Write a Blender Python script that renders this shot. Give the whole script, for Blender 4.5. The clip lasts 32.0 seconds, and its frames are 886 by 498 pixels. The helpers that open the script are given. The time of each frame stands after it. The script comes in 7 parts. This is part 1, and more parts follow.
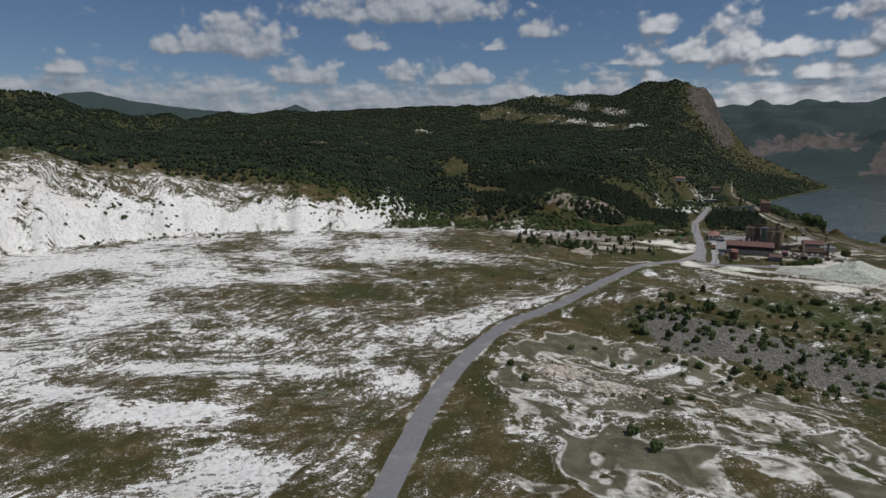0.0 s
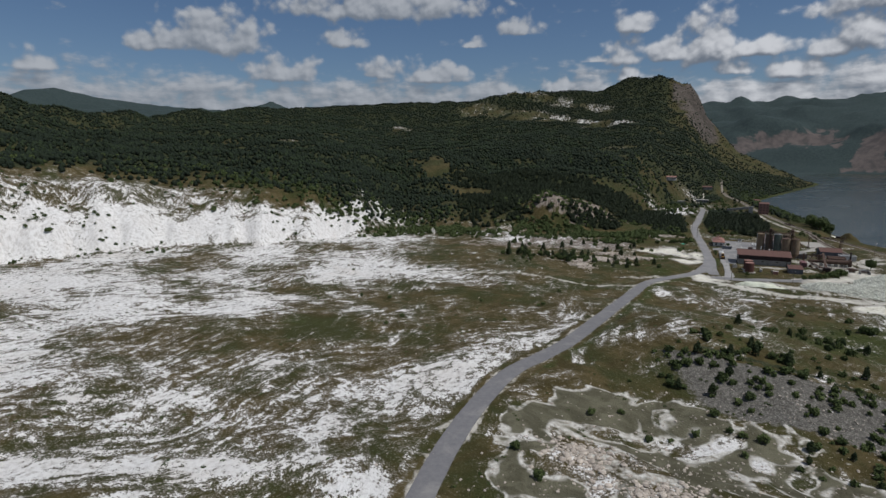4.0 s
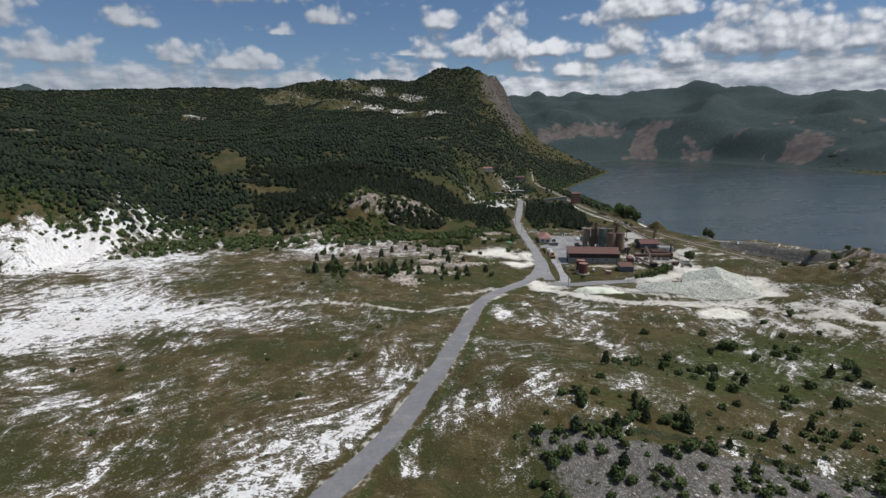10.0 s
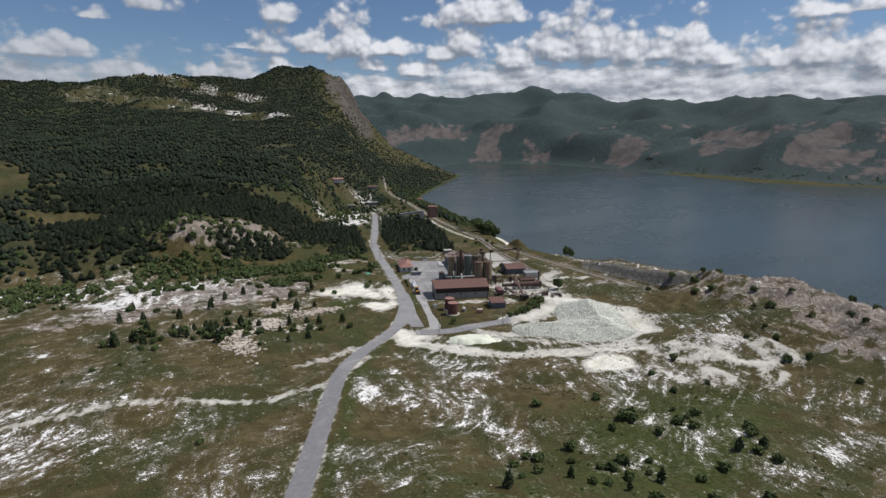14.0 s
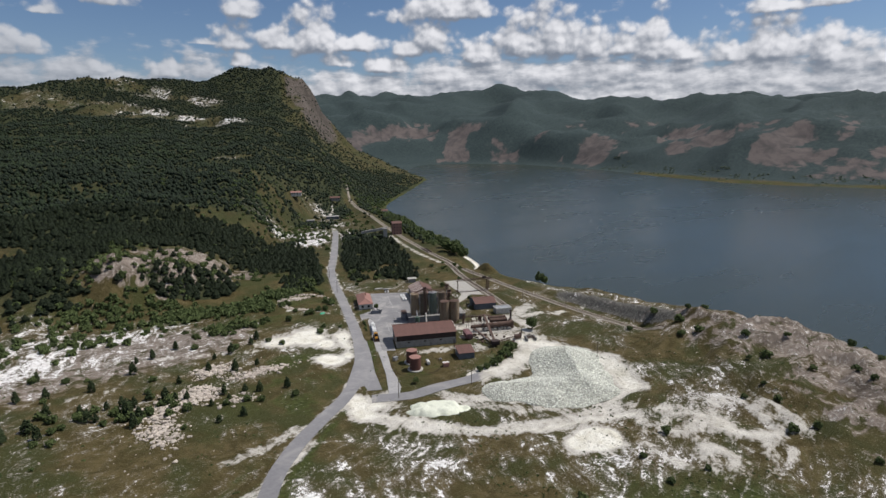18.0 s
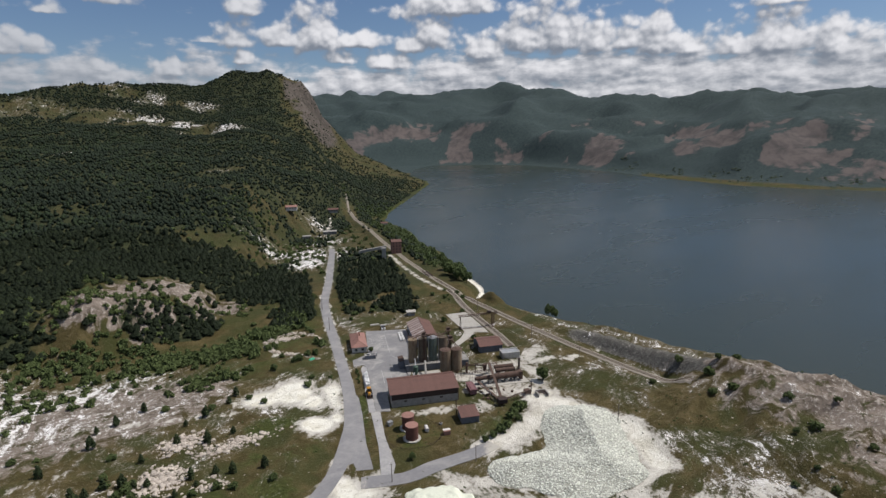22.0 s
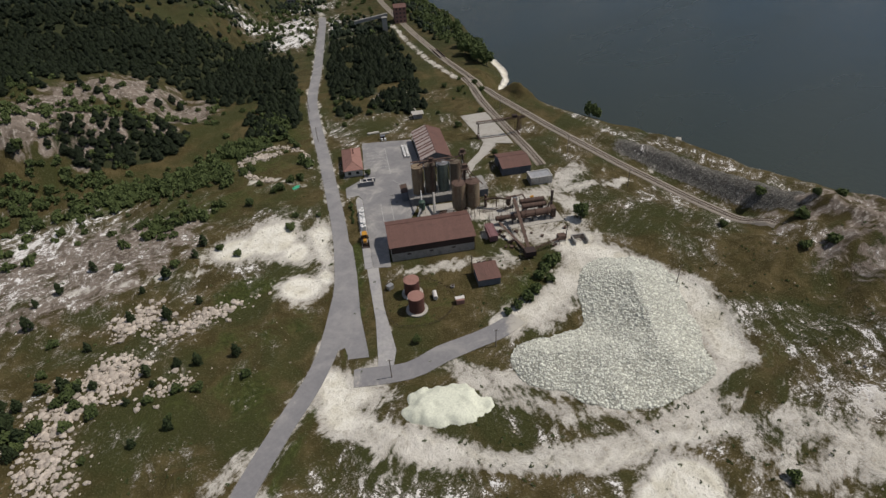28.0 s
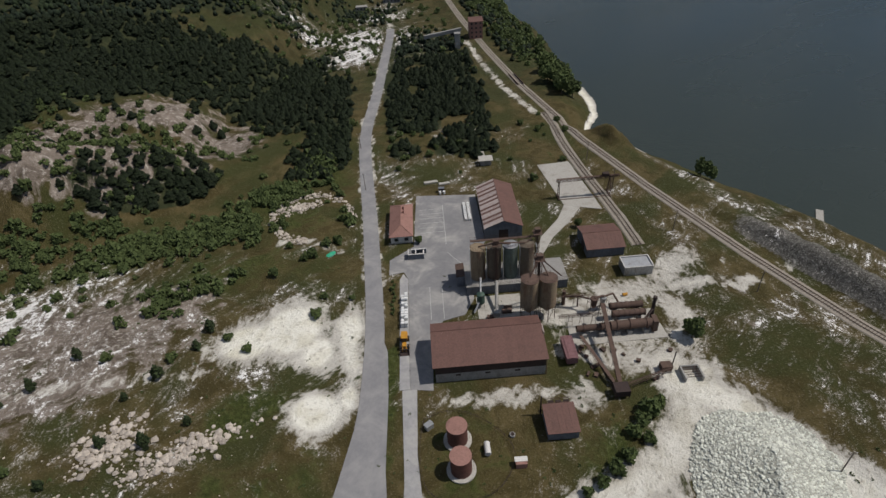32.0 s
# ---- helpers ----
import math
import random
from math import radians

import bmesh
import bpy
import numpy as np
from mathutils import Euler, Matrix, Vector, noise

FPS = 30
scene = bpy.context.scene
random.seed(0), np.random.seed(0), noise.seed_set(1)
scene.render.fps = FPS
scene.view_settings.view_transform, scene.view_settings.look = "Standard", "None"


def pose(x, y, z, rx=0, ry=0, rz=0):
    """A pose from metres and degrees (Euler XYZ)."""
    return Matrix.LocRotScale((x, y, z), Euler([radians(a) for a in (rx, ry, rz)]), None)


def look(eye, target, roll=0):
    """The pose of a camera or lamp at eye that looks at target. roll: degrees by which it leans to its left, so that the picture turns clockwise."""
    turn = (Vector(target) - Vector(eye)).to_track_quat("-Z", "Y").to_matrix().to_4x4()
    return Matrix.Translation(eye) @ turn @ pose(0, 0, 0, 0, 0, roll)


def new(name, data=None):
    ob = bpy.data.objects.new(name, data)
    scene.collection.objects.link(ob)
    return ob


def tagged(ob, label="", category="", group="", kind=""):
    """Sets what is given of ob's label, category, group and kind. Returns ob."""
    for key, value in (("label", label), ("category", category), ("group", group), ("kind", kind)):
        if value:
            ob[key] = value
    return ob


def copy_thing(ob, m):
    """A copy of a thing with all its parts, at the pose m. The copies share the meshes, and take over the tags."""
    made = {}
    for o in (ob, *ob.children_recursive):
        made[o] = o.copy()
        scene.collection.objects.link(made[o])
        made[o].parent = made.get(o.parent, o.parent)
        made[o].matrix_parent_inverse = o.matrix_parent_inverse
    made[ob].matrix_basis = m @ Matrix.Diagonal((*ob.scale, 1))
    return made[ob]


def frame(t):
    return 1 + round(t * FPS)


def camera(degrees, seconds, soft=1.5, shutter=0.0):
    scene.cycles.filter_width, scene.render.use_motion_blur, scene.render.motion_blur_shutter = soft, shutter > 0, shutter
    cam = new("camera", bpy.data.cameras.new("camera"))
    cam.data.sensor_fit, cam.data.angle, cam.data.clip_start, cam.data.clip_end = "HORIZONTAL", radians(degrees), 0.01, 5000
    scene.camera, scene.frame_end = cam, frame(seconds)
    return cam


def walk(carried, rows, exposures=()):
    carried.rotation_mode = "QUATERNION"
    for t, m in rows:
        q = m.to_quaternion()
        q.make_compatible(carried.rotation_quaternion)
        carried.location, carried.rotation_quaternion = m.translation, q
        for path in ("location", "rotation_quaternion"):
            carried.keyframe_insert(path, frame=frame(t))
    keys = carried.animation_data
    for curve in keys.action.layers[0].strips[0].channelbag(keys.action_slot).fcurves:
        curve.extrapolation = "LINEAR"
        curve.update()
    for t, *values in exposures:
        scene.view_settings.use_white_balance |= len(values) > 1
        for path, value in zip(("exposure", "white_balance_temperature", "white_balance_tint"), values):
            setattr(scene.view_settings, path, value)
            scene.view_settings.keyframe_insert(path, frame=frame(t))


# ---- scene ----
cam = camera(77.41, 32.0)
PATH = [
    (0, (2.277, 1.688, 75.071), (2.289, 3.656, 74.718), -0.1),
    (0.5, (2.329, 8.66, 74.866), (2.34, 10.628, 74.511), -0.1),
    (1, (2.3, 15.902, 74.607), (2.309, 17.87, 74.251), -0.1),
    (1.5, (2.391, 22.781, 74.37), (2.399, 24.749, 74.012), -0.1),
    (2, (2.585, 30.116, 74.383), (2.593, 32.083, 74.021), -0.2),
    (2.5, (2.806, 36.638, 74.532), (2.812, 38.604, 74.169), -0.2),
    (4.5, (4.071, 54.124, 76.911), (4.17, 56.089, 76.549), -0.3),
    (5, (5.016, 58.19, 76.676), (5.168, 60.15, 76.31), -0.3),
    (5.5, (5.231, 63.415, 76.039), (5.563, 65.353, 75.671), -0.2),
    (6, (6.078, 68.732, 75.712), (6.423, 70.666, 75.341), -0.3),
    (6.5, (7.369, 73.877, 75.617), (7.713, 75.811, 75.243), -0.3),
    (7, (9.054, 79.73, 75.572), (9.396, 81.664, 75.195), -0.4),
    (7.5, (11.489, 85.443, 75.42), (11.909, 87.361, 75.039), -0.4),
    (8, (13.172, 92.952, 75.017), (13.75, 94.827, 74.633), -0.3),
    (8.5, (15.309, 99.528, 74.896), (15.993, 101.368, 74.509), -0.2),
    (9, (17.934, 106.141, 74.965), (18.631, 107.974, 74.574), -0.3),
    (9.5, (20.79, 112.494, 75.143), (21.488, 114.326, 74.749), -0.3),
    (10, (23.878, 119.156, 75.753), (24.574, 120.989, 75.358), -0.4),
    (10.5, (26.696, 125.385, 76.697), (27.392, 127.217, 76.3), -0.4),
    (11, (29.526, 131.516, 77.895), (30.223, 133.348, 77.498), -0.4),
    (11.5, (32.038, 137.304, 79.255), (32.734, 139.136, 78.857), -0.4),
    (12, (34.387, 142.902, 81.03), (35.084, 144.734, 80.632), -0.3),
    (12.5, (36.501, 147.72, 82.805), (37.197, 149.552, 82.406), -0.4),
    (13, (39.005, 152.559, 84.741), (39.758, 154.369, 84.342), -0.4),
    (13.5, (41.784, 157.569, 86.429), (42.793, 159.248, 86.028), -0.2),
    (14, (43.832, 162.563, 88.128), (44.99, 164.144, 87.726), -0.0),
    (14.5, (46.596, 166.532, 89.649), (47.798, 168.08, 89.248), 0.0),
    (16.5, (59.814, 178.782, 98.818), (61.059, 180.291, 98.403), -0.5),
    (17, (63.14, 181.913, 100.402), (64.382, 183.424, 99.987), -0.6),
    (17.5, (66.276, 185.064, 102.027), (67.517, 186.577, 101.61), -0.6),
    (18, (69.48, 188.45, 103.757), (70.72, 189.964, 103.34), -0.6),
    (18.5, (72.358, 191.638, 105.702), (73.595, 193.152, 105.281), -0.6),
    (19, (75.327, 194.746, 107.665), (76.562, 196.261, 107.244), -0.7),
    (19.5, (77.994, 197.763, 109.528), (79.228, 199.279, 109.106), -0.8),
    (20, (80.861, 200.956, 111.616), (82.094, 202.473, 111.191), -0.8),
    (20.5, (83.63, 204.036, 113.607), (84.861, 205.553, 113.18), -0.9),
    (21, (86.559, 207.342, 115.666), (87.79, 208.859, 115.237), -0.9),
    (21.5, (89.518, 210.256, 117.53), (90.746, 211.775, 117.1), -1.0),
    (22, (92.661, 213.252, 119.27), (93.887, 214.773, 118.84), -1.1),
    (22.5, (95.681, 216.479, 120.421), (96.906, 217.999, 119.988), -1.2),
    (23, (98.597, 219.849, 120.824), (99.821, 221.371, 120.389), -1.2),
    (23.5, (101.344, 222.793, 120.638), (102.567, 224.315, 120.205), -1.2),
    (24, (103.82, 225.528, 119.989), (104.999, 227.007, 119.34), -1.5),
    (24.5, (106.774, 229.344, 120.095), (107.82, 230.677, 119.033), -1.8),
    (26.5, (124.534, 248.762, 121.558), (125.5, 250.033, 120.354), -2.9),
    (27, (129.176, 253.783, 121.648), (130.108, 255.078, 120.442), -3.2),
    (27.5, (133.582, 259.028, 121.638), (134.511, 260.321, 120.428), -3.3),
    (28, (138.019, 264.533, 121.549), (138.945, 265.826, 120.338), -3.5),
    (28.5, (142.351, 270.103, 121.236), (143.277, 271.397, 120.024), -3.6),
    (29, (146.866, 275.801, 120.898), (147.791, 277.095, 119.685), -3.7),
    (29.5, (151.309, 281.416, 120.562), (152.233, 282.71, 119.348), -3.7),
    (30, (155.723, 286.993, 120.21), (156.644, 288.29, 118.997), -3.8),
    (30.5, (160.152, 292.358, 120.013), (161.071, 293.654, 118.8), -3.9),
    (31, (164.612, 297.93, 119.797), (165.53, 299.228, 118.583), -3.9),
    (31.5, (168.647, 304.03, 119.632), (169.567, 305.322, 118.414), -3.8),
    (32, (172.184, 311.106, 119.578), (172.915, 312.521, 118.368), -4.5),
]
EXPOSURES = [(0, -0.6, 6200, 11), (6, -0.5, 6150, 11), (9, -0.26, 6150, 11), (13, -0.12, 6200, 12), (19, -0.08, 6350, 13), (23.5, -0.1, 6450, 13), (24.5, 0.0, 6950, 12), (26.5, -0.38, 6800, 13), (32, -0.47, 6450, 12)]
walk(cam, [(t, look(eye, target, roll)) for t, eye, target, roll in PATH], EXPOSURES)

# ---- sky, sun ----
SUN_AZ, SUN_EL = radians(118), radians(58)
world = bpy.data.worlds.new("sky")
scene.world = world
world.use_nodes = True


class Nodes:
    """Short hand for building node trees."""

    def __init__(self, tree):
        self.t = tree

    def add(self, kind, **values):
        n = self.t.nodes.new(kind)
        for k, v in values.items():
            if k == "op":
                n.operation = v
            elif k == "data":
                n.data_type = v
            elif k == "blend":
                n.blend_type = v
            elif k == "attr":
                n.attribute_name = v
            elif k == "clamp":
                n.use_clamp = v
        return n

    def put(self, n, sock, v):
        if isinstance(v, bpy.types.NodeSocket):
            self.t.links.new(v, n.inputs[sock])
        elif v is not None:
            n.inputs[sock].default_value = v

    def math(self, op, a, b=None, c=None, clamp=False):
        n = self.add("ShaderNodeMath", op=op, clamp=clamp)
        self.put(n, 0, a), self.put(n, 1, b), self.put(n, 2, c)
        return n.outputs[0]

    def vec(self, op, a, b=None):
        n = self.add("ShaderNodeVectorMath", op=op)
        self.put(n, 0, a), self.put(n, 1, b)
        return n.outputs["Value"] if op in ("LENGTH", "DOT_PRODUCT") else n.outputs[0]

    def scale(self, a, k):
        n = self.add("ShaderNodeVectorMath", op="SCALE")
        self.put(n, 0, a), self.put(n, "Scale", k)
        return n.outputs[0]

    def ramp(self, x, a, b, lo=0.0, hi=1.0):
        n = self.t.nodes.new("ShaderNodeMapRange")
        n.interpolation_type = "SMOOTHSTEP"
        for i, v in enumerate((x, a, b, lo, hi)):
            self.put(n, i, v)
        return n.outputs[0]

    def mix(self, f, a, b, blend="MIX"):
        n = self.add("ShaderNodeMix", data="RGBA", blend=blend)
        self.put(n, 0, f)
        for sock, v in ((6, a), (7, b)):
            self.put(n, sock, (*v, 1) if isinstance(v, tuple) else v)
        return n.outputs[2]

    def noise(self, vec, size, detail=4, rough=0.55, warp=0.0):
        n = self.t.nodes.new("ShaderNodeTexNoise")
        self.put(n, "Vector", vec), self.put(n, "Scale", 1.0 / size), self.put(n, "Detail", detail), self.put(n, "Roughness", rough), self.put(n, "Distortion", warp)
        return n.outputs[0]

    def bump(self, height, strength, distance):
        n = self.t.nodes.new("ShaderNodeBump")
        self.put(n, "Height", height), self.put(n, "Strength", strength), self.put(n, "Distance", distance)
        return n.outputs[0]


# cumulus: bearing, height of the base over the horizon, half width, height (degrees)
CLOUDS = [(-18.6, 9.2, 4.2, 2.6), (-23.2, 8.9, 2.6, 1.5), (-7, 9.9, 2.0, 1.3), (-3.6, 12.6, 9.5, 2.2), (-13.2, 6.6, 3.2, 1.7), (1.2, 6.6, 4.2, 1.3), (-3.6, 7.0, 2.2, 1.1),
          (-32.6, 6.6, 2.4, 1.0), (10.1, 10.8, 1.9, 1.1), (5.3, 9.7, 1.2, 0.6), (8.8, 5.4, 1.3, 1.1), (13.9, 5.2, 1.7, 1.1), (19.7, 8.0, 1.7, 1.6), (17.2, 8.0, 1.5, 0.5), (20.2, 6.3, 1.1, 0.8), (20.6, 10.7, 2.2, 1.2),
          (27, 8.2, 2.6, 3.0), (24, 8.1, 2.2, 1.4), (31, 8.0, 2.8, 1.3), (29.3, 6.4, 2.2, 1.0), (38.6, 8.2, 2.6, 2.3), (40.5, 10.9, 5.5, 2.0), (36.4, 7.6, 1.8, 1.4), (50.2, 7.6, 3.0, 3.8), (46.6, 7.5, 2.4, 2.6), (54.2, 7.2, 2.2, 2.0),
          (59, 7.0, 2.2, 3.0), (62, 6.4, 2.4, 1.5), (56.4, 7.2, 2.4, 1.6), (69.2, 6.2, 2.6, 2.6), (72.8, 5.6, 2.4, 2.2), (66, 6.0, 2.4, 1.6), (76.5, 5.2, 2.4, 1.6), (70, 9.8, 4.4, 1.0), (43.5, 6.8, 2.4, 1.5), (33.6, 6.0, 2.4, 1.2)]

group = bpy.data.node_groups.new("cloud_height", "ShaderNodeTree")
group.interface.new_socket("place", in_out="INPUT", socket_type="NodeSocketVector")
group.interface.new_socket("height", in_out="OUTPUT", socket_type="NodeSocketFloat")
g = Nodes(group)
gin, gout = g.add("NodeGroupInput"), g.add("NodeGroupOutput")
place = gin.outputs[0]
near = None
for az, el, w, h in CLOUDS:
    off = g.vec("SUBTRACT", place, (az, el, 0))
    d = g.vec("LENGTH", g.vec("MAXIMUM", g.vec("MULTIPLY", off, (0.8 / w, 0.68 / h, 1)), g.vec("MULTIPLY", off, (-0.8 / w, -2.6 / h, 1))))
    near = d if near is None else g.math("SMOOTH_MIN", near, d, 0.18)


def puffs(size, stretch):
    """Rounded billows of about that many degrees."""
    n = g.t.nodes.new("ShaderNodeTexVoronoi")
    n.feature, n.voronoi_dimensions = "SMOOTH_F1", "2D"
    bent = g.t.nodes.new("ShaderNodeTexNoise")
    g.put(bent, "Vector", place), g.put(bent, "Scale", 1.1 / size), g.put(bent, "Detail", 3)
    warp = g.scale(g.vec("SUBTRACT", bent.outputs[1], (0.5, 0.5, 0.5)), size * 0.9)
    g.put(n, "Vector", g.vec("MULTIPLY", g.vec("ADD", place, warp), (stretch, 1, 0))), g.put(n, "Scale", 1 / size), g.put(n, "Smoothness", 0.35)
    return g.math("SUBTRACT", 0.5, n.outputs["Distance"])


fluff = g.math("ADD", g.math("MULTIPLY", puffs(1.7, 0.8), 0.8), g.math("MULTIPLY", puffs(0.7, 0.85), 0.3))
fluff = g.math("ADD", fluff, g.math("MULTIPLY", g.math("SUBTRACT", g.noise(place, 2.4, 7, 0.58, 0.2), 0.5), 1.1))
sep = g.add("ShaderNodeSeparateXYZ")
g.put(sep, 0, place)
low = g.noise(g.vec("MULTIPLY", place, (0.36, 1.0, 1)), 1.7, 6, 0.6, 0.2)
band = g.math("ADD", g.math("MULTIPLY", g.ramp(sep.outputs[1], 9.0, 4.2), 0.72), g.math("MULTIPLY", g.math("SUBTRACT", low, 0.66), 1.7))
band = g.math("ADD", band, g.math("MULTIPLY", g.ramp(sep.outputs[0], 30, 44), g.ramp(sep.outputs[1], 7.4, 5.4, 0, 0.22)))
high = g.math("ADD", g.ramp(sep.outputs[1], 13, 24, -0.6, 0.0), g.math("MULTIPLY", g.math("SUBTRACT", g.noise(place, 14, 6, 0.6), 0.40), 2.0))
puff = g.math("ADD", g.math("SUBTRACT", 0.9, near), fluff)
band = g.math("ADD", band, g.math("MULTIPLY", fluff, 0.45))
g.put(gout, 0, g.math("MAXIMUM", g.math("MAXIMUM", puff, band), high))

w = Nodes(world.node_tree)
world.node_tree.nodes.clear()
way = w.add("ShaderNodeTexCoord").outputs["Generated"]
sep = w.add("ShaderNodeSeparateXYZ")
w.put(sep, 0, way)
azi = w.math("MULTIPLY", w.math("ARCTAN2", sep.outputs[0], sep.outputs[1]), 57.2958)
ele = w.math("MULTIPLY", w.math("ARCSINE", sep.outputs[2]), 57.2958)
comb = w.add("ShaderNodeCombineXYZ")
w.put(comb, 0, azi), w.put(comb, 1, ele)
tall = []
for shift in ((0, 0, 0), (0.22, 0.38, 0), (0.5, 1.1, 0)):
    n = w.t.nodes.new("ShaderNodeGroup")
    n.node_tree = group
    w.put(n, 0, w.vec("ADD", comb.outputs[0], shift))
    tall.append(n.outputs[0])
sky = w.t.nodes.new("ShaderNodeTexSky")
sky.sky_type, sky.sun_disc, sky.sun_elevation, sky.sun_rotation = "NISHITA", False, SUN_EL, SUN_AZ
sky.altitude, sky.air_density, sky.dust_density, sky.ozone_density = 400, 1.0, 0.6, 2.0
# billows that face the sun are bright, bases and hollows grey
lit = w.math("ADD", w.math("MULTIPLY", w.math("SUBTRACT", tall[0], tall[1]), 0.75), w.math("MULTIPLY", w.math("SUBTRACT", tall[0], tall[2]), 0.55))
shade = w.mix(w.ramp(lit, -0.6, 0.85), (0.22, 0.25, 0.295), (0.88, 0.88, 0.88))
shade = w.mix(w.ramp(azi, 30, 10, 0, 0.5), shade, (0.30, 0.34, 0.385))
blue = w.mix(1.0, sky.outputs[0], (0.062, 0.068, 0.075), "MULTIPLY")
full = w.mix(w.ramp(tall[0], -0.05, 0.5, 0, 0.96), blue, shade)
back = w.add("ShaderNodeBackground")
w.put(back, 0, full), w.put(back, 1, 1.0)
out = w.add("ShaderNodeOutputWorld")
w.t.links.new(back.outputs[0], out.inputs[0])

lamp = bpy.data.lights.new("sun", "SUN")
lamp.energy, lamp.angle, lamp.color = 4.2, radians(0.6), (1.0, 0.95, 0.87)
sun = new("sun", lamp)
sun.matrix_world = look((0, 0, 600), (-600 * math.cos(SUN_EL) * math.sin(SUN_AZ), -600 * math.cos(SUN_EL) * math.cos(SUN_AZ), 600 - 600 * math.sin(SUN_EL)))

# ---- materials ----
def material(name, rough=0.85, metal=0.0, spec=0.3):
    """A node material: its node shorthand, the surface node and object-free world-size coordinates."""
    m = bpy.data.materials.new(name)
    m.use_nodes = True
    k = Nodes(m.node_tree)
    b = m.node_tree.nodes["Principled BSDF"]
    b.inputs["Roughness"].default_value, b.inputs["Metallic"].default_value, b.inputs["Specular IOR Level"].default_value = rough, metal, spec
    return m, k, b, k.add("ShaderNodeNewGeometry").outputs["Position"]


def weathered(name, colour, dark, size=3.0, fine=0.35, rough=0.85, metal=0.0, bump=0.3, streak=1.0, random=0.12, amount=0.5, single=False):
    """Paint, plaster or metal with stains at two scales; streak below 1 stretches them downwards."""
    m, k, b, p = material(name, rough, metal)
    q = k.vec("MULTIPLY", p, (1, 1, streak))
    a, f = k.noise(q, size, 5, 0.62, 0.3), k.noise(q, fine, 4, 0.6)
    c = k.mix(k.ramp(a, 0.62 - 0.25 * amount, 0.72), colour, dark)
    c = k.mix(k.ramp(f, 0.35, 0.75, 0.0, 0.45), c, tuple(0.6 * v for v in dark))
    r = k.add("ShaderNodeNewGeometry").outputs["Random Per Island"] if single else k.add("ShaderNodeObjectInfo").outputs["Random"]
    h = k.add("ShaderNodeHueSaturation")
    k.put(h, "Value", k.math("ADD", 1 - random, k.math("MULTIPLY", r, 2 * random))), k.put(h, "Color", c)
    k.put(b, "Base Color", h.outputs[0])
    k.put(b, "Normal", k.bump(f, bump, 0.05))
    return m


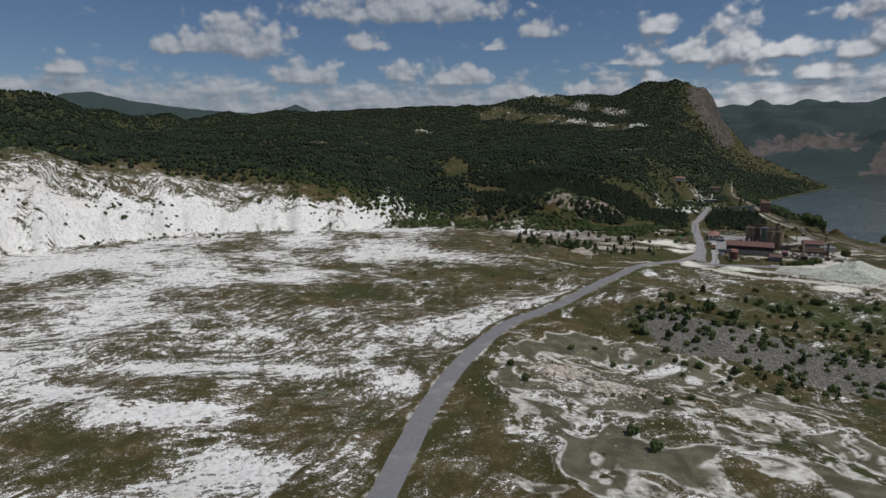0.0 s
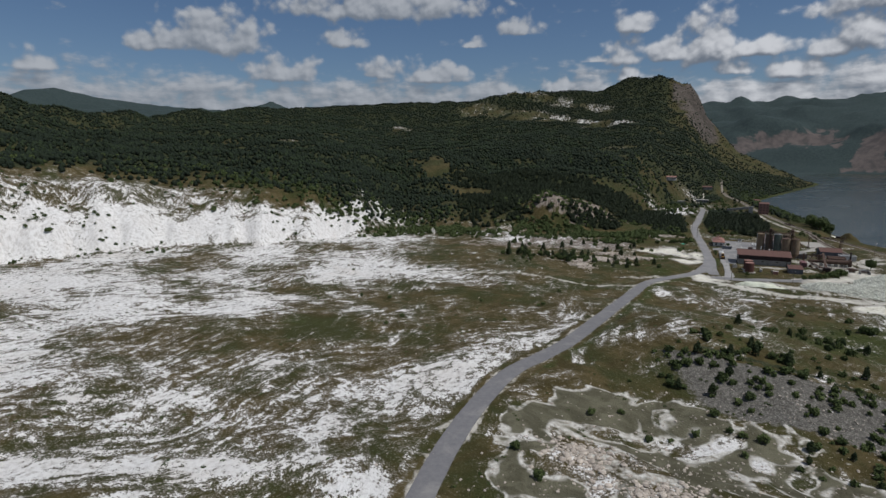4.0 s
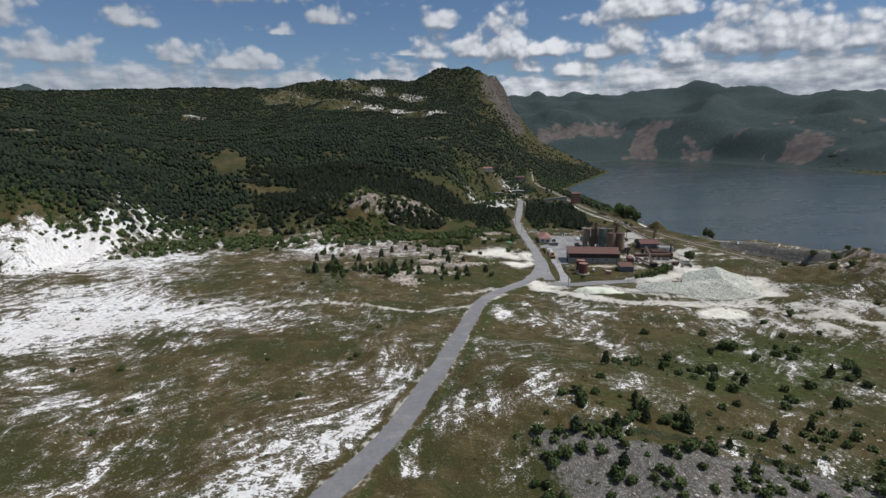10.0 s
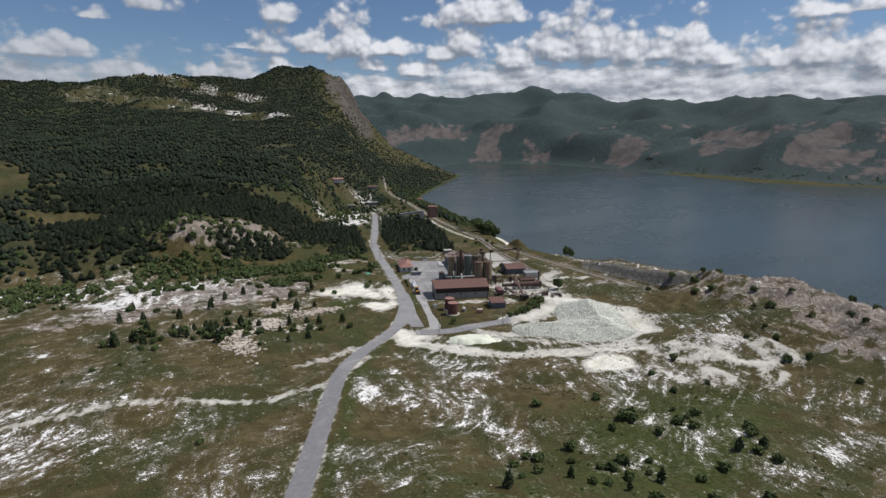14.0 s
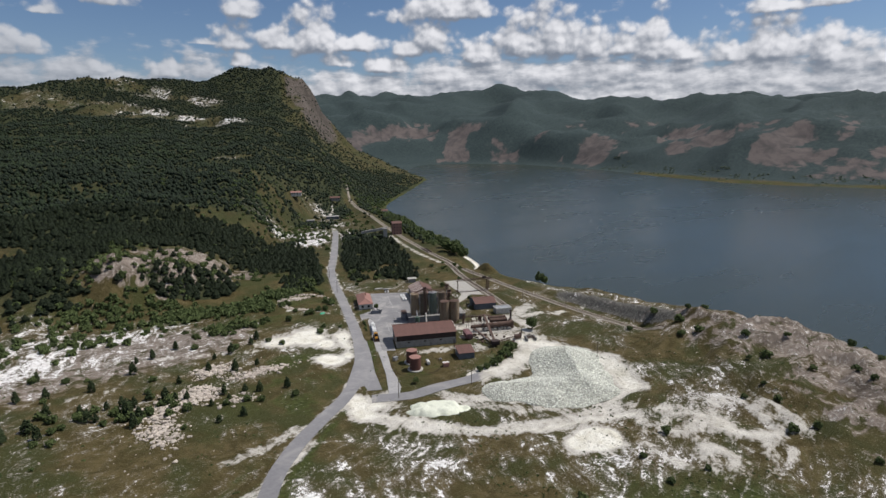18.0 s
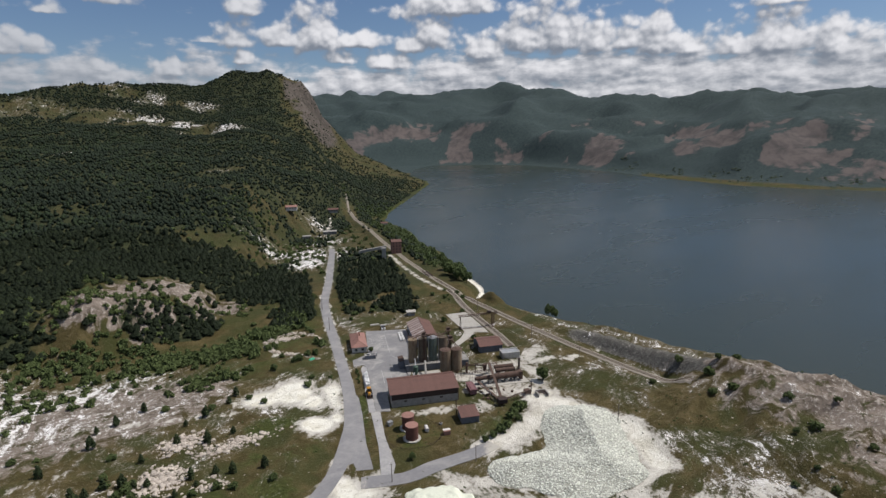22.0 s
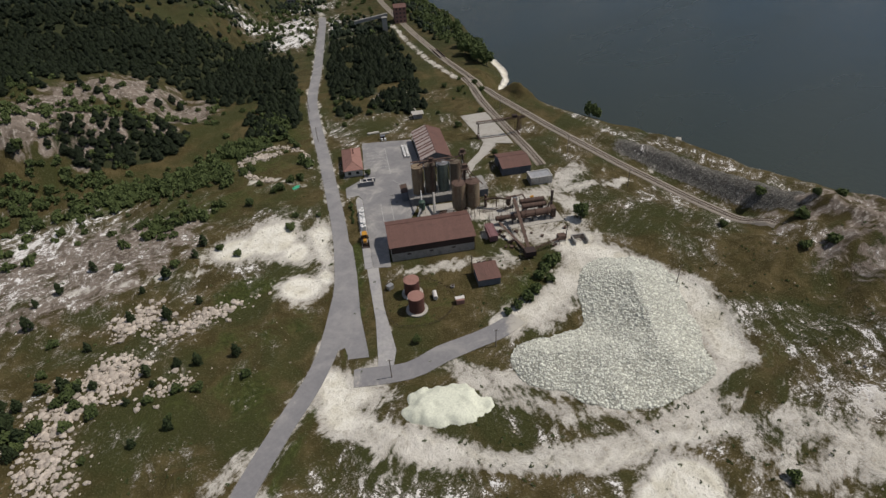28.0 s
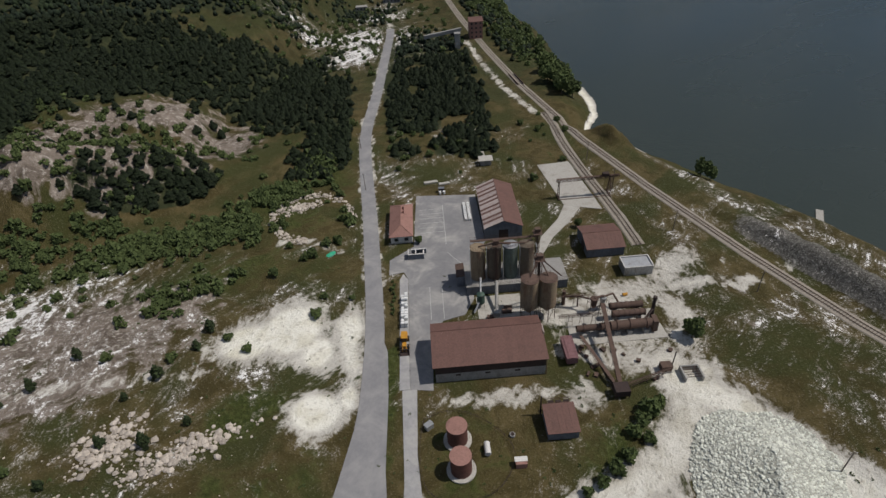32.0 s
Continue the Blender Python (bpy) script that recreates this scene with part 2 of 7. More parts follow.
def ground_material():
    m, k, b, p = material("ground", 0.95, 0.0, 0.15)
    bend = k.t.nodes.new("ShaderNodeTexNoise")
    k.put(bend, "Vector", p), k.put(bend, "Scale", 1 / 34), k.put(bend, "Detail", 3)
    flat = k.vec("ADD", k.vec("MULTIPLY", p, (1, 1, 0.35)), k.scale(k.vec("SUBTRACT", bend.outputs[1], (0.5, 0.5, 0.5)), 14.0))
    at = {n: k.add("ShaderNodeAttribute", attr=n).outputs["Fac"] for n in ("chalk", "green", "grey", "fines", "wood", "rock", "mud", "bare", "far")}
    n_big, n_mid = k.noise(flat, 26, 5, 0.6, 0.4), k.noise(flat, 6.5, 5, 0.62, 0.5)
    n_fine, n_dot = k.noise(flat, 1.4, 5, 0.65), k.noise(flat, 0.45, 3, 0.6)
    across = []
    for c_, s_ in ((0.93, 0.36), (0.42, 0.91)):
        lo, up = k.vec("DOT_PRODUCT", flat, (c_, s_, 0)), k.vec("DOT_PRODUCT", flat, (-s_, c_, 0))
        comb = k.add("ShaderNodeCombineXYZ")
        k.put(comb, 0, k.math("MULTIPLY", lo, 0.22)), k.put(comb, 1, up)
        across.append(k.noise(comb.outputs[0], 2.6, 5, 0.62, 0.3))
    pick = k.ramp(k.noise(p, 45, 2), 0.42, 0.58)
    streaks = k.math("ADD", k.math("MULTIPLY", across[0], pick), k.math("MULTIPLY", across[1], k.math("SUBTRACT", 1.0, pick)))
    dry = k.mix(k.ramp(n_mid, 0.35, 0.65), (0.056, 0.045, 0.016), (0.106, 0.083, 0.036))
    dry = k.mix(k.ramp(n_big, 0.42, 0.62), dry, (0.044, 0.048, 0.015))
    dry = k.mix(k.ramp(n_dot, 0.54, 0.75, 0, 0.5), dry, (0.21, 0.18, 0.12))
    lush = k.mix(k.ramp(n_fine, 0.35, 0.7), (0.034, 0.044, 0.011), (0.072, 0.082, 0.024))
    amount = k.math("ADD", at["green"], k.math("MULTIPLY", k.math("SUBTRACT", n_mid, 0.5), 1.3))
    c = k.mix(k.ramp(amount, 0.35, 0.75), dry, lush)
    scree = k.mix(k.ramp(n_fine, 0.3, 0.7), (0.070, 0.066, 0.056), (0.150, 0.142, 0.126))
    scree = k.mix(k.ramp(n_dot, 0.5, 0.68, 0, 0.7), scree, (0.34, 0.325, 0.295))
    amount = k.math("ADD", at["grey"], k.math("MULTIPLY", k.math("SUBTRACT", n_fine, 0.5), 0.9))
    c = k.mix(k.ramp(amount, 0.38, 0.62), c, scree)
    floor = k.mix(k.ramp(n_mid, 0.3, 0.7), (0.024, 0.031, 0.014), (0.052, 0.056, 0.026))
    # woods of the far range: bluer and paler, distance haze put into the colour
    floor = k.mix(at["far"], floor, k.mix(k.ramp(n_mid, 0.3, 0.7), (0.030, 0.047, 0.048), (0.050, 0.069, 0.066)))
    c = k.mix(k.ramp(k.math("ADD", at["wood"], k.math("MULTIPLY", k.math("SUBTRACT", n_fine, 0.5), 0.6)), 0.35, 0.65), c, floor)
    crag = k.mix(k.ramp(n_big, 0.35, 0.65), (0.058, 0.050, 0.042), (0.108, 0.092, 0.077))
    crag = k.mix(k.ramp(n_mid, 0.5, 0.7, 0, 0.6), crag, (0.165, 0.142, 0.124))
    # far crags paled and greyed to go with that painted haze
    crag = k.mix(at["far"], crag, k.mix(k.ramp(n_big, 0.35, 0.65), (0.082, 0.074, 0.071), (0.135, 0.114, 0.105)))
    c = k.mix(k.ramp(k.math("ADD", at["rock"], k.math("MULTIPLY", k.math("SUBTRACT", n_big, 0.5), 1.2)), 0.35, 0.65), c, crag)
    soil = k.mix(k.ramp(n_mid, 0.32, 0.66), (0.105, 0.084, 0.066), (0.235, 0.195, 0.162))
    soil = k.mix(k.ramp(n_fine, 0.5, 0.66, 0, 0.8), soil, (0.46, 0.42, 0.37))
    soil = k.mix(k.ramp(n_dot, 0.56, 0.7, 0, 0.6), soil, (0.075, 0.068, 0.045))
    c = k.mix(k.ramp(k.math("ADD", at["bare"], k.math("MULTIPLY", k.math("SUBTRACT", n_mid, 0.5), 1.5)), 0.36, 0.56), c, soil)
    white = k.mix(k.ramp(n_fine, 0.3, 0.6), (0.56, 0.54, 0.51), (0.83, 0.82, 0.80))
    white = k.mix(k.ramp(n_big, 0.48, 0.72, 0, 0.45), white, (0.62, 0.57, 0.52))
    spread = k.math("ADD", k.math("MULTIPLY", k.math("SUBTRACT", n_mid, 0.5), 1.15), k.math("MULTIPLY", k.math("SUBTRACT", n_fine, 0.5), 1.05))
    spread = k.math("ADD", spread, k.math("MULTIPLY", k.math("SUBTRACT", streaks, 0.5), 1.4))
    grain = k.math("MULTIPLY", k.math("SUBTRACT", n_dot, 0.5), 0.85)
    cover = k.math("ADD", k.math("ADD", at["chalk"], spread), grain)
    c = k.mix(k.math("MULTIPLY", k.ramp(cover, 0.2, 0.5, 0, 0.55), k.ramp(at["chalk"], 0.0, 0.12)), c, k.mix(k.ramp(n_dot, 0.4, 0.62), (0.14, 0.122, 0.098), (0.40, 0.372, 0.335)))
    c = k.mix(k.math("MULTIPLY", k.ramp(cover, 0.48, 0.58, 0, 0.97), k.ramp(at["chalk"], 0.02, 0.16)), c, white)
    dust = k.mix(k.ramp(n_mid, 0.3, 0.7), (0.40, 0.375, 0.33), (0.60, 0.575, 0.515))
    dust = k.mix(k.ramp(n_dot, 0.5, 0.8, 0, 0.4), dust, (0.42, 0.4, 0.33))
    dust = k.mix(k.ramp(at["fines"], 0.66, 0.88), dust, k.mix(k.ramp(n_mid, 0.35, 0.6), (0.66, 0.63, 0.52), (0.80, 0.78, 0.69)))
    dust = k.mix(k.ramp(n_fine, 0.54, 0.66, 0, 0.5), dust, (0.28, 0.245, 0.19))
    c = k.mix(k.math("MULTIPLY", k.ramp(k.math("ADD", at["fines"], k.math("MULTIPLY", spread, 0.62)), 0.4, 0.66), k.ramp(at["fines"], 0.06, 0.2)), c, dust)
    wet = k.math("ADD", at["mud"], k.math("MULTIPLY", k.math("SUBTRACT", k.noise(flat, 15, 2, 0.45, 0.9), 0.5), 1.9))
    wet = k.math("ADD", wet, k.math("MULTIPLY", k.math("SUBTRACT", n_fine, 0.5), 0.12))
    wet = k.math("MULTIPLY", wet, k.ramp(at["mud"], 0.03, 0.15))
    crust = k.mix(k.ramp(n_fine, 0.35, 0.65), (0.40, 0.375, 0.32), (0.70, 0.685, 0.64))
    c = k.mix(k.math("MULTIPLY", k.ramp(wet, 0.40, 0.47), k.ramp(n_mid, 0.36, 0.52)), c, crust)
    c = k.mix(k.ramp(wet, 0.50, 0.58), c, k.mix(k.ramp(n_mid, 0.35, 0.65), (0.085, 0.08, 0.052), (0.155, 0.147, 0.10)))
    k.put(b, "Base Color", c)
    tall = k.math("ADD", k.math("MULTIPLY", n_fine, 0.8), k.math("MULTIPLY", n_dot, 0.4))
    k.put(b, "Normal", k.bump(tall, 0.9, 0.9))
    return m


def leaf_material(name, dark, light, size=2.0, zone=None):
    m, k, b, p = material(name, 0.8, 0.0, 0.2)
    isl = k.add("ShaderNodeNewGeometry").outputs["Random Per Island"]
    r = k.add("ShaderNodeObjectInfo").outputs["Random"]
    v = k.math("MULTIPLY", k.math("ADD", isl, r), 0.5)
    c = k.mix(k.math("ADD", k.math("MULTIPLY", v, 0.7), k.math("MULTIPLY", k.noise(p, size, 3), 0.4)), dark, light)
    if zone:
        spot = k.math("ADD", k.noise(p, 70, 4, 0.6), k.math("MULTIPLY", k.math("SUBTRACT", isl, 0.5), 0.34))
        c = k.mix(k.ramp(spot, 0.52, 0.66), c, k.mix(v, zone[0], zone[1]))
    k.put(b, "Base Color", c)
    k.put(b, "Normal", k.bump(k.noise(p, size * 0.3, 4, 0.7), 0.7, size * 0.3))
    return m


def asphalt_material(name, a, b2, dusty):
    m, k, b, p = material(name, 0.9, 0.0, 0.3)
    n1, n2, n3 = k.noise(p, 9, 5, 0.65, 0.6), k.noise(p, 1.2, 5, 0.65), k.noise(p, 0.25, 3)
    c = k.mix(k.ramp(n2, 0.3, 0.7), a, b2)
    c = k.mix(k.ramp(n1, 0.5, 0.72, 0, dusty), c, (0.46, 0.44, 0.39))
    c = k.mix(k.ramp(n3, 0.55, 0.8, 0, 0.35), c, tuple(1.5 * v for v in b2))
    sep = k.add("ShaderNodeSeparateXYZ")
    k.put(sep, 0, p)
    c = k.mix(k.ramp(sep.outputs[1], 300, 400, 0, 0.4), c, k.mix(k.ramp(n1, 0.35, 0.6), (0.27, 0.266, 0.27), (0.38, 0.37, 0.36)))
    spill = k.vec("LENGTH", k.vec("MULTIPLY", k.vec("SUBTRACT", p, (169, 353, 0)), (1, 1, 0)))
    ramp_end = k.vec("LENGTH", k.vec("MULTIPLY", k.vec("SUBTRACT", p, (232, 351, 0)), (1, 1, 0)))
    spill = k.math("MINIMUM", spill, ramp_end)
    spill = k.math("ADD", k.math("MULTIPLY", spill, -1 / 18), k.math("MULTIPLY", n1, 1.9))
    c = k.mix(k.ramp(k.math("ADD", spill, k.math("MULTIPLY", n2, 0.5)), 0.42, 0.95, 0, 0.7), c, (0.50, 0.47, 0.40))
    k.put(b, "Base Color", c)
    k.put(b, "Normal", k.bump(n3, 0.4, 0.02))
    return m


def water_material():
    m, k, b, p = material("lake_water", 0.16, 0.0, 0.5)
    b.inputs["IOR"].default_value = 1.4
    k.put(b, "Base Color", k.mix(k.noise(p, 160, 4, 0.6), (0.028, 0.037, 0.029), (0.034, 0.044, 0.034)))
    k.put(b, "Roughness", k.ramp(k.noise(k.vec("MULTIPLY", p, (0.4, 1, 1)), 120, 4, 0.6), 0.35, 0.7, 0.22, 0.30))
    waves = k.math("ADD", k.noise(p, 1.6, 4, 0.6), k.noise(k.vec("MULTIPLY", p, (1, 0.5, 1)), 6, 3))
    k.put(b, "Normal", k.bump(waves, 0.22, 0.3))
    return m


M_GROUND, M_WATER = ground_material(), water_material()
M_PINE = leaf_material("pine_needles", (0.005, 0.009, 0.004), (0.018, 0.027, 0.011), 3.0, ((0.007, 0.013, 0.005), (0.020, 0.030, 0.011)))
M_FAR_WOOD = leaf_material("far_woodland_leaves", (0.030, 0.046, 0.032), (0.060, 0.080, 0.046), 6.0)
M_LEAF = leaf_material("broad_leaves", (0.026, 0.042, 0.014), (0.105, 0.135, 0.046), 1.5)
# the same pine needles, paler and cooler to imitate haze over the hills
M_PINE_HAZY = leaf_material("hill_pine_needles", (0.008, 0.014, 0.008), (0.026, 0.039, 0.020), 3.0, ((0.014, 0.024, 0.011), (0.036, 0.053, 0.022)))
M_YOUNG = leaf_material("young_pine_needles", (0.014, 0.024, 0.010), (0.048, 0.066, 0.026), 1.2)
M_BARK = weathered("bark", (0.12, 0.09, 0.065), (0.06, 0.045, 0.035), 0.6, 0.1)
M_ROAD = asphalt_material("road_asphalt", (0.16, 0.158, 0.166), (0.20, 0.197, 0.20), 0.25)
M_YARD = asphalt_material("yard_asphalt", (0.125, 0.125, 0.13), (0.175, 0.172, 0.172), 0.6)
M_DRIVE = asphalt_material("dusty_drive_asphalt", (0.26, 0.257, 0.256), (0.36, 0.352, 0.345), 0.8)

# ---- the lie of the land: heights as functions of the plan ----
LAKE = -9.6
PLANT = (189.0, 388.0)             # junction of road and works; local x to the right of the road, local y along it
AX, AY = (0.892, -0.452), (0.452, 0.892)


def smooth(a, b, x):
    t = np.clip((x - a) / (b - a), 0.0, 1.0)
    return t * t * (3 - 2 * t)


def grad_noise(x, y, seed):
    """Gradient noise on the plan, about -0.7 to 0.7."""
    xi, yi = np.floor(x).astype(np.int64), np.floor(y).astype(np.int64)
    xf, yf = x - xi, y - yi

    def corner(i, j):
        h = ((xi + i) * 374761393 + (yi + j) * 668265263 + seed * 974634777) & 0x7FFFFFFF
        h = ((h ^ (h >> 13)) * 1274126177) & 0x7FFFFFFF
        a = ((h ^ (h >> 16)) & 0xFFFF) * (2 * math.pi / 65536)
        return np.cos(a) * (xf - i) + np.sin(a) * (yf - j)

    u, v = xf * xf * xf * (xf * (xf * 6 - 15) + 10), yf * yf * yf * (yf * (yf * 6 - 15) + 10)
    n0 = corner(0, 0) * (1 - u) + corner(1, 0) * u
    n1 = corner(0, 1) * (1 - u) + corner(1, 1) * u
    return n0 * (1 - v) + n1 * v


def fbm(x, y, size, octaves, seed):
    total, amp = 0.0, 1.0
    for k in range(octaves):
        total = total + amp * grad_noise(x / size, y / size, seed + 17 * k)
        size, amp = size * 0.5, amp * 0.5
    return total


def ridged(x, y, size, octaves, seed):
    total, amp = 0.0, 1.0
    for k in range(octaves):
        total = total + amp * (0.45 - np.abs(grad_noise(x / size, y / size, seed + 31 * k)))
        size, amp = size * 0.5, amp * 0.5
    return total


def shore_near(y):
    return np.interp(y, (-900, 200, 274, 343, 387, 413, 444, 465, 506, 520, 532, 560, 626, 665, 712, 775, 873, 929, 1235, 1285, 1480, 1640, 1720, 1820),
                     (500, 388, 383, 379, 377, 380, 371, 371, 364, 382, 391, 405, 432, 452, 464, 495, 520, 565, 881, 915, 1000, 1140, 1255, 1900))


def shore_far(y):
    return np.interp(y, (-900, 498, 600, 719, 930, 1117, 1350, 1509, 1650, 1716, 1790), (1800, 1336, 1300, 1282, 1340, 1416, 1460, 1464, 1390, 1290, 1265))


def rail_x(y):
    return np.interp(y, (300, 328, 353, 390, 440, 486, 557, 620, 698, 760, 840, 933, 976, 1010), (325, 323.5, 323.5, 326, 332, 339.5, 357, 376, 402, 425, 452, 493, 514, 534))


def bell(x, y, cx, cy, rx, ry):
    return np.exp(-((x - cx) / rx) ** 2 - ((y - cy) / ry) ** 2)


def land_height(x, y):
    """Height of the ground, lake bed included."""
    base = 8.0 - 7.2 * smooth(30, 180, x + 0.08 * (y - 300)) + 7 * smooth(0, -180, x) + 3 * smooth(160, 40, y)
    base = base + 6.5 * bell(x, y, 100, 236, 42, 34) - 4.0 * bell(x, y, 62, 178, 22, 22) - 3.0 * bell(x, y, 120, 150, 50, 26)
    bench = (x - 93) * 0.50 + (y - 213) * 0.87                    # the tip edge with its scree below
    base = base + 3.2 * smooth(-26, 3, bench) * smooth(70, 105, x) * smooth(215, 170, x) * smooth(60, 20, bench)
    works = smooth(-22, -2, (x - 189) * AX[0] + (y - 388) * AX[1]) * smooth(-45, -10, (x - 189) * AY[0] + (y - 388) * AY[1])
    rough = fbm(x, y, 38, 4, 3) * 1.9 + fbm(x, y, 5.5, 2, 9) * 0.32
    base = base + rough * (1 - 0.93 * works * smooth(135, 95, (x - 189) * AX[0] + (y - 388) * AX[1]) * smooth(640, 560, y))

    # hills: foot and crest by bearing from the valley's mouth
    r, az = np.hypot(x, y), np.degrees(np.arctan2(x, y))
    foot = np.interp(az, (-110, -70, -50, -37, -30, -22, -16, -13, -9.6, -4.5, -1.5, 3, 8, 13, 17.5, 21, 24, 27, 29, 32.5, 36.8, 40, 50),
                     (260, 320, 365, 402, 424, 430, 426, 432, 450, 488, 540, 525, 520, 535, 600, 715, 850, 990, 1120, 1300, 1560, 1700, 2600))
    foot = foot + 16 * grad_noise(az / 2.3, r * 0 + 0.4, 5) + 3 * grad_noise(az / 0.7, r * 0 + 1.4, 6)
    bearings = (-110, -70, -38.1, -35.9, -32.9, -28.4, -21.3, -12.9, -2.2, 5.2, 9.6, 17.6, 19.6, 22.5, 25.0, 25.8, 26.5, 29.4, 32.4, 35.2, 38.5, 60)
    crest = np.interp(az, bearings, (800, 880, 900, 950, 1000, 1050, 1300, 1450, 1500, 1550, 1580, 1600, 1620, 1630, 1640, 1640, 1640, 1620, 1600, 1600, 1900, 2700))
    rise = np.interp(az, bearings, (5, 5, 4.6, 4.9, 4.0, 2.8, 3.2, 3.9, 4.2, 4.4, 5.15, 5.2, 6.15, 6.2, 5.5, 4.5, 2.8, -0.3, -1.8, -2.75, -3.6, -3.6))
    # quarry face on the western side, in two lifts
    out_ = r - foot + 5 * fbm(x, y, 22, 3, 35)
    west_ = smooth(-2.5, -7, az)
    face_h = np.interp(az, (-60, -36, -26, -16, -11, -7, -4), (34, 33, 28, 21, 17, 15, 12)) * (1 + 0.22 * fbm(x, y, 70, 2, 36))
    rise_ = 0.52 * smooth(0, 22, out_) + 0.12 * smooth(20, 32, out_) + 0.36 * smooth(30, 50, out_)
    mask_ = smooth(1, 12, out_) * smooth(56, 34, out_) * west_
    face_z = rise_ * face_h * west_ + mask_ * ((ridged(x, y, 26, 4, 33) - 0.3) * 5.0)
    top = 69 + crest * np.tan(np.radians(rise)) - base - face_h * west_
    s = (r - foot) / (crest - foot)
    prof = np.interp(s, (0, 0.05, 0.16, 0.4, 0.7, 0.84, 0.92, 1.0, 1.12, 2.2), (0, 0.075, 0.20, 0.345, 0.50, 0.62, 0.76, 1.0, 0.94, 0.05))
    hill = np.maximum(top, 0) * prof
    env = smooth(0, 0.12, s) * smooth(1.25, 0.88, s)
    hill = hill + env * ((ridged(x, y, 260, 4, 21) - 0.3) * 26 + fbm(x, y, 60, 3, 25) * 7) * smooth(33, 27, az)
    hill = hill + env * smooth(0.55, 0.9, s) * smooth(19, 23, az) * smooth(36, 30, az) * (ridged(x, y, 70, 4, 28) - 0.3) * 18
    land = base + hill + face_z
    land = land + 17 * bell(x, y, 128, 556, 34, 20) * (1 + 0.4 * ridged(x, y, 16, 3, 41)) + 10 * bell(x, y, 172, 556, 24, 15)

    # eroded mounds and the rail cutting by the lake
    mound = 12 * bell(x, y, 340, 282, 38, 44) + 9 * bell(x, y, 312, 222, 40, 34) + 4 * bell(x, y, 292, 272, 20, 16)
    gully = ridged(x * 0.3 + 0.25 * y, y, 13, 3, 52)
    land = land + mound * (0.75 + 0.8 * ridged(x, y, 26, 4, 51)) + np.minimum(mound, 6) * (gully - 0.35) * 0.95 * smooth(345, 318, x)
    hummocks = bell(x, y, 246, 266, 40, 30) + 0.7 * bell(x, y, 276, 246, 30, 20)
    land = land + hummocks * (ridged(x, y, 15, 3, 53) - 0.25) * 2.6
    rx = rail_x(y)
    land = land + (5.4 + fbm(x, y, 14, 2, 55) * 1.8) * smooth(6.5, 13, x - rx) * smooth(44, 24, x - rx) * smooth(420, 385, y) * smooth(290, 330, y)
    land = land + 5.0 * smooth(8, 13, x - rx) * smooth(34, 20, x - rx) * smooth(468, 478, y) * smooth(520, 500, y) * (1 + ridged(x, y, 12, 2, 57))

    # far range over the lake
    fx, fy = x - 76, y - 196
    fr, fa = np.hypot(fx, fy), np.degrees(np.arctan2(fx, fy))
    fb = (-180, -50, -37, -33, -26, -15, 0, 20, 29.6, 38.6, 40.9, 43, 45.3, 48.7, 52, 55.7, 61.3, 65.9, 70.2, 74.2, 76.6, 100, 180)
    fe = sum(np.interp(fa + turn, fb, (2.5, 3, 3.4, 4.1, 3.3, 2.8, 2.5, 2.8, 3.2, 3.4, 4.0, 3.85, 4.05, 2.65, 2.05, 2.3, 1.6, 1.8, 1.7, 1.9, 1.9, 1.9, 1.9)) for turn in (-1.3, -0.5, 0.5, 1.3)) / 4
    fc = np.interp(fa, fb, (2600, 2800, 3000, 3050, 3100, 3200, 3200, 3300, 3300, 3200, 3150, 3120, 3080, 3000, 2950, 2900, 2900, 2900, 2850, 2800, 2800, 2700, 2600))
    ff = np.interp(fa, (-180, 10, 37.9, 46.6, 55.5, 66.6, 76.5, 180), (1960, 1960, 1935, 1920, 1640, 1325, 1305, 1500))
    fs = (fr - ff) / (fc - ff)
    ftop = 105 + fc * np.tan(np.radians(fe))
    fprof = np.interp(fs, (0, 0.06, 0.25, 0.45, 0.7, 0.9, 1.0, 1.15, 1.8), (0, 0.06, 0.30, 0.47, 0.66, 0.88, 1.0, 0.93, 0.5))
    fenv = smooth(0.02, 0.25, fs) * smooth(1.0, 0.8, fs)
    far = (ftop + 10) * fprof + 3 * smooth(0, 0.01, fs) + fenv * ((ridged(x, y, 760, 5, 61) - 0.15) * 150 + 26 * fbm(x, y, 170, 4, 63))
    far = far - smooth(0.02, 0.2, fs) * smooth(0.62, 0.3, fs) * smooth(52, 64, fa) * 22 * np.clip(fs * 3, 0, 1)
    land = np.maximum(land - 22 * smooth(1300, 2200, fr), far + LAKE)

    # beds of the rails and of the works
    bed = smooth(10, 4.5, np.abs(x - rx)) * smooth(322, 338, y) * smooth(1000, 900, y)
    land = land * (1 - bed) + bed * (0.4 + 3.0 * smooth(560, 800, y))
    # lake
    water = np.minimum(np.minimum(x - shore_near(y), shore_far(y) - x), 1800 - y)
    water = water + 3.5 * fbm(x, y, 30, 3, 71)
    bank = np.interp(y, (200, 330, 440, 480, 500, 530, 560, 700, 1000, 1300), (30, 30, 24, 20, 26, 30, 34, 46, 70, 60))
    bank = np.where(x > 1100, 120, bank)
    dry = smooth(0, 1, -water / bank)
    land = np.where(water < 0, LAKE + (np.maximum(land, LAKE + 1.2) - LAKE) * dry + 0.012 * np.minimum(-water, 40), LAKE - np.minimum(0.05 + water * 0.2, 9))
    return land

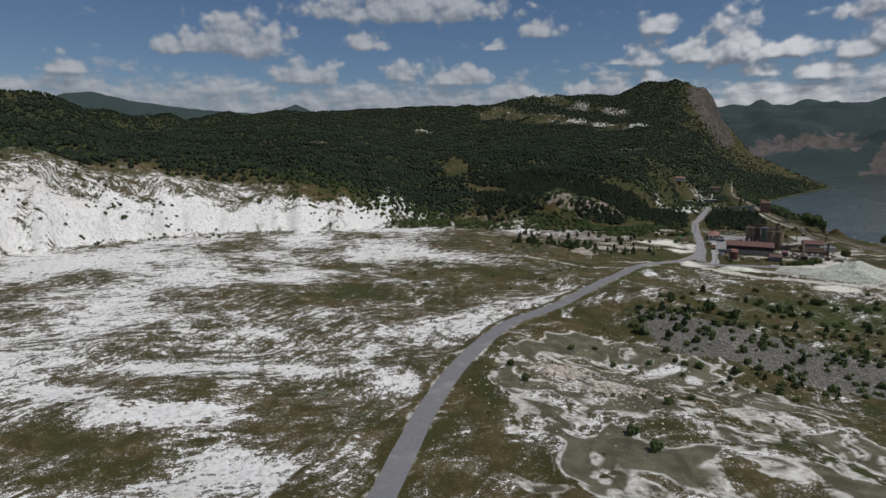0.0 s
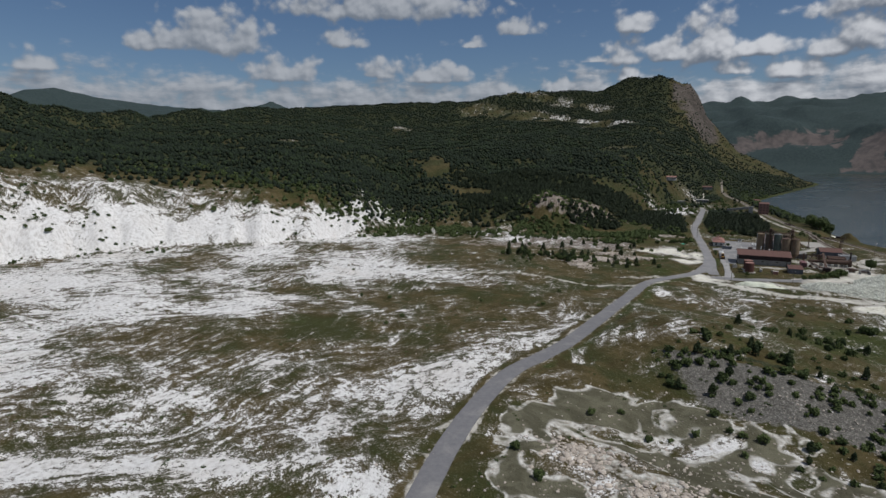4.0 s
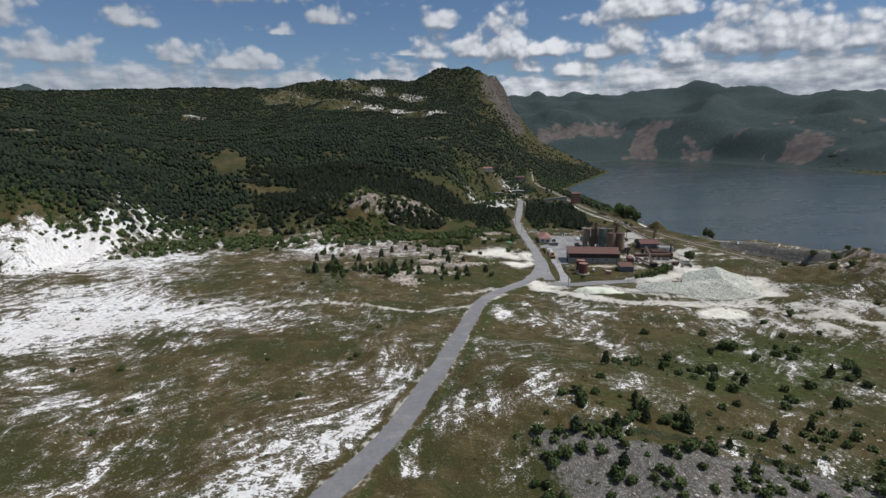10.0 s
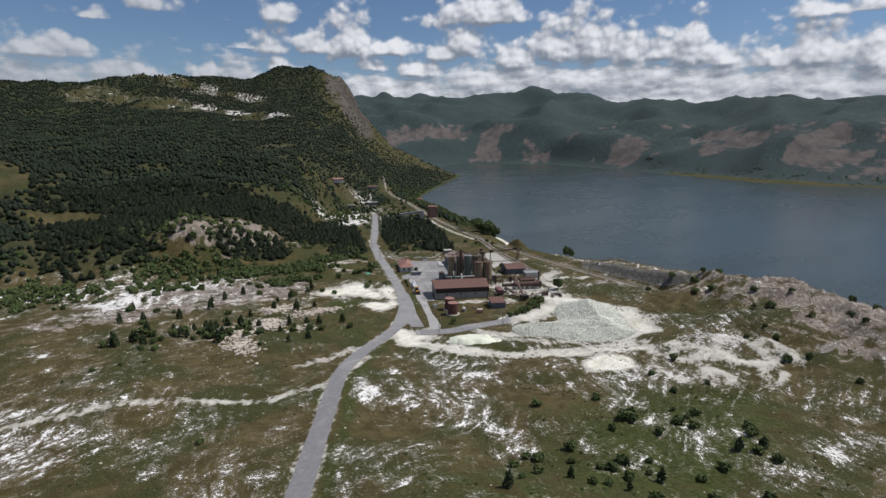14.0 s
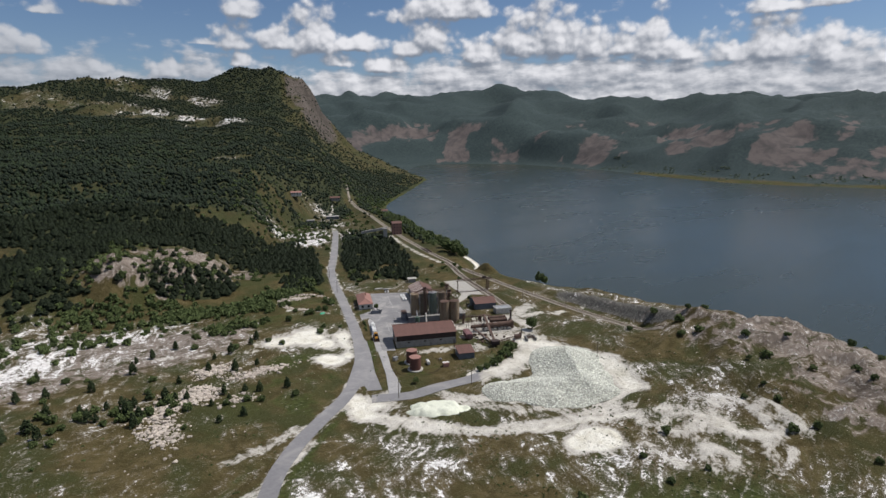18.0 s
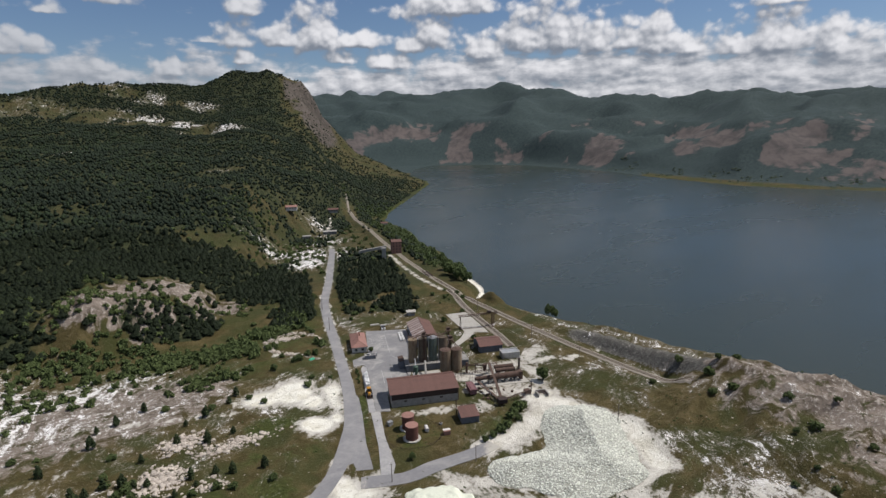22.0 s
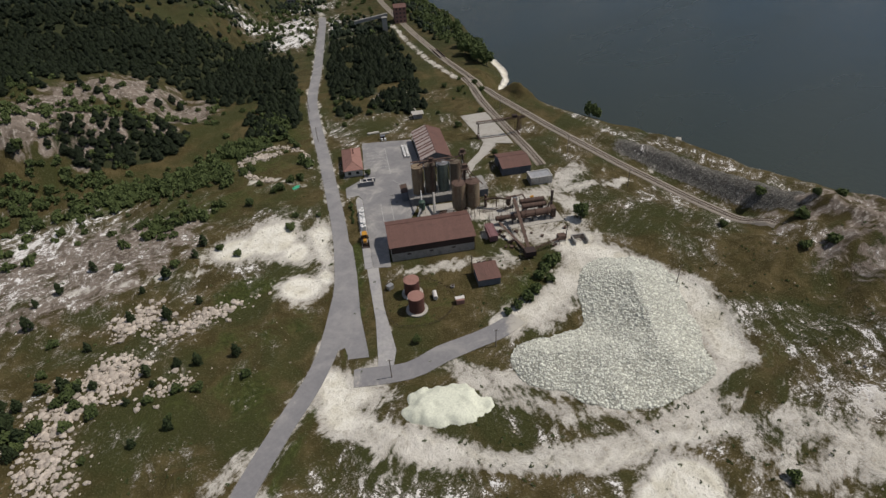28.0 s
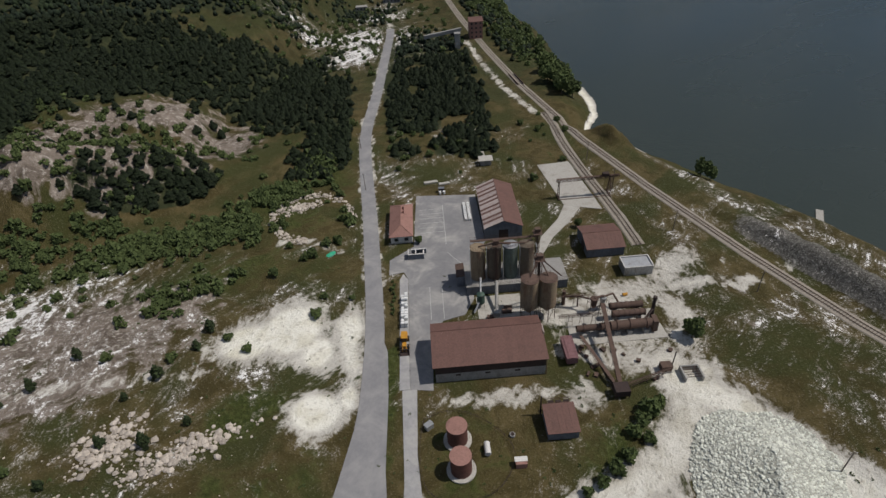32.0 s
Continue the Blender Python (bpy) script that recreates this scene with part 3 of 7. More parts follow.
# ---- the ground sheet ----
def steps(lo, hi, fine, start, end, grow, cap):
    """Grid lines: fine between lo and hi, coarser towards start and end."""
    mid = list(np.arange(lo, hi + 0.01, fine))
    for sign, limit in ((1, end), (-1, start)):
        d, x = fine, mid[-1] if sign > 0 else mid[0]
        while (limit - x) * sign > 0:
            d = min(d * grow, cap(x))
            x += sign * d
            mid.append(x) if sign > 0 else mid.insert(0, x)
    return np.array(mid)


def mesh_object(name, verts, faces, mat=None, smooth_faces=False, parent=None, label="", attrs=None):
    """One mesh object from arrays of corners and of equal-sided faces."""
    me = bpy.data.meshes.new(name)
    verts, faces = np.asarray(verts, np.float32), np.asarray(faces, np.int32)
    me.vertices.add(len(verts))
    me.vertices.foreach_set("co", verts.ravel())
    n = faces.shape[1]
    me.loops.add(faces.size)
    me.loops.foreach_set("vertex_index", faces.ravel())
    me.polygons.add(len(faces))
    me.polygons.foreach_set("loop_start", np.arange(0, faces.size, n, dtype=np.int32))
    me.polygons.foreach_set("use_smooth", np.full(len(faces), smooth_faces))
    for k, v in (attrs or {}).items():
        a = me.attributes.new(k, "FLOAT", "POINT")
        a.data.foreach_set("value", np.asarray(v, np.float32))
    me.update(calc_edges=True)
    if mat:
        me.materials.append(mat)
    ob = new(name, me)
    if parent:
        ob.parent = parent
    if label:
        ob["label"] = label
    return ob


def scatter_mesh(name, shapes, px, py, pz, radius, height, mat, rng, soft=False):
    """Many small shapes in one mesh."""
    V, F, base = [], [], 0
    kind = rng.integers(0, len(shapes), len(px))
    for s, (v, f) in enumerate(shapes):
        idx = np.nonzero(kind == s)[0]
        a = rng.uniform(0, 2 * np.pi, len(idx))
        c, n = np.cos(a)[:, None], np.sin(a)[:, None]
        r, h = radius[idx][:, None], height[idx][:, None]
        x = px[idx][:, None] + r * (v[:, 0] * c - v[:, 1] * n)
        y = py[idx][:, None] + r * (v[:, 0] * n + v[:, 1] * c)
        z = pz[idx][:, None] + h * v[:, 2] + 0 * r
        V.append(np.stack((x, y, z), -1).reshape(-1, 3))
        F.append((f[None] + (base + np.arange(len(idx)) * len(v))[:, None, None]).reshape(-1, 3))
        base += len(idx) * len(v)
    return mesh_object(name, np.concatenate(V), np.concatenate(F), mat, soft)


def grid_faces(nx, ny):
    i = np.arange(nx * ny).reshape(ny, nx)
    return np.stack((i[:-1, :-1], i[:-1, 1:], i[1:, 1:], i[1:, :-1]), -1).reshape(-1, 4)


def seg_dist(x, y, pts):
    """Distance from a line of points on the plan."""
    best = np.full(x.shape, 1e9)
    for (ax, ay), (bx, by) in zip(pts[:-1], pts[1:]):
        dx, dy = bx - ax, by - ay
        t = np.clip(((x - ax) * dx + (y - ay) * dy) / (dx * dx + dy * dy), 0, 1)
        best = np.minimum(best, np.hypot(x - ax - t * dx, y - ay - t * dy))
    return best


ROAD = [(-30, -60), (-19, 40), (-8, 100), (0, 140), (13, 177), (29, 207), (43, 221), (56, 234), (77, 262), (100, 298), (120, 329), (131, 342), (141, 351), (154, 361), (169, 372), (185.4, 388.6), (196.6, 406.6),
        (206, 425.4), (214.3, 444.4), (229, 480), (257, 548), (289, 603), (337, 688), (349, 712)]


def road_curve(pts, step=3.0):
    """Evenly spaced points on a rounded line through pts."""
    p = np.array(pts, float)
    out = []
    for i in range(len(p) - 1):
        a, b, c, d = p[max(i - 1, 0)], p[i], p[i + 1], p[min(i + 2, len(p) - 1)]
        n = max(2, int(np.hypot(*(c - b)) / step))
        for t in np.linspace(0, 1, n, endpoint=False):
            out.append(0.5 * (2 * b + (c - a) * t + (2 * a - 5 * b + 4 * c - d) * t * t + (3 * b - a - 3 * c + d) * t ** 3))
    out.append(p[-1])
    return np.array(out)


def site_z(x, y):
    """The land with the works' level ground cut into it."""
    h = land_height(x, y)
    lx, ly = (x - PLANT[0]) * AX[0] + (y - PLANT[1]) * AX[1], (x - PLANT[0]) * AY[0] + (y - PLANT[1]) * AY[1]
    flat = smooth(-26, -13, lx) * smooth(112, 96, lx + 0.12 * ly) * smooth(-52, -38, ly) * smooth(175, 140, ly)
    return h * (1 - flat) + (-0.12 + 0.05 * fbm(x, y, 7, 2, 15)) * flat


ROAD_LINE = road_curve(ROAD)
_s = np.concatenate(((0,), np.cumsum(np.hypot(*np.diff(ROAD_LINE, axis=0).T))))
_z = site_z(ROAD_LINE[:, 0], ROAD_LINE[:, 1]) + 0.1
_w = np.hanning(31)
ROAD_Z = np.convolve(np.pad(_z, 15, mode="edge"), _w / _w.sum(), "valid")


def road_near(x, y):
    """Distance from the road's middle and the road's height there."""
    best, z = np.full(x.shape, 1e9), np.zeros(x.shape)
    near = (x > -90) & (x < 400) & (y < 760)
    xx, yy = x[near], y[near]
    b, h = np.full(xx.shape, 1e9), np.zeros(xx.shape)
    for (px, py), pz in zip(ROAD_LINE, ROAD_Z):
        d = np.hypot(xx - px, yy - py)
        hit = d < b
        b[hit], h[hit] = d[hit], pz
    best[near], z[near] = b, h
    return best, z


def to_plan(lx, ly):
    """From the works' own axes to the world's plan."""
    return PLANT[0] + lx * AX[0] + ly * AY[0], PLANT[1] + lx * AX[1] + ly * AY[1]


def from_plan(x, y):
    return (x - PLANT[0]) * AX[0] + (y - PLANT[1]) * AX[1], (x - PLANT[0]) * AY[0] + (y - PLANT[1]) * AY[1]


def ground_z(x, y):
    """Height of the finished ground."""
    x, y = np.asarray(x, float), np.asarray(y, float)
    h = site_z(x, y)
    d, z = road_near(x, y)
    k = smooth(11, 4.2, d)
    return h * (1 - k) + np.minimum(z - 0.12, h * 0.0 + z - 0.12) * k


BAND, BAND_TOP = [(150, 1492), (263, 1418), (363, 1345), (415, 1250)], [(235, 1575), (280, 1550), (430, 1440), (455, 1425)]


def wood_density(x, y):
    """How thickly pines stand, 0 to 1."""
    r, az = np.hypot(x, y), np.degrees(np.arctan2(x, y))
    foot = np.interp(az, (-110, -50, -37, -22, -13, -9.6, -4.5, -1.5, 3, 8, 13, 17.5, 20, 22, 24, 27, 29, 32.5, 36.8, 40), (330, 400, 465, 490, 488, 495, 500, 535, 525, 525, 548, 590, 610, 655, 735, 850, 970, 1180, 1530, 1700))
    d = smooth(0, 30, r - foot) * smooth(1750, 1650, r) * (x < 1000)
    d = d * (1 - 0.95 * smooth(1.15, 0.75, np.hypot((x - 156) / 66, (y - 577 - 0.2 * (x - 148)) / 44))) * (1 - 0.5 * smooth(0.16, 0.26, fbm(x, y, 85, 3, 81)) * smooth(1500, 1300, r) * (1 - bell(x, y, 180, 640, 120, 70)))
    d = d * (1 - smooth(1230, 1420, r) * smooth(22.2, 24.4, az) * (0.6 + 0.35 * smooth(1430, 1520, r)))
    band = smooth(64, 30, seg_dist(x, y, BAND)) + 0.8 * smooth(36, 16, seg_dist(x, y, BAND_TOP))
    d = d * np.clip(1 - 0.97 * band * smooth(-0.45, -0.1, fbm(x, y, 60, 2, 83)), 0, 1)
    clear = bell(x, y, 315, 712, 30, 44) + bell(x, y, 378, 795, 26, 40) + 0.8 * bell(x, y, 350, 795, 20, 12) + bell(x, y, 250, 690, 45, 13) + bell(x, y, 24, 722, 16, 46) + 0.9 * bell(x, y, -165, 816, 36, 12) + bell(x, y, 60, 640, 30, 10) + 0.8 * bell(x, y, -190, 1090, 40, 14) + bell(x, y, -37, 1294, 28, 16) + bell(x, y, 176, 1076, 30, 13) + 0.8 * bell(x, y, 306, 887, 26, 12)
    d = d * np.clip(1 - 1.6 * clear, 0, 1)
    lx, ly = from_plan(x, y)
    grove = smooth(3, 7, lx + 0.075 * (ly - 100)) * smooth(146, 156, ly) * smooth(345, 320, ly) * smooth(56, 44, lx + 0.03 * (ly - 150)) * smooth(0.28, 0.16, fbm(x, y, 26, 2, 85))
    side = smooth(-6, -12, lx + 0.06 * ly) * smooth(-72, -58, lx) * smooth(132, 146, ly + 0.5 * np.minimum(lx + 30, 0) * 0 - 0.9 * np.maximum(lx + 28, 0)) * smooth(262, 246, ly) * (1 - smooth(205, 175, ly) * smooth(-34, -48, lx))
    strip_ = 0.35 * smooth(8, 16, shore_near(y) - x) * smooth(70, 40, shore_near(y) - x) * smooth(560, 620, y) * (np.abs(x - rail_x(y)) > 9) * (y < 900)
    d = d * np.where((y > 560) & (y < 960), smooth(10, 16, np.abs(x - rail_x(y))), 1)
    return np.clip(np.maximum(np.maximum(np.maximum(d, grove * 0.95), side * 0.85), np.maximum(strip_, 0.95 * smooth(0.3, 0.6, bell(x, y, 160, 546, 30, 13)))), 0, 1)


gx = steps(-240, 420, 2.0, -2600, 3900, 1.045, lambda v: 14.0 if -900 < v < 1250 else 42.0)
gy = steps(100, 600, 2.0, -500, 4300, 1.045, lambda v: 13.0 if v < 1750 else 42.0)
X, Y = (a.ravel() for a in np.meshgrid(gx, gy))
Z = ground_z(X, Y)
R, AZ = np.hypot(X, Y), np.degrees(np.arctan2(X, Y))
LX, LY = from_plan(X, Y)
road_d = road_near(X, Y)[0]
slope_x = np.gradient(Z.reshape(len(gy), len(gx)), gx, axis=1).ravel()
slope_y = np.gradient(Z.reshape(len(gy), len(gx)), gy, axis=0).ravel()
STEEP = np.hypot(slope_x, slope_y)
FOOT = np.interp(AZ, (-110, -50, -37, -22, -13, -9.6, -4.5, -1.5, 3, 13), (300, 368, 405, 430, 432, 450, 488, 540, 525, 535))

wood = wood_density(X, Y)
floor_zone = smooth(30, -10, R - FOOT) * smooth(150, 60, X)
west = smooth(30, -120, X) * smooth(140, 260, Y)
side_e = smooth(2, 12, X - np.interp(Y, [p[1] for p in ROAD[:16]], [p[0] for p in ROAD[:16]]))
floor_zone = floor_zone * (1 - side_e)
chalk = floor_zone * (0.275 + 0.05 * smooth(230, 330, Y) + 0.25 * west + 0.08 * smooth(250, 170, Y) * smooth(20, -20, X) + 0.62 * fbm(X, Y, 55, 5, 91))
for cx, cy, rx, ry, v in ((-47, 253, 26, 17, 0.9), (-80, 114, 18, 5, 0.9), (-60, 107, 7, 5, 0.8), (-30, 190, 26, 10, 0.4), (-56, 203, 24, 12, 0.5), (-58, 312, 18, 10, 0.8), (-108, 312, 20, 9, 0.6), (15, 387, 30, 16, 0.5), (60, 402, 40, 12, 0.5), (20, 262, 30, 26, 0.4), (-10, 338, 22, 10, 0.2)):
    chalk = chalk * (1 - v * bell(X, Y, cx, cy, rx, ry))
for cx, cy, rx, ry, v in ((-12, 200, 22, 8, 0.12), (25, 219, 10, 4, 0.2), (-90, 277, 30, 10, 0.2), (-10, 340, 70, 46, 0.14), (-85, 158, 14, 7, 0.5), (-68, 128, 15, 7, 0.6), (-36, 104, 18, 9, 0.6), (-100, 138, 20, 6, 0.5), (-10, 150, 8, 9, 0.4), (-118, 155, 14, 12, 0.4), (-50, 160, 30, 5, 0.35)):
    chalk = chalk + v * bell(X, Y, cx, cy, rx, ry)
face = smooth(-6, 5, R - FOOT) * smooth(44, 28, R - FOOT) * smooth(-1, -6, AZ)
chalk = np.maximum(chalk, face * (0.62 + 0.25 * smooth(0.45, 0.95, STEEP) + 0.4 * fbm(X, Y, 24, 3, 90)))
chalk = np.maximum(chalk, 0.48 * smooth(90, 40, R - FOOT) * smooth(30, 40, R - FOOT) * smooth(-10, -20, AZ))
chalk = np.maximum(chalk, 0.75 * bell(X, Y, -25, 545, 30, 22) + 0.5 * bell(X, Y, 30, 500, 80, 16) + 0.3 * bell(X, Y, 118, 500, 36, 16) + 0.32 * bell(X, Y, 92, 462, 44, 13) + 0.2 * bell(X, Y, 112, 482, 50, 16) + 0.15 * bell(X, Y, 150, 462, 24, 8) + 0.22 * bell(X, Y, 120, 440, 60, 26))
east = smooth(2, 12, X - np.interp(Y, [p[1] for p in ROAD[:16]], [p[0] for p in ROAD[:16]])) * (Y < 420) * smooth(400, 380, X)
chalk = np.maximum(chalk, east * (0.10 + 0.46 * fbm(X, Y, 26, 3, 93) + 0.14 * bell(X, Y, 40, 150, 34, 40) + 0.2 * bell(X, Y, 150, 310, 50, 26) + 0.16 * bell(X, Y, 226, 264, 30, 24) + 0.16 * bell(X, Y, 262, 276, 30, 22)))
hump = np.clip(bell(X, Y, 345, 285, 40, 46) + bell(X, Y, 312, 222, 44, 38), 0, 1)
chalk = np.maximum(chalk, 0.34 * smooth(5, 12, np.abs(LX)) * bell(LX, LY, 60, 40, 60, 60) * (0.7 + fbm(X, Y, 18, 3, 92)))
bare_band = np.clip(smooth(70, 30, seg_dist(X, Y, BAND)) + 0.8 * smooth(40, 16, seg_dist(X, Y, BAND_TOP)), 0, 1)
bench = (X - 93) * 0.50 + (Y - 213) * 0.87
scree = smooth(-34, -24, bench) * smooth(1, -3, bench) * smooth(72, 88, X) * smooth(190, 165, X)
grey = np.maximum(scree * 0.9, 0.25 * hump)
rock_cliff = (0.2 + 0.8 * smooth(0.5, 1.0, STEEP)) * smooth(23.0, 24.2, AZ) * smooth(29.0, 26.2, AZ) * smooth(1400, 1500, R) * (R < 1800)
rock = np.maximum(rock_cliff, 0.25 * bare_band)
rock = np.maximum(rock, (0.5 * smooth(0.25, 0.5, STEEP) + 0.3) * (X > 1100) * smooth(170, 100, Z) * smooth(-0.12, 0.2, fbm(X, Y, 190, 4, 95)))
cutting = smooth(5.5, 7.5, X - rail_x(Y)) * smooth(17, 14, X - rail_x(Y)) * smooth(415, 395, Y) * smooth(312, 325, Y)
grey = np.maximum(grey, 0.75 * cutting)
lip = smooth(14, 17, X - rail_x(Y)) * smooth(27, 21, X - rail_x(Y)) * smooth(470, 440, Y) * smooth(312, 325, Y)
chalk = np.maximum(chalk * (1 - cutting), 0.36 * lip)
chalk = np.maximum(chalk, 0.52 * bare_band * (0.35 + 0.65 * smooth(9, 14, AZ)) * smooth(-0.1, 0.25, fbm(X, Y, 60, 2, 94) + 0.15) + 0.5 * bell(X, Y, -37, 1294, 26, 14) + 0.5 * bell(X, Y, 176, 1070, 26, 10) + 0.45 * bell(X, Y, 300, 884, 12, 7) + 0.35 * bell(X, Y, -165, 816, 36, 10))
chalk = np.maximum(chalk, 0.6 * bell(X, Y, 330, 690, 32, 40) + 0.55 * bell(X, Y, 296, 664, 22, 16) + 0.62 * bell(X, Y, 360, 745, 26, 12) + 0.55 * bell(X, Y, 395, 822, 26, 16) + 0.5 * bell(X, Y, 372, 775, 16, 12) + 0.5 * bell(X, Y, 290, 716, 26, 16))
valley = smooth(20, -20, R - FOOT) * (1 - wood) + smooth(-30, -10, LX) * (LY < 180) * (X < 330)
chalk = np.maximum(chalk, np.clip(valley, 0, 1) * (0.10 + 0.55 * fbm(X, Y, 22, 4, 96)))
chalk = chalk * (1 - 0.8 * hump) * (1 - 0.6 * scree) + 0.2 * hump * smooth(0.0, 0.25, fbm(X, Y, 16, 3, 98))
chalk = chalk * (1 - 0.7 * bell(X, Y, 82, 378, 40, 26)) * (1 - 0.7 * bell(X, Y, 140, 385, 24, 24)) * (1 - 0.65 * bell(X, Y, 72, 350, 40, 26)) * (1 - 0.5 * bell(X, Y, 70, 440, 50, 18))
flats = east * smooth(205, 190, Y) * smooth(80, 95, Y) * smooth(120, 96, X + 0.25 * (Y - 150)) * smooth(12, 24, X) * (1 - scree)
mud = np.where(Y > 60, 0.46 * flats, 0) + 0.24 * bell(X, Y, 66, 180, 22, 15) + 0.3 * bell(X, Y, 28, 112, 12, 9) + 0.26 * bell(X, Y, 58, 140, 20, 9)
bare = 0.85 * smooth(1.15, 0.6, np.hypot((X - 156) / 68, (Y - 576 - 0.2 * (X - 148)) / 46)) * (0.72 + 0.6 * fbm(X, Y, 22, 3, 88))
bare = np.maximum(bare, 0.62 * hump + 0.3 * hump * smooth(0.35, 0.7, STEEP))
bare = np.maximum(bare, 0.7 * bell(X, Y, 112, 482, 46, 18) + 0.5 * bell(X, Y, 150, 470, 26, 12) + 0.5 * bell(X, Y, 60, 448, 50, 24) + 0.5 * bell(X, Y, 128, 452, 36, 12) + 0.5 * bell(X, Y, 267, 610, 10, 8) + 0.4 * bell(X, Y, 300, 712, 40, 26) + 0.5 * bell(X, Y, 324, 566, 9, 12))
bare = np.maximum(bare, 0.35 * bell(X, Y, 300, 352, 20, 26) * smooth(0.0, 0.2, fbm(X, Y, 16, 3, 87)))
hummock = bell(X, Y, 246, 266, 40, 30) + 0.7 * bell(X, Y, 276, 246, 30, 20)
knobs = hummock * (0.26 + 0.95 * (ridged(X, Y, 15, 3, 53) - 0.15)) * (1 - 0.9 * hump)
chalk = np.maximum(chalk, flats * (0.24 + 0.5 * fbm(X, Y, 20, 3, 86)) + 0.4 * bell(X, Y, 78, 164, 12, 10) + 0.3 * bell(X, Y, 34, 140, 14, 20))
shore = smooth(14, 2, np.abs(Z - LAKE - 0.8) * 8) * (Y < 560) * (X < 600) * (Y > 470)
fines = np.maximum(0.9 * shore, np.minimum(knobs, 0.74))
for lx_, ly_, rx, ry, v in ((-40, 42, 13, 11, 1.1), (-27, 46, 13, 15, 1.15), (-18, 36, 8, 11, 1.0), (-16, 15, 10, 9, 1.15), (-9, 44, 7, 15, 0.95), (-8, 19, 5, 8, 0.95), (0, -34, 12, 9, 0.85), (5, -27, 6, 6, 0.85), (18, -44, 14, 9, 0.62), (8, -58, 24, 9, 0.5), (62, -13, 14, 8, 0.74), (58, -18, 12, 8, 0.7), (80, -2, 12, 12, 0.72), (100, -28, 12, 26, 0.74), (60, -12, 14, 7, 0.75),
                            (86, -58, 16, 7, 0.7), (67, -79, 11, 7, 1.3), (84, 14, 5, 12, 0.8), (70, 25, 18, 10, 0.7), (62, 47, 14, 8, 0.68), (74, 54, 20, 6, 0.66), (98, 52, 18, 4, 0.8), (113, 50, 10, 5, 0.66), (87, 44, 4, 16, 0.7), (86, 28, 4, 14, 0.7),
                            (34, 15, 22, 4.5, 0.7), (54, 13, 9, 7, 0.72), (38, 49, 9, 5, 0.7), (54, 30, 7, 9, 0.66), (90, 40, 6, 16, 0.72), (88, 18, 7, 8, 0.8), (9, 30, 2.5, 26, 0.6), (10, -10, 3, 16, 0.55), (50, 70, 6, 10, 0.4)):
    fines = np.maximum(fines, v * bell(LX, LY, lx_, ly_, rx, ry))
TRACKS = [([(165, 366), (172, 345), (190, 318), (205, 303), (222, 297), (242, 288)], 0.78), ([(199, 350), (210, 334), (219, 318), (224, 300)], 0.66), ([(140, 345), (118, 330), (96, 328), (60, 345), (10, 350)], 0.6),
          ([(113, 350), (128, 352), (141, 358)], 0.62), ([(96, 462), (113, 457), (136, 449), (159, 438)], 0.5), ([(290, 392), (312, 396), (332, 378)], 0.44), ([(118, 432), (60, 425), (0, 410)], 0.4), ([(213, 470), (206, 482), (196, 486)], 0.55), ([(340, 522), (347, 560), (361, 606), (376, 648)], 0.6), ([(349, 712), (372, 762), (396, 812), (432, 868)], 0.7)]
for line, v in TRACKS:
    fines = np.maximum(fines, v * smooth(6.0, 0.5, seg_dist(X, Y, line)))
fines = np.maximum(fines, 0.52 * smooth(6.2, 3.0, road_d + 2.2 * fbm(X, Y, 14, 2, 99)) * (Y > 60) * (1 - 0.85 * east * smooth(330, 300, Y)))
for line, wide, v in (([(163, 357), (169, 342), (176, 330), (196, 313), (213, 304), (233, 297), (258, 301)], 5, 0.72), ([(262, 302), (276, 322), (274, 350), (268, 366)], 11, 0.8),
                      ([(170, 366), (166, 353)], 10, 0.85), ([(224, 351), (240, 350), (252, 352), (263, 358), (270, 372)], 11, 0.76), ([(200, 345), (204, 330), (210, 318)], 6, 0.66), ([(200, 436), (196, 418)], 6, 0.8), ([(208, 318), (222, 312)], 9, 0.5), ([(240, 410), (266, 400), (294, 397), (309, 401)], 9, 0.66), ([(262, 378), (268, 396)], 8, 0.62), ([(216, 287), (218, 286)], 12, 1.15)):
    fines = np.maximum(fines, v * smooth(wide * 1.15, wide * 0.2, seg_dist(X, Y, line)))
green = 0.17 + 0.38 * fbm(X, Y, 70, 3, 97) + 0.8 * east * bell(X, Y, 185, 242, 70, 30) + 0.75 * smooth(10, 5, road_d) * east
for cx, cy, rx, ry, v in ((205, 500, 20, 26, 0.62), (132, 388, 26, 24, 0.42), (160, 478, 50, 18, 0.75), (166, 418, 14, 10, 0.95), (150, 377, 9, 14, 0.85), (275, 294, 14, 16, 0.6), (160, 510, 70, 10, 0.9), (232, 520, 12, 22, 0.6), (182, 238, 60, 20, 0.9), (150, 400, 22, 9, 0.6), (-40, 262, 25, 14, 0.5), (205, 372, 12, 8, 0.55), (240, 360, 16, 10, 0.7), (165, 395, 24, 8, 0.6), (210, 278, 18, 9, 0.6), (196, 480, 16, 40, 0.5), (310, 480, 40, 40, 0.35), (640, 960, 110, 90, 0.7)):
    green = np.maximum(green, v * bell(X, Y, cx, cy, rx, ry))
meadow = 0.6 * smooth(40, 10, np.abs(X - shore_far(Y) - 22)) * (Y < 1000) + smooth(30, 8, np.abs(shore_near(Y) - X)) * (Y > 700) * (X > 0) * (X < 1000)
green = np.maximum(green, 0.68 * meadow)
green = np.maximum(green, 0.32 * smooth(60, 120, R - FOOT) * (Y > 560))
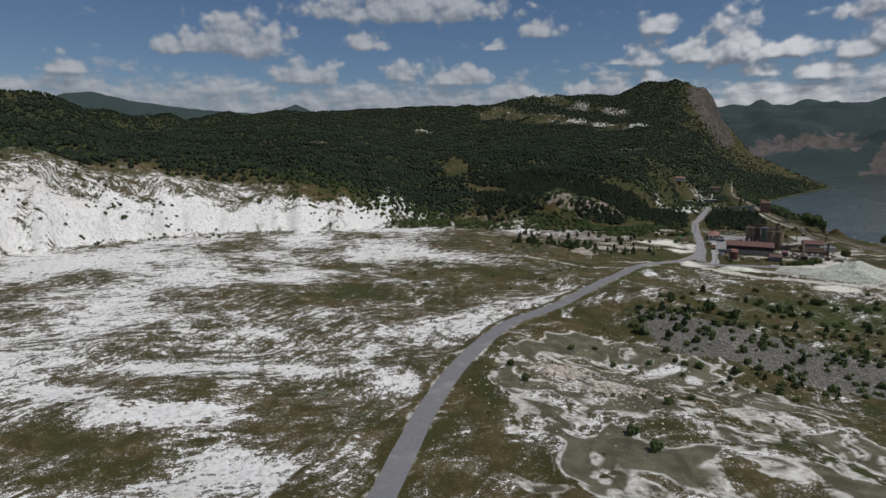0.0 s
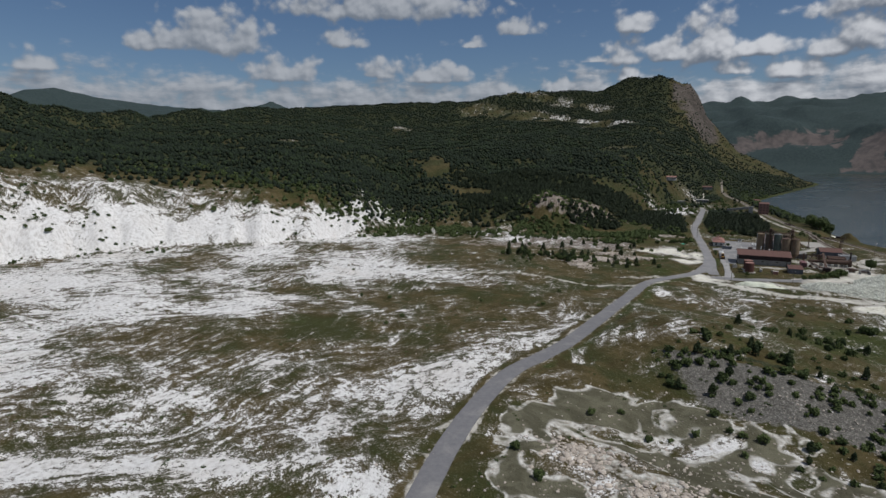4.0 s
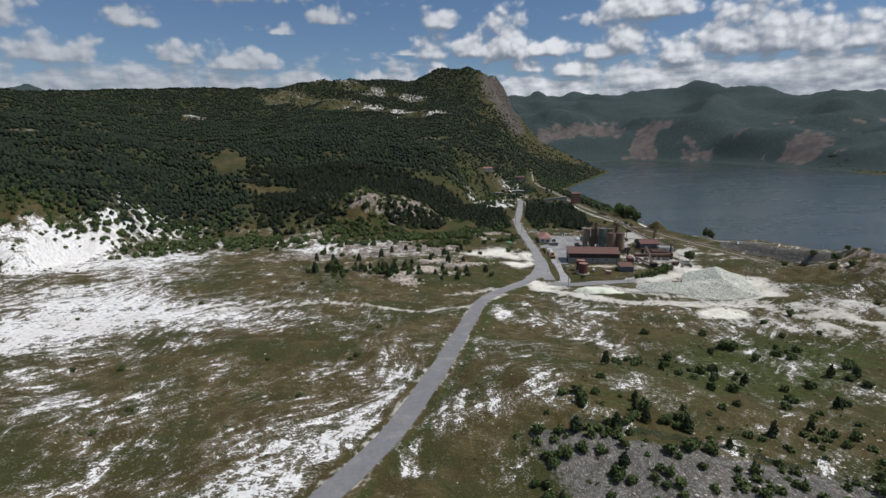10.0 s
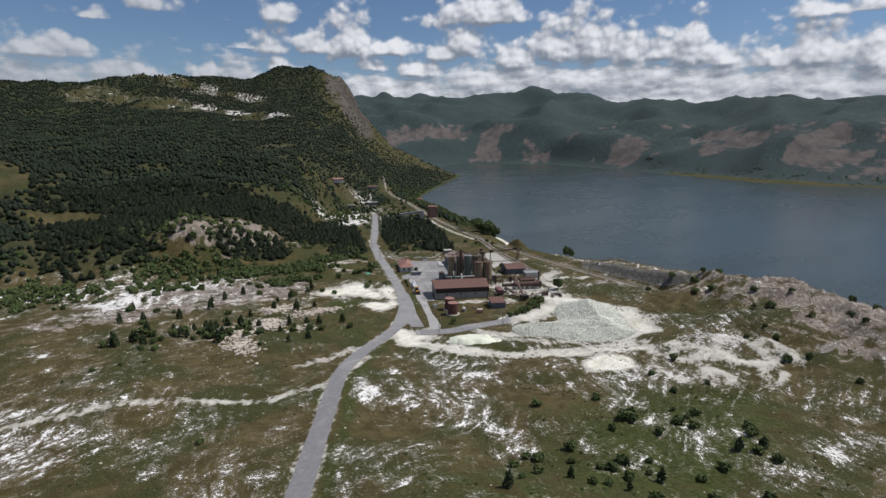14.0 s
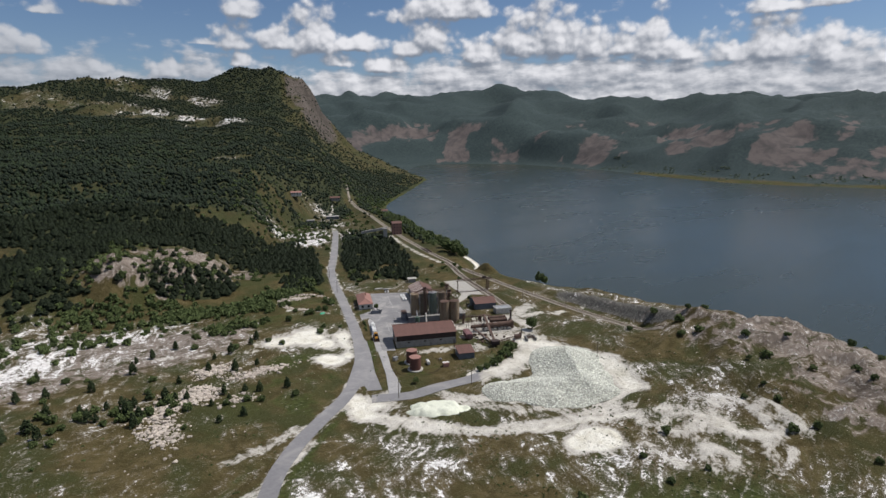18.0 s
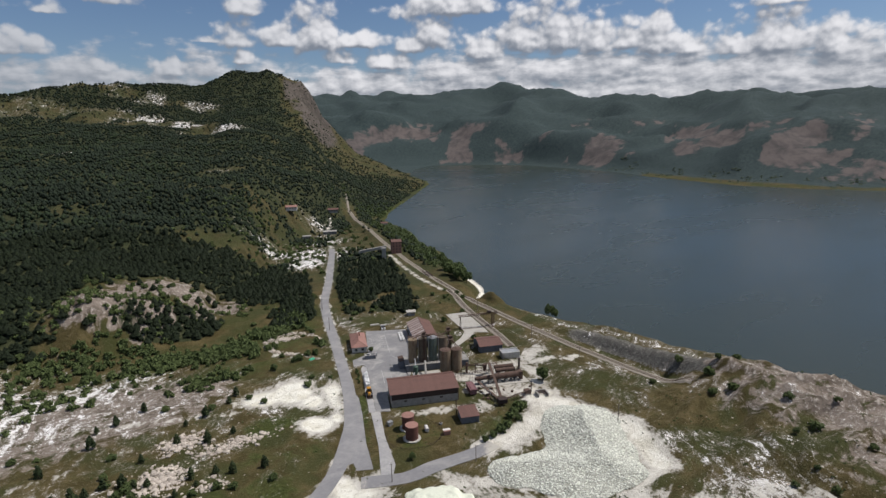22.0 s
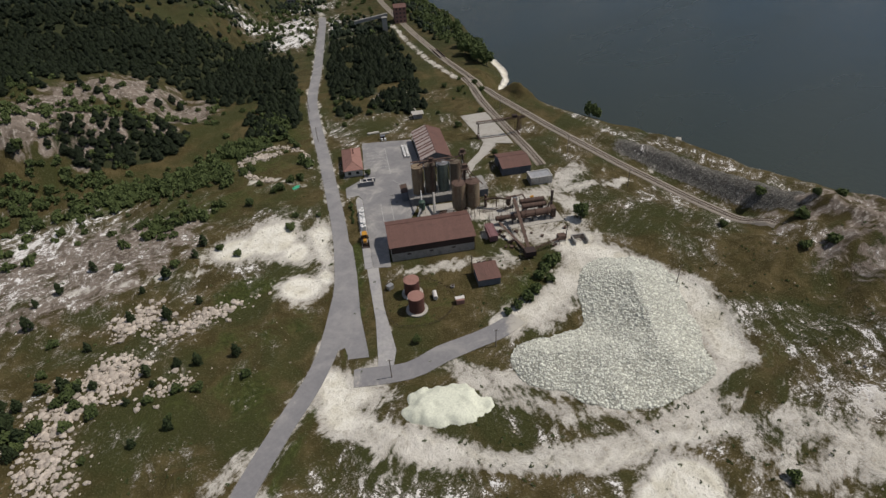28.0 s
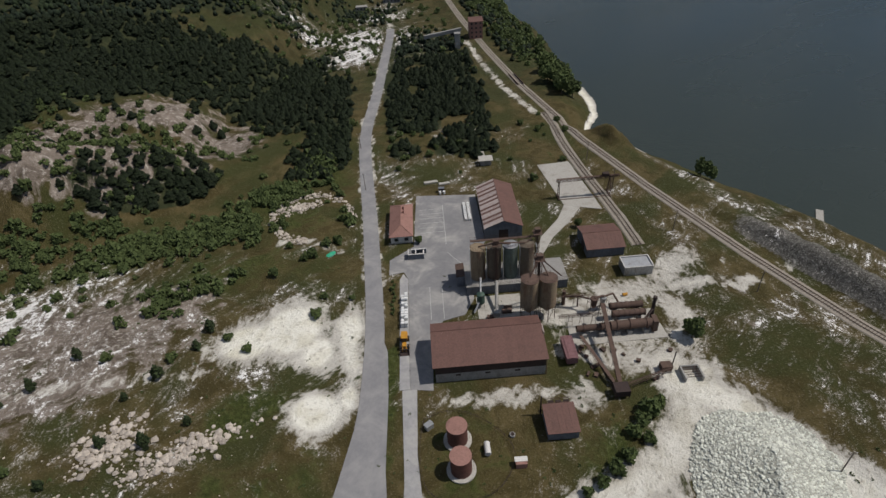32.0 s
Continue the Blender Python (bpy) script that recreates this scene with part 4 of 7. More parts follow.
# land beyond the lake; the ground takes its painted haze tint here
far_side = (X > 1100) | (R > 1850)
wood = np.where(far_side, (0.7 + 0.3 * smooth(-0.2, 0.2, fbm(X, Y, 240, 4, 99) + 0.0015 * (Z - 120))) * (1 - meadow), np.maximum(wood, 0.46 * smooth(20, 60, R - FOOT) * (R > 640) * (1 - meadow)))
bench_path = smooth(2.6, 1.0, seg_dist(X, Y, [(92, 217), (107, 208), (120, 200), (143, 182), (165, 168)]))
wood = np.maximum(wood, 0.75 * bench_path)
green = np.where(far_side, np.maximum(0.2, 0.8 * meadow), green)
chalk = chalk * (1 - 0.85 * bell(LX, LY, 45, 15, 42, 48))
tank_plot = smooth(1.15, 0.9, np.hypot((LX - 22) / 11.5, (LY + 1) / 12.5))
fines, green = fines * (1 - tank_plot), np.maximum(green, 0.45 * tank_plot)
chalk = np.where(far_side, 0.0, chalk * smooth(3.5, 6.5, road_d) * (1 - tank_plot))
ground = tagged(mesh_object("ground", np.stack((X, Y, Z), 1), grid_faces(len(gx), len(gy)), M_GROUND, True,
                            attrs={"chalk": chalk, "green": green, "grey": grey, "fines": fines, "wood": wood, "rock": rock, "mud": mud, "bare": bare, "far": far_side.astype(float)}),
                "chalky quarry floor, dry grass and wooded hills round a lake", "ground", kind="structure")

# lake
wx, wy = np.linspace(300, 3900, 40), np.linspace(-500, 2000, 30)
A, B = (a.ravel() for a in np.meshgrid(wx, wy))
tagged(mesh_object("water", np.stack((A, B, A * 0 + LAKE), 1), grid_faces(40, 30), M_WATER, True), "calm grey-blue reservoir under a cloudy sky", "lake", kind="structure")


def strip(name, line, z, half, mat, lift=0.05, label="", category="road", wobble=0.0, seed=3):
    """A paved strip along a line, with thickness at its edges."""
    t = np.gradient(line, axis=0)
    t /= np.hypot(t[:, :1], t[:, 1:])
    nrm = np.stack((t[:, 1], -t[:, 0]), 1)
    half = np.broadcast_to(np.asarray(half, float), (len(line),))
    e = wobble * grad_noise(np.arange(len(line)) * 0.31, np.zeros(len(line)), seed)
    f = wobble * grad_noise(np.arange(len(line)) * 0.31, np.ones(len(line)) * 7.5, seed)
    cols = []
    for side, down in ((-1, 0.5), (-1, 0), (-0.5, 0), (0, 0), (0.5, 0), (1, 0), (1, 0.5)):
        off = half * side + (e if side < 0 else f) * abs(side)
        cols.append(np.stack((line[:, 0] + nrm[:, 0] * off, line[:, 1] + nrm[:, 1] * off, z + lift - down), 1))
    v = np.stack(cols, 1).reshape(-1, 3)
    return tagged(mesh_object(name, v, grid_faces(7, len(line)), mat), label, category, kind="structure")


flare = 2.85 + 0.3 * np.exp(-((ROAD_LINE[:, 0] - 196) / 12) ** 2 - ((ROAD_LINE[:, 1] - 406) / 22) ** 2)
strip("road", ROAD_LINE, ROAD_Z, flare, M_ROAD, 0.06, "cracked grey asphalt road with dusty edges", wobble=0.18)

# ---- building blocks ----
TURN_WORKS = math.degrees(math.atan2(AX[1], AX[0]))


def add_box(bm, x0, x1, y0, y1, z0, z1):
    v = [bm.verts.new((x, y, z)) for z in (z0, z1) for x, y in ((x0, y0), (x1, y0), (x1, y1), (x0, y1))]
    for f in ((3, 2, 1, 0), (4, 5, 6, 7), (0, 1, 5, 4), (1, 2, 6, 5), (2, 3, 7, 6), (3, 0, 4, 7)):
        bm.faces.new([v[i] for i in f])


def add_tube(bm, a, b, r0, r1=None, n=12, caps=True):
    """A tube, cone or rod from a to b."""
    a, b, r1 = Vector(a), Vector(b), r0 if r1 is None else r1
    d = (b - a).normalized()
    s = d.orthogonal().normalized()
    t = d.cross(s)
    ring = [[bm.verts.new(p + (s * math.cos(q) + t * math.sin(q)) * r) for q in (2 * math.pi * i / n for i in range(n))] for p, r in ((a, r0), (b, max(r1, 0.001)))]
    for i in range(n):
        f = bm.faces.new((ring[0][i], ring[0][(i + 1) % n], ring[1][(i + 1) % n], ring[1][i]))
        f.smooth = n > 6
        for k in (0, 1):
            bm.edges.get((ring[k][i], ring[k][(i + 1) % n])).smooth = False
    if caps:
        bm.faces.new(ring[0][::-1]), bm.faces.new(ring[1])


def add_beam(bm, a, b, w):
    add_tube(bm, a, b, w * 0.7, None, 4)


def add_sheet(bm, pts, thick):
    """A flat slab over four points, as thick as given downwards."""
    top = [bm.verts.new(p) for p in pts]
    low = [bm.verts.new((p[0], p[1], p[2] - thick)) for p in pts]
    n = len(pts)
    bm.faces.new(top), bm.faces.new(low[::-1])
    for i in range(n):
        bm.faces.new((low[i], low[(i + 1) % n], top[(i + 1) % n], top[i]))


def add_truss(bm, a, b, w, h, bays, rod=0.07):
    """A lattice beam with four chords from a to b."""
    a, b = Vector(a), Vector(b)
    d = (b - a).normalized()
    s = d.cross(Vector((0, 0, 1)))
    s = (s if s.length > 0.1 else Vector((1, 0, 0))).normalized() * w / 2
    u = s.cross(d).normalized() * h / 2
    cs = [s + u, s - u, -s - u, -s + u]
    for c in cs:
        add_beam(bm, a + c, b + c, rod)
    for k in range(bays):
        p, q = a.lerp(b, k / bays), a.lerp(b, (k + 1) / bays)
        for i in range(4):
            add_beam(bm, p + cs[i], q + cs[(i + 1) % 4], rod * 0.6)
            add_beam(bm, p + cs[i], p + cs[(i + 1) % 4], rod * 0.6)


def build(fn, *args, **kw):
    bm = bmesh.new()
    fn(bm, *args, **kw)
    return bm


def part(name, bm, mat, parent, label=""):
    me = bpy.data.meshes.new(name)
    bmesh.ops.recalc_face_normals(bm, faces=bm.faces)
    bm.to_mesh(me)
    bm.free()
    me.materials.append(mat)
    ob = new(name, me)
    ob.parent = parent
    if label:
        ob["label"] = label
    return ob


def box_part(name, mat, parent, *dims, label=""):
    return part(name, build(add_box, *dims), mat, parent, label)


def share(ob, parent, x=0, y=0, z=0, rz=0):
    """The same piece again elsewhere on its thing."""
    c = new(ob.name.split(".")[0], ob.data)
    c.parent = parent
    c.matrix_basis = pose(x, y, z, 0, 0, rz)
    if "label" in ob:
        c["label"] = ob["label"]
    return c


def thing(name, lx, ly, label, category, rz=0.0, group="", z=None):
    """An empty at the base of a thing of the works, in the works' axes."""
    x, y = to_plan(lx, ly)
    ob = new(name)
    ob.matrix_world = pose(x, y, float(ground_z(np.array([x]), np.array([y]))[0]) if z is None else z, 0, 0, TURN_WORKS + rz)
    return tagged(ob, label, category, group)


def world_thing(name, x, y, label, category, rz=0.0, group="", sink=0.0):
    ob = new(name)
    ob.matrix_world = pose(x, y, float(ground_z(np.array([x]), np.array([y]))[0]) - sink, 0, 0, rz)
    return tagged(ob, label, category, group)


M_ROOF = weathered("brown_roof_sheet", (0.148, 0.080, 0.065), (0.118, 0.066, 0.055), 4.0, 0.5, 0.75, 0.0, 0.2, 1.0, 0.05)
M_RUST = weathered("rusty_steel", (0.125, 0.082, 0.064), (0.075, 0.052, 0.043), 1.2, 0.25, 0.85, 0.15, 0.4, 0.4, 0.15)
M_SILO_TAN = weathered("rusting_tan_silo_steel", (0.27, 0.215, 0.145), (0.16, 0.09, 0.055), 2.2, 0.4, 0.8, 0.1, 0.3, 0.25, 0.1, 0.8)
M_SILO_DARK = weathered("dark_rusted_silo_steel", (0.15, 0.125, 0.095), (0.10, 0.065, 0.045), 2.0, 0.4, 0.8, 0.1, 0.3, 0.25, 0.1)
M_SILO_GREEN = weathered("grey_green_silo_paint", (0.15, 0.19, 0.165), (0.10, 0.115, 0.095), 2.5, 0.4, 0.7, 0.1, 0.3, 0.2, 0.1)
M_CONC = weathered("stained_concrete", (0.33, 0.32, 0.30), (0.22, 0.21, 0.195), 3.0, 0.4, 0.9, 0.0, 0.3, 0.6)
M_SLAB = weathered("pale_concrete_slab", (0.42, 0.40, 0.36), (0.30, 0.285, 0.25), 5.0, 0.6, 0.92, 0.0, 0.25)
M_PLASTER = weathered("white_plaster", (0.62, 0.60, 0.57), (0.42, 0.40, 0.37), 2.5, 0.3, 0.9, 0.0, 0.15, 0.4)
M_BLUEGREY = weathered("blue_grey_painted_block", (0.15, 0.165, 0.19), (0.10, 0.105, 0.115), 3.0, 0.5, 0.85, 0.0, 0.2, 0.4)
M_TILE = weathered("terracotta_tiles", (0.30, 0.165, 0.135), (0.22, 0.12, 0.10), 2.0, 0.3, 0.85, 0.0, 0.5, 1.0, 0.12)
M_PALE_SHEET = weathered("bleached_roof_sheet", (0.46, 0.40, 0.37), (0.30, 0.2, 0.17), 1.2, 0.3, 0.8, 0.0, 0.3)
M_DARK = weathered("dark_cladding", (0.05, 0.034, 0.03), (0.03, 0.024, 0.022), 2.0, 0.4)
M_BAG = weathered("white_woven_bags", (0.78, 0.78, 0.76), (0.6, 0.6, 0.58), 0.8, 0.2, 0.7)
M_YELLOW = weathered("yellow_paint", (0.55, 0.27, 0.03), (0.34, 0.16, 0.03), 0.8, 0.2, 0.5)
M_TYRE = weathered("rubber", (0.03, 0.03, 0.03), (0.05, 0.048, 0.045), 0.5, 0.1)
M_GLASS = material("dark_window_glass", 0.08, 0.0, 0.5)[0]
M_GLASS.node_tree.nodes["Principled BSDF"].inputs["Base Color"].default_value = (0.03, 0.035, 0.04, 1)
M_STEEL = weathered("galvanised_steel", (0.42, 0.43, 0.44), (0.30, 0.29, 0.28), 1.5, 0.3, 0.5, 0.5, 0.15, 0.4)
M_WAGON = weathered("faded_purple_brown_paint", (0.20, 0.105, 0.11), (0.13, 0.07, 0.065), 1.0, 0.25)
M_GREEN_TANK = weathered("green_tank_paint", (0.06, 0.11, 0.085), (0.05, 0.055, 0.045), 0.9, 0.2, 0.6)
M_TANK_RED = weathered("red_oxide_tank_paint", (0.125, 0.056, 0.045), (0.08, 0.042, 0.034), 1.6, 0.3, 0.75, 0.1, 0.2, 0.3)
M_WOOD = weathered("grey_weathered_timber", (0.17, 0.145, 0.12), (0.1, 0.085, 0.07), 0.9, 0.15)
M_LINE = weathered("worn_white_road_paint", (0.5, 0.5, 0.47), (0.3, 0.3, 0.29), 0.8, 0.2)
M_TARP = weathered("green_tarpaulin", (0.03, 0.35, 0.2), (0.02, 0.22, 0.13), 1.0, 0.2, 0.5)
M_BALLAST = weathered("brown_ballast", (0.30, 0.265, 0.22), (0.2, 0.175, 0.145), 1.5, 0.2)

# ---- paved yard, lanes and drives of the works ----
def paved(name, corners, mat, label, lift, category="yard", depth=0.4):
    """A paved sheet over corners in the works' axes, at one level."""
    bm = bmesh.new()
    add_sheet(bm, [(*to_plan(*c), lift) for c in corners], depth)
    me = bpy.data.meshes.new(name)
    bmesh.ops.recalc_face_normals(bm, faces=bm.faces)
    bm.to_mesh(me)
    bm.free()
    me.materials.append(mat)
    return tagged(new(name, me), label, category, kind="structure")


paved("pavement_yard", [(2.0, 69), (7.0, 70), (8.5, 66), (8.8, 20), (15, 19), (15.4, 34), (19, 45), (26, 47), (29.5, 54), (29.5, 70), (36.5, 84), (36, 116), (12, 118.5), (10.6, 84), (2.0, 77)],
      M_YARD, "dusty grey asphalt yard with faded parking lines", 0.03)
paved("pavement_drive", [(6.0, -27), (10.5, -26), (12, -20), (10.4, 0), (10.6, 19.9), (6.6, 19.9), (7.2, -7), (6.4, -22)], M_DRIVE, "dusty asphalt drive beside the road", 0.024)
paved("pavement_spur", [(5.9, 20), (8.7, 20), (8.4, 66), (6.8, 69), (5.6, 66)], M_DRIVE, "dusty asphalt strip along the verge", 0.036)
paved("pavement_junction", [from_plan(*c) for c in ((205, 428), (197.2, 413), (188.3, 398.8), (179.4, 387.5), (170.4, 376.6), (164.4, 369.4), (159.5, 363), (162.5, 360.5), (168, 366.5), (174, 372.5), (179, 370), (183, 367.5), (185.6, 373.5), (190, 384), (200, 403.3), (206.6, 417.5), (207.8, 424.3))], M_ROAD, "worn asphalt apron with white dust at the junction", 0.012)
paved("pavement_slab", [(65.2, 136), (69.6, 102.5), (83.1, 98.1), (79.2, 137)], M_SLAB, "pale concrete loading slab under the gantry", 0.04)
paved("pavement_path", [(69.5, 103), (75, 100.5), (69, 92), (61, 83), (54.5, 72), (52, 73), (57, 84), (65, 94)], M_SLAB, "narrow pale concrete path", 0.03)
paved("pavement_kiln", [(55, 30.5), (83, 31), (82, 43), (56, 42)], M_SLAB, "dusty concrete floor of the kiln plant", 0.035)
paved("pavement_silo", [(30, 44.5), (44, 44.5), (44, 54.5), (30, 54.5)], M_SLAB, "dusty concrete floor beside the silos", 0.042)
lane = road_curve([(175.5, 363.5), (189, 356), (200, 354.8), (211, 352.5), (220, 351), (227, 351.5)])
strip("pavement_lane", lane, np.full(len(lane), -0.02), 3.2, M_ROAD, 0.05, "grey asphalt lane curving to the stone pile", wobble=0.4)

lines = new("trim_parking_lines")
tagged(lines, "faded white parking bay lines on asphalt", "road marking", kind="structure")
for k in range(6):
    x, y = to_plan(13.0, 92 + 3.1 * k)
    ob = part("line", build(add_box, 0, 9.0, -0.09, 0.09, 0.034, 0.042), M_LINE, lines)
    ob.matrix_basis = pose(x, y, 0, 0, 0, TURN_WORKS)
for px, py, rz, ln in ((19.5, 46, 90, 15), (15.5, 46, 90, 15), (22.3, 84, 90, 26), (22.5, 79, -58, 17)):
    x, y = to_plan(px, py)
    ob = part("line", build(add_box, 0, ln, -0.09, 0.09, 0.034, 0.042), M_LINE, lines)
    ob.matrix_basis = pose(x, y, 0, 0, 0, TURN_WORKS + rz)

# ---- warehouse ----
shed = thing("warehouse", 15.3, 21.3, "long grey block warehouse with a brown sheet roof", "warehouse", z=0.0)
box_part("wall", M_CONC, shed, 0.6, 30.3, 0.3, 0.65, 0, 3.4, label="grey block front wall")
box_part("upper_wall", M_DARK, shed, 0.6, 30.3, 0.22, 0.6, 3.4, 6.02, label="dark brown cladding under the eaves")
box_part("wall", M_CONC, shed, 0.6, 30.3, 15.0, 15.4, 0, 6.7)
for x in (0.6, 29.95):
    bm = bmesh.new()
    v = [bm.verts.new((xx, yy, zz)) for xx in (x, x + 0.35) for yy, zz in ((0.65, 0), (15.0, 0), (15.0, 6.7), (11.5, 7.8), (0.65, 5.9))]
    bm.faces.new(v[:5]), bm.faces.new(v[5:][::-1])
    for i in range(5):
        bm.faces.new((v[i], v[5 + i], v[5 + (i + 1) % 5], v[(i + 1) % 5]))
    part("gable_wall", bm, M_CONC, shed)
front = back = None
for k in range(20):
    x = -0.1 + 1.555 * k
    if front is None:
        bm = bmesh.new()
        add_sheet(bm, [(0, 0, 6.15), (1.55, 0, 6.15), (1.55, 11.6, 8.1), (0, 11.6, 8.1)], 0.1)
        add_beam(bm, (0.02, 0, 6.16), (0.02, 11.6, 8.11), 0.025)
        front = part("roof_sheet", bm, M_ROOF, shed)
        bm = bmesh.new()
        add_sheet(bm, [(0, 11.6, 8.1), (1.55, 11.6, 8.1), (1.55, 16.2, 6.7), (0, 16.2, 6.7)], 0.1)
        back = part("roof_sheet", bm, M_ROOF, shed)
        front.matrix_basis = back.matrix_basis = pose(x, 0, 0)
    else:
        share(front, shed, x), share(back, shed, x)
part("ridge_cap", build(add_tube, (-0.1, 11.6, 8.15), (31.0, 11.6, 8.15), 0.16, None, 6), M_ROOF, shed)
box_part("gable_trim", M_PALE_SHEET, shed, 30.98, 31.25, 8.0, 11.6, 7.1, 7.9, label="pale flashing strip on the gable")
for x in (6, 14, 22):
    box_part("vent", M_DARK, shed, x, x + 1.4, 0.24, 0.32, 2.2, 2.8)
box_part("sliding_door", M_RUST, shed, 0.5, 0.62, 5, 9, 0, 3.8, label="rust-brown sliding door")
part("drainpipe", build(add_tube, (30.5, 0.2, 0), (30.5, 0.2, 6.0), 0.12, None, 6), M_RUST, shed)

# ---- silos ----
def silo(lx, ly, z0, z1, r, mat, label, legs=False, roof=None):
    s = thing("silo", lx, ly, label, "silo", group="storage silos", z=0.0)
    part("body", build(add_tube, (0, 0, z0), (0, 0, z1), r, None, 32), mat, s)
    part("roof", build(add_tube, (0, 0, z1 + 0.02), (0, 0, z1 + 0.42), r + 0.08, 0.5, 32), roof or mat, s, "rust-stained shallow conical roof")
    hoop = None
    for k in range(6):
        z = z0 + (z1 - z0) * (k + 0.5) / 6
        if hoop is None:
            hoop = part("hoop", build(add_tube, (0, 0, -0.07), (0, 0, 0.07), r + 0.05, None, 32), mat, s)
            hoop.matrix_basis = pose(0, 0, z)
        else:
            share(hoop, s, 0, 0, z)
    rail = bmesh.new()
    pts = [((r - 0.1) * math.cos(2 * math.pi * i / 16), (r - 0.1) * math.sin(2 * math.pi * i / 16)) for i in range(16)]
    for i, (x, y) in enumerate(pts):
        add_beam(rail, (x, y, z1), (x, y, z1 + 1.0), 0.035)
        for h in (0.5, 1.0):
            add_beam(rail, (x, y, z1 + h), (*pts[(i + 1) % 16], z1 + h), 0.03)
    part("guard_rail", rail, M_RUST, s)
    lad = bmesh.new()
    for o in (-0.25, 0.25):
        add_beam(lad, (o, -r - 0.12, z0), (o, -r - 0.12, z1 + 1), 0.03)
    for k in range(int((z1 - z0) / 0.45)):
        add_beam(lad, (-0.25, -r - 0.12, z0 + 0.45 * k), (0.25, -r - 0.12, z0 + 0.45 * k), 0.02)
    part("ladder", lad, M_RUST, s)
    if legs:
        part("cone", build(add_tube, (0, 0, z0), (0, 0, z0 - 2.6), r - 0.1, 0.5, 24), mat, s)
        leg = None
        for k in range(6):
            a = math.pi * (k + 0.5) / 3
            if leg is None:
                leg = part("leg", build(add_beam, (0, 0, 0), (0, 0, z0 + 0.6), 0.16), M_RUST, s)
                leg.matrix_basis = pose((r - 0.05) * math.cos(a), (r - 0.05) * math.sin(a), 0)
            else:
                share(leg, s, (r - 0.05) * math.cos(a), (r - 0.05) * math.sin(a))
        br = bmesh.new()
        for k in range(6):
            a, b = math.pi * (k + 0.5) / 3, math.pi * (k + 1.5) / 3
            add_beam(br, ((r - 0.05) * math.cos(a), (r - 0.05) * math.sin(a), 0.3), ((r - 0.05) * math.cos(b), (r - 0.05) * math.sin(b), z0 - 0.3), 0.06)
        part("brace", br, M_RUST, s)
    return s


silo(31.5, 60.3, 3.5, 15.4, 2.35, M_SILO_TAN, "tan storage silo streaked with rust on a concrete base")
silo(36.6, 60.3, 3.5, 15.4, 2.35, M_SILO_DARK, "dark rusted steel silo on a concrete base")
silo(41.8, 60.3, 3.5, 15.6, 2.35, M_SILO_GREEN, "faded grey-green steel silo on a concrete base", roof=M_STEEL)
silo(46.9, 60.3, 3.5, 15.4, 2.35, M_SILO_DARK, "dark steel silo at the end of the row")
silo(44.9, 43.6, 5.0, 15.2, 2.6, M_SILO_TAN, "rust-topped tan silo standing on steel legs", True, M_RUST)
silo(50.3, 43.6, 5.0, 15.2, 2.6, M_SILO_TAN, "rust-topped tan silo on steel legs beside its twin", True, M_RUST)

base = thing("silo_plinth", 27.3, 55.6, "blue-grey concrete plinth carrying the row of silos", "plinth", z=0.0)
box_part("wall", M_BLUEGREY, base, 0, 32.2, 0, 0.4, 0, 3.2)
box_part("wall", M_BLUEGREY, base, 0, 0.4, 0.4, 10.6, 0, 3.2)
box_part("wall", M_BLUEGREY, base, 31.8, 32.2, 0.4, 10.6, 0, 3.2)
box_part("wall", M_BLUEGREY, base, 0, 32.2, 10.6, 11.0, 0, 3.2)
box_part("deck", M_CONC, base, -0.15, 32.35, -0.15, 11.15, 3.2, 3.49, label="rust-stained deck slab")
rail = bmesh.new()
for k in range(22):
    add_beam(rail, (k * 1.53, 0, 3.49), (k * 1.53, 0, 4.5), 0.04)
for h in (4.0, 4.5):
    add_beam(rail, (0, 0, h), (32.2, 0, h), 0.04)
part("guard_rail", rail, M_RUST, base)
annex = thing("lean_to", 24.6, 60.2, "dark lean-to against the silo plinth", "shed", z=0.0)
box_part("wall", M_BLUEGREY, annex, 0, 2.55, 0, 6.4, 0, 4.1)
part("roof", build(add_sheet, [(-0.2, -0.2, 4.2), (2.6, -0.2, 4.6), (2.6, 6.6, 4.6), (-0.2, 6.6, 4.2)], 0.12), M_RUST, annex)
for k in range(5):
    x = 34.1 + 5.15 * k - 5.15
    p = thing("downpipe", x, 57.75, "thin white pipe standing between silos", "pipe", group="silo pipes", z=3.49)
    part("pipe", build(add_tube, (0, 0, 0), (0, 0, 12.2), 0.11, None, 8), M_STEEL, p)
    part("elbow", build(add_tube, (0, 0, 12.2), (0, 1.6, 12.6), 0.11, None, 8), M_STEEL, p)


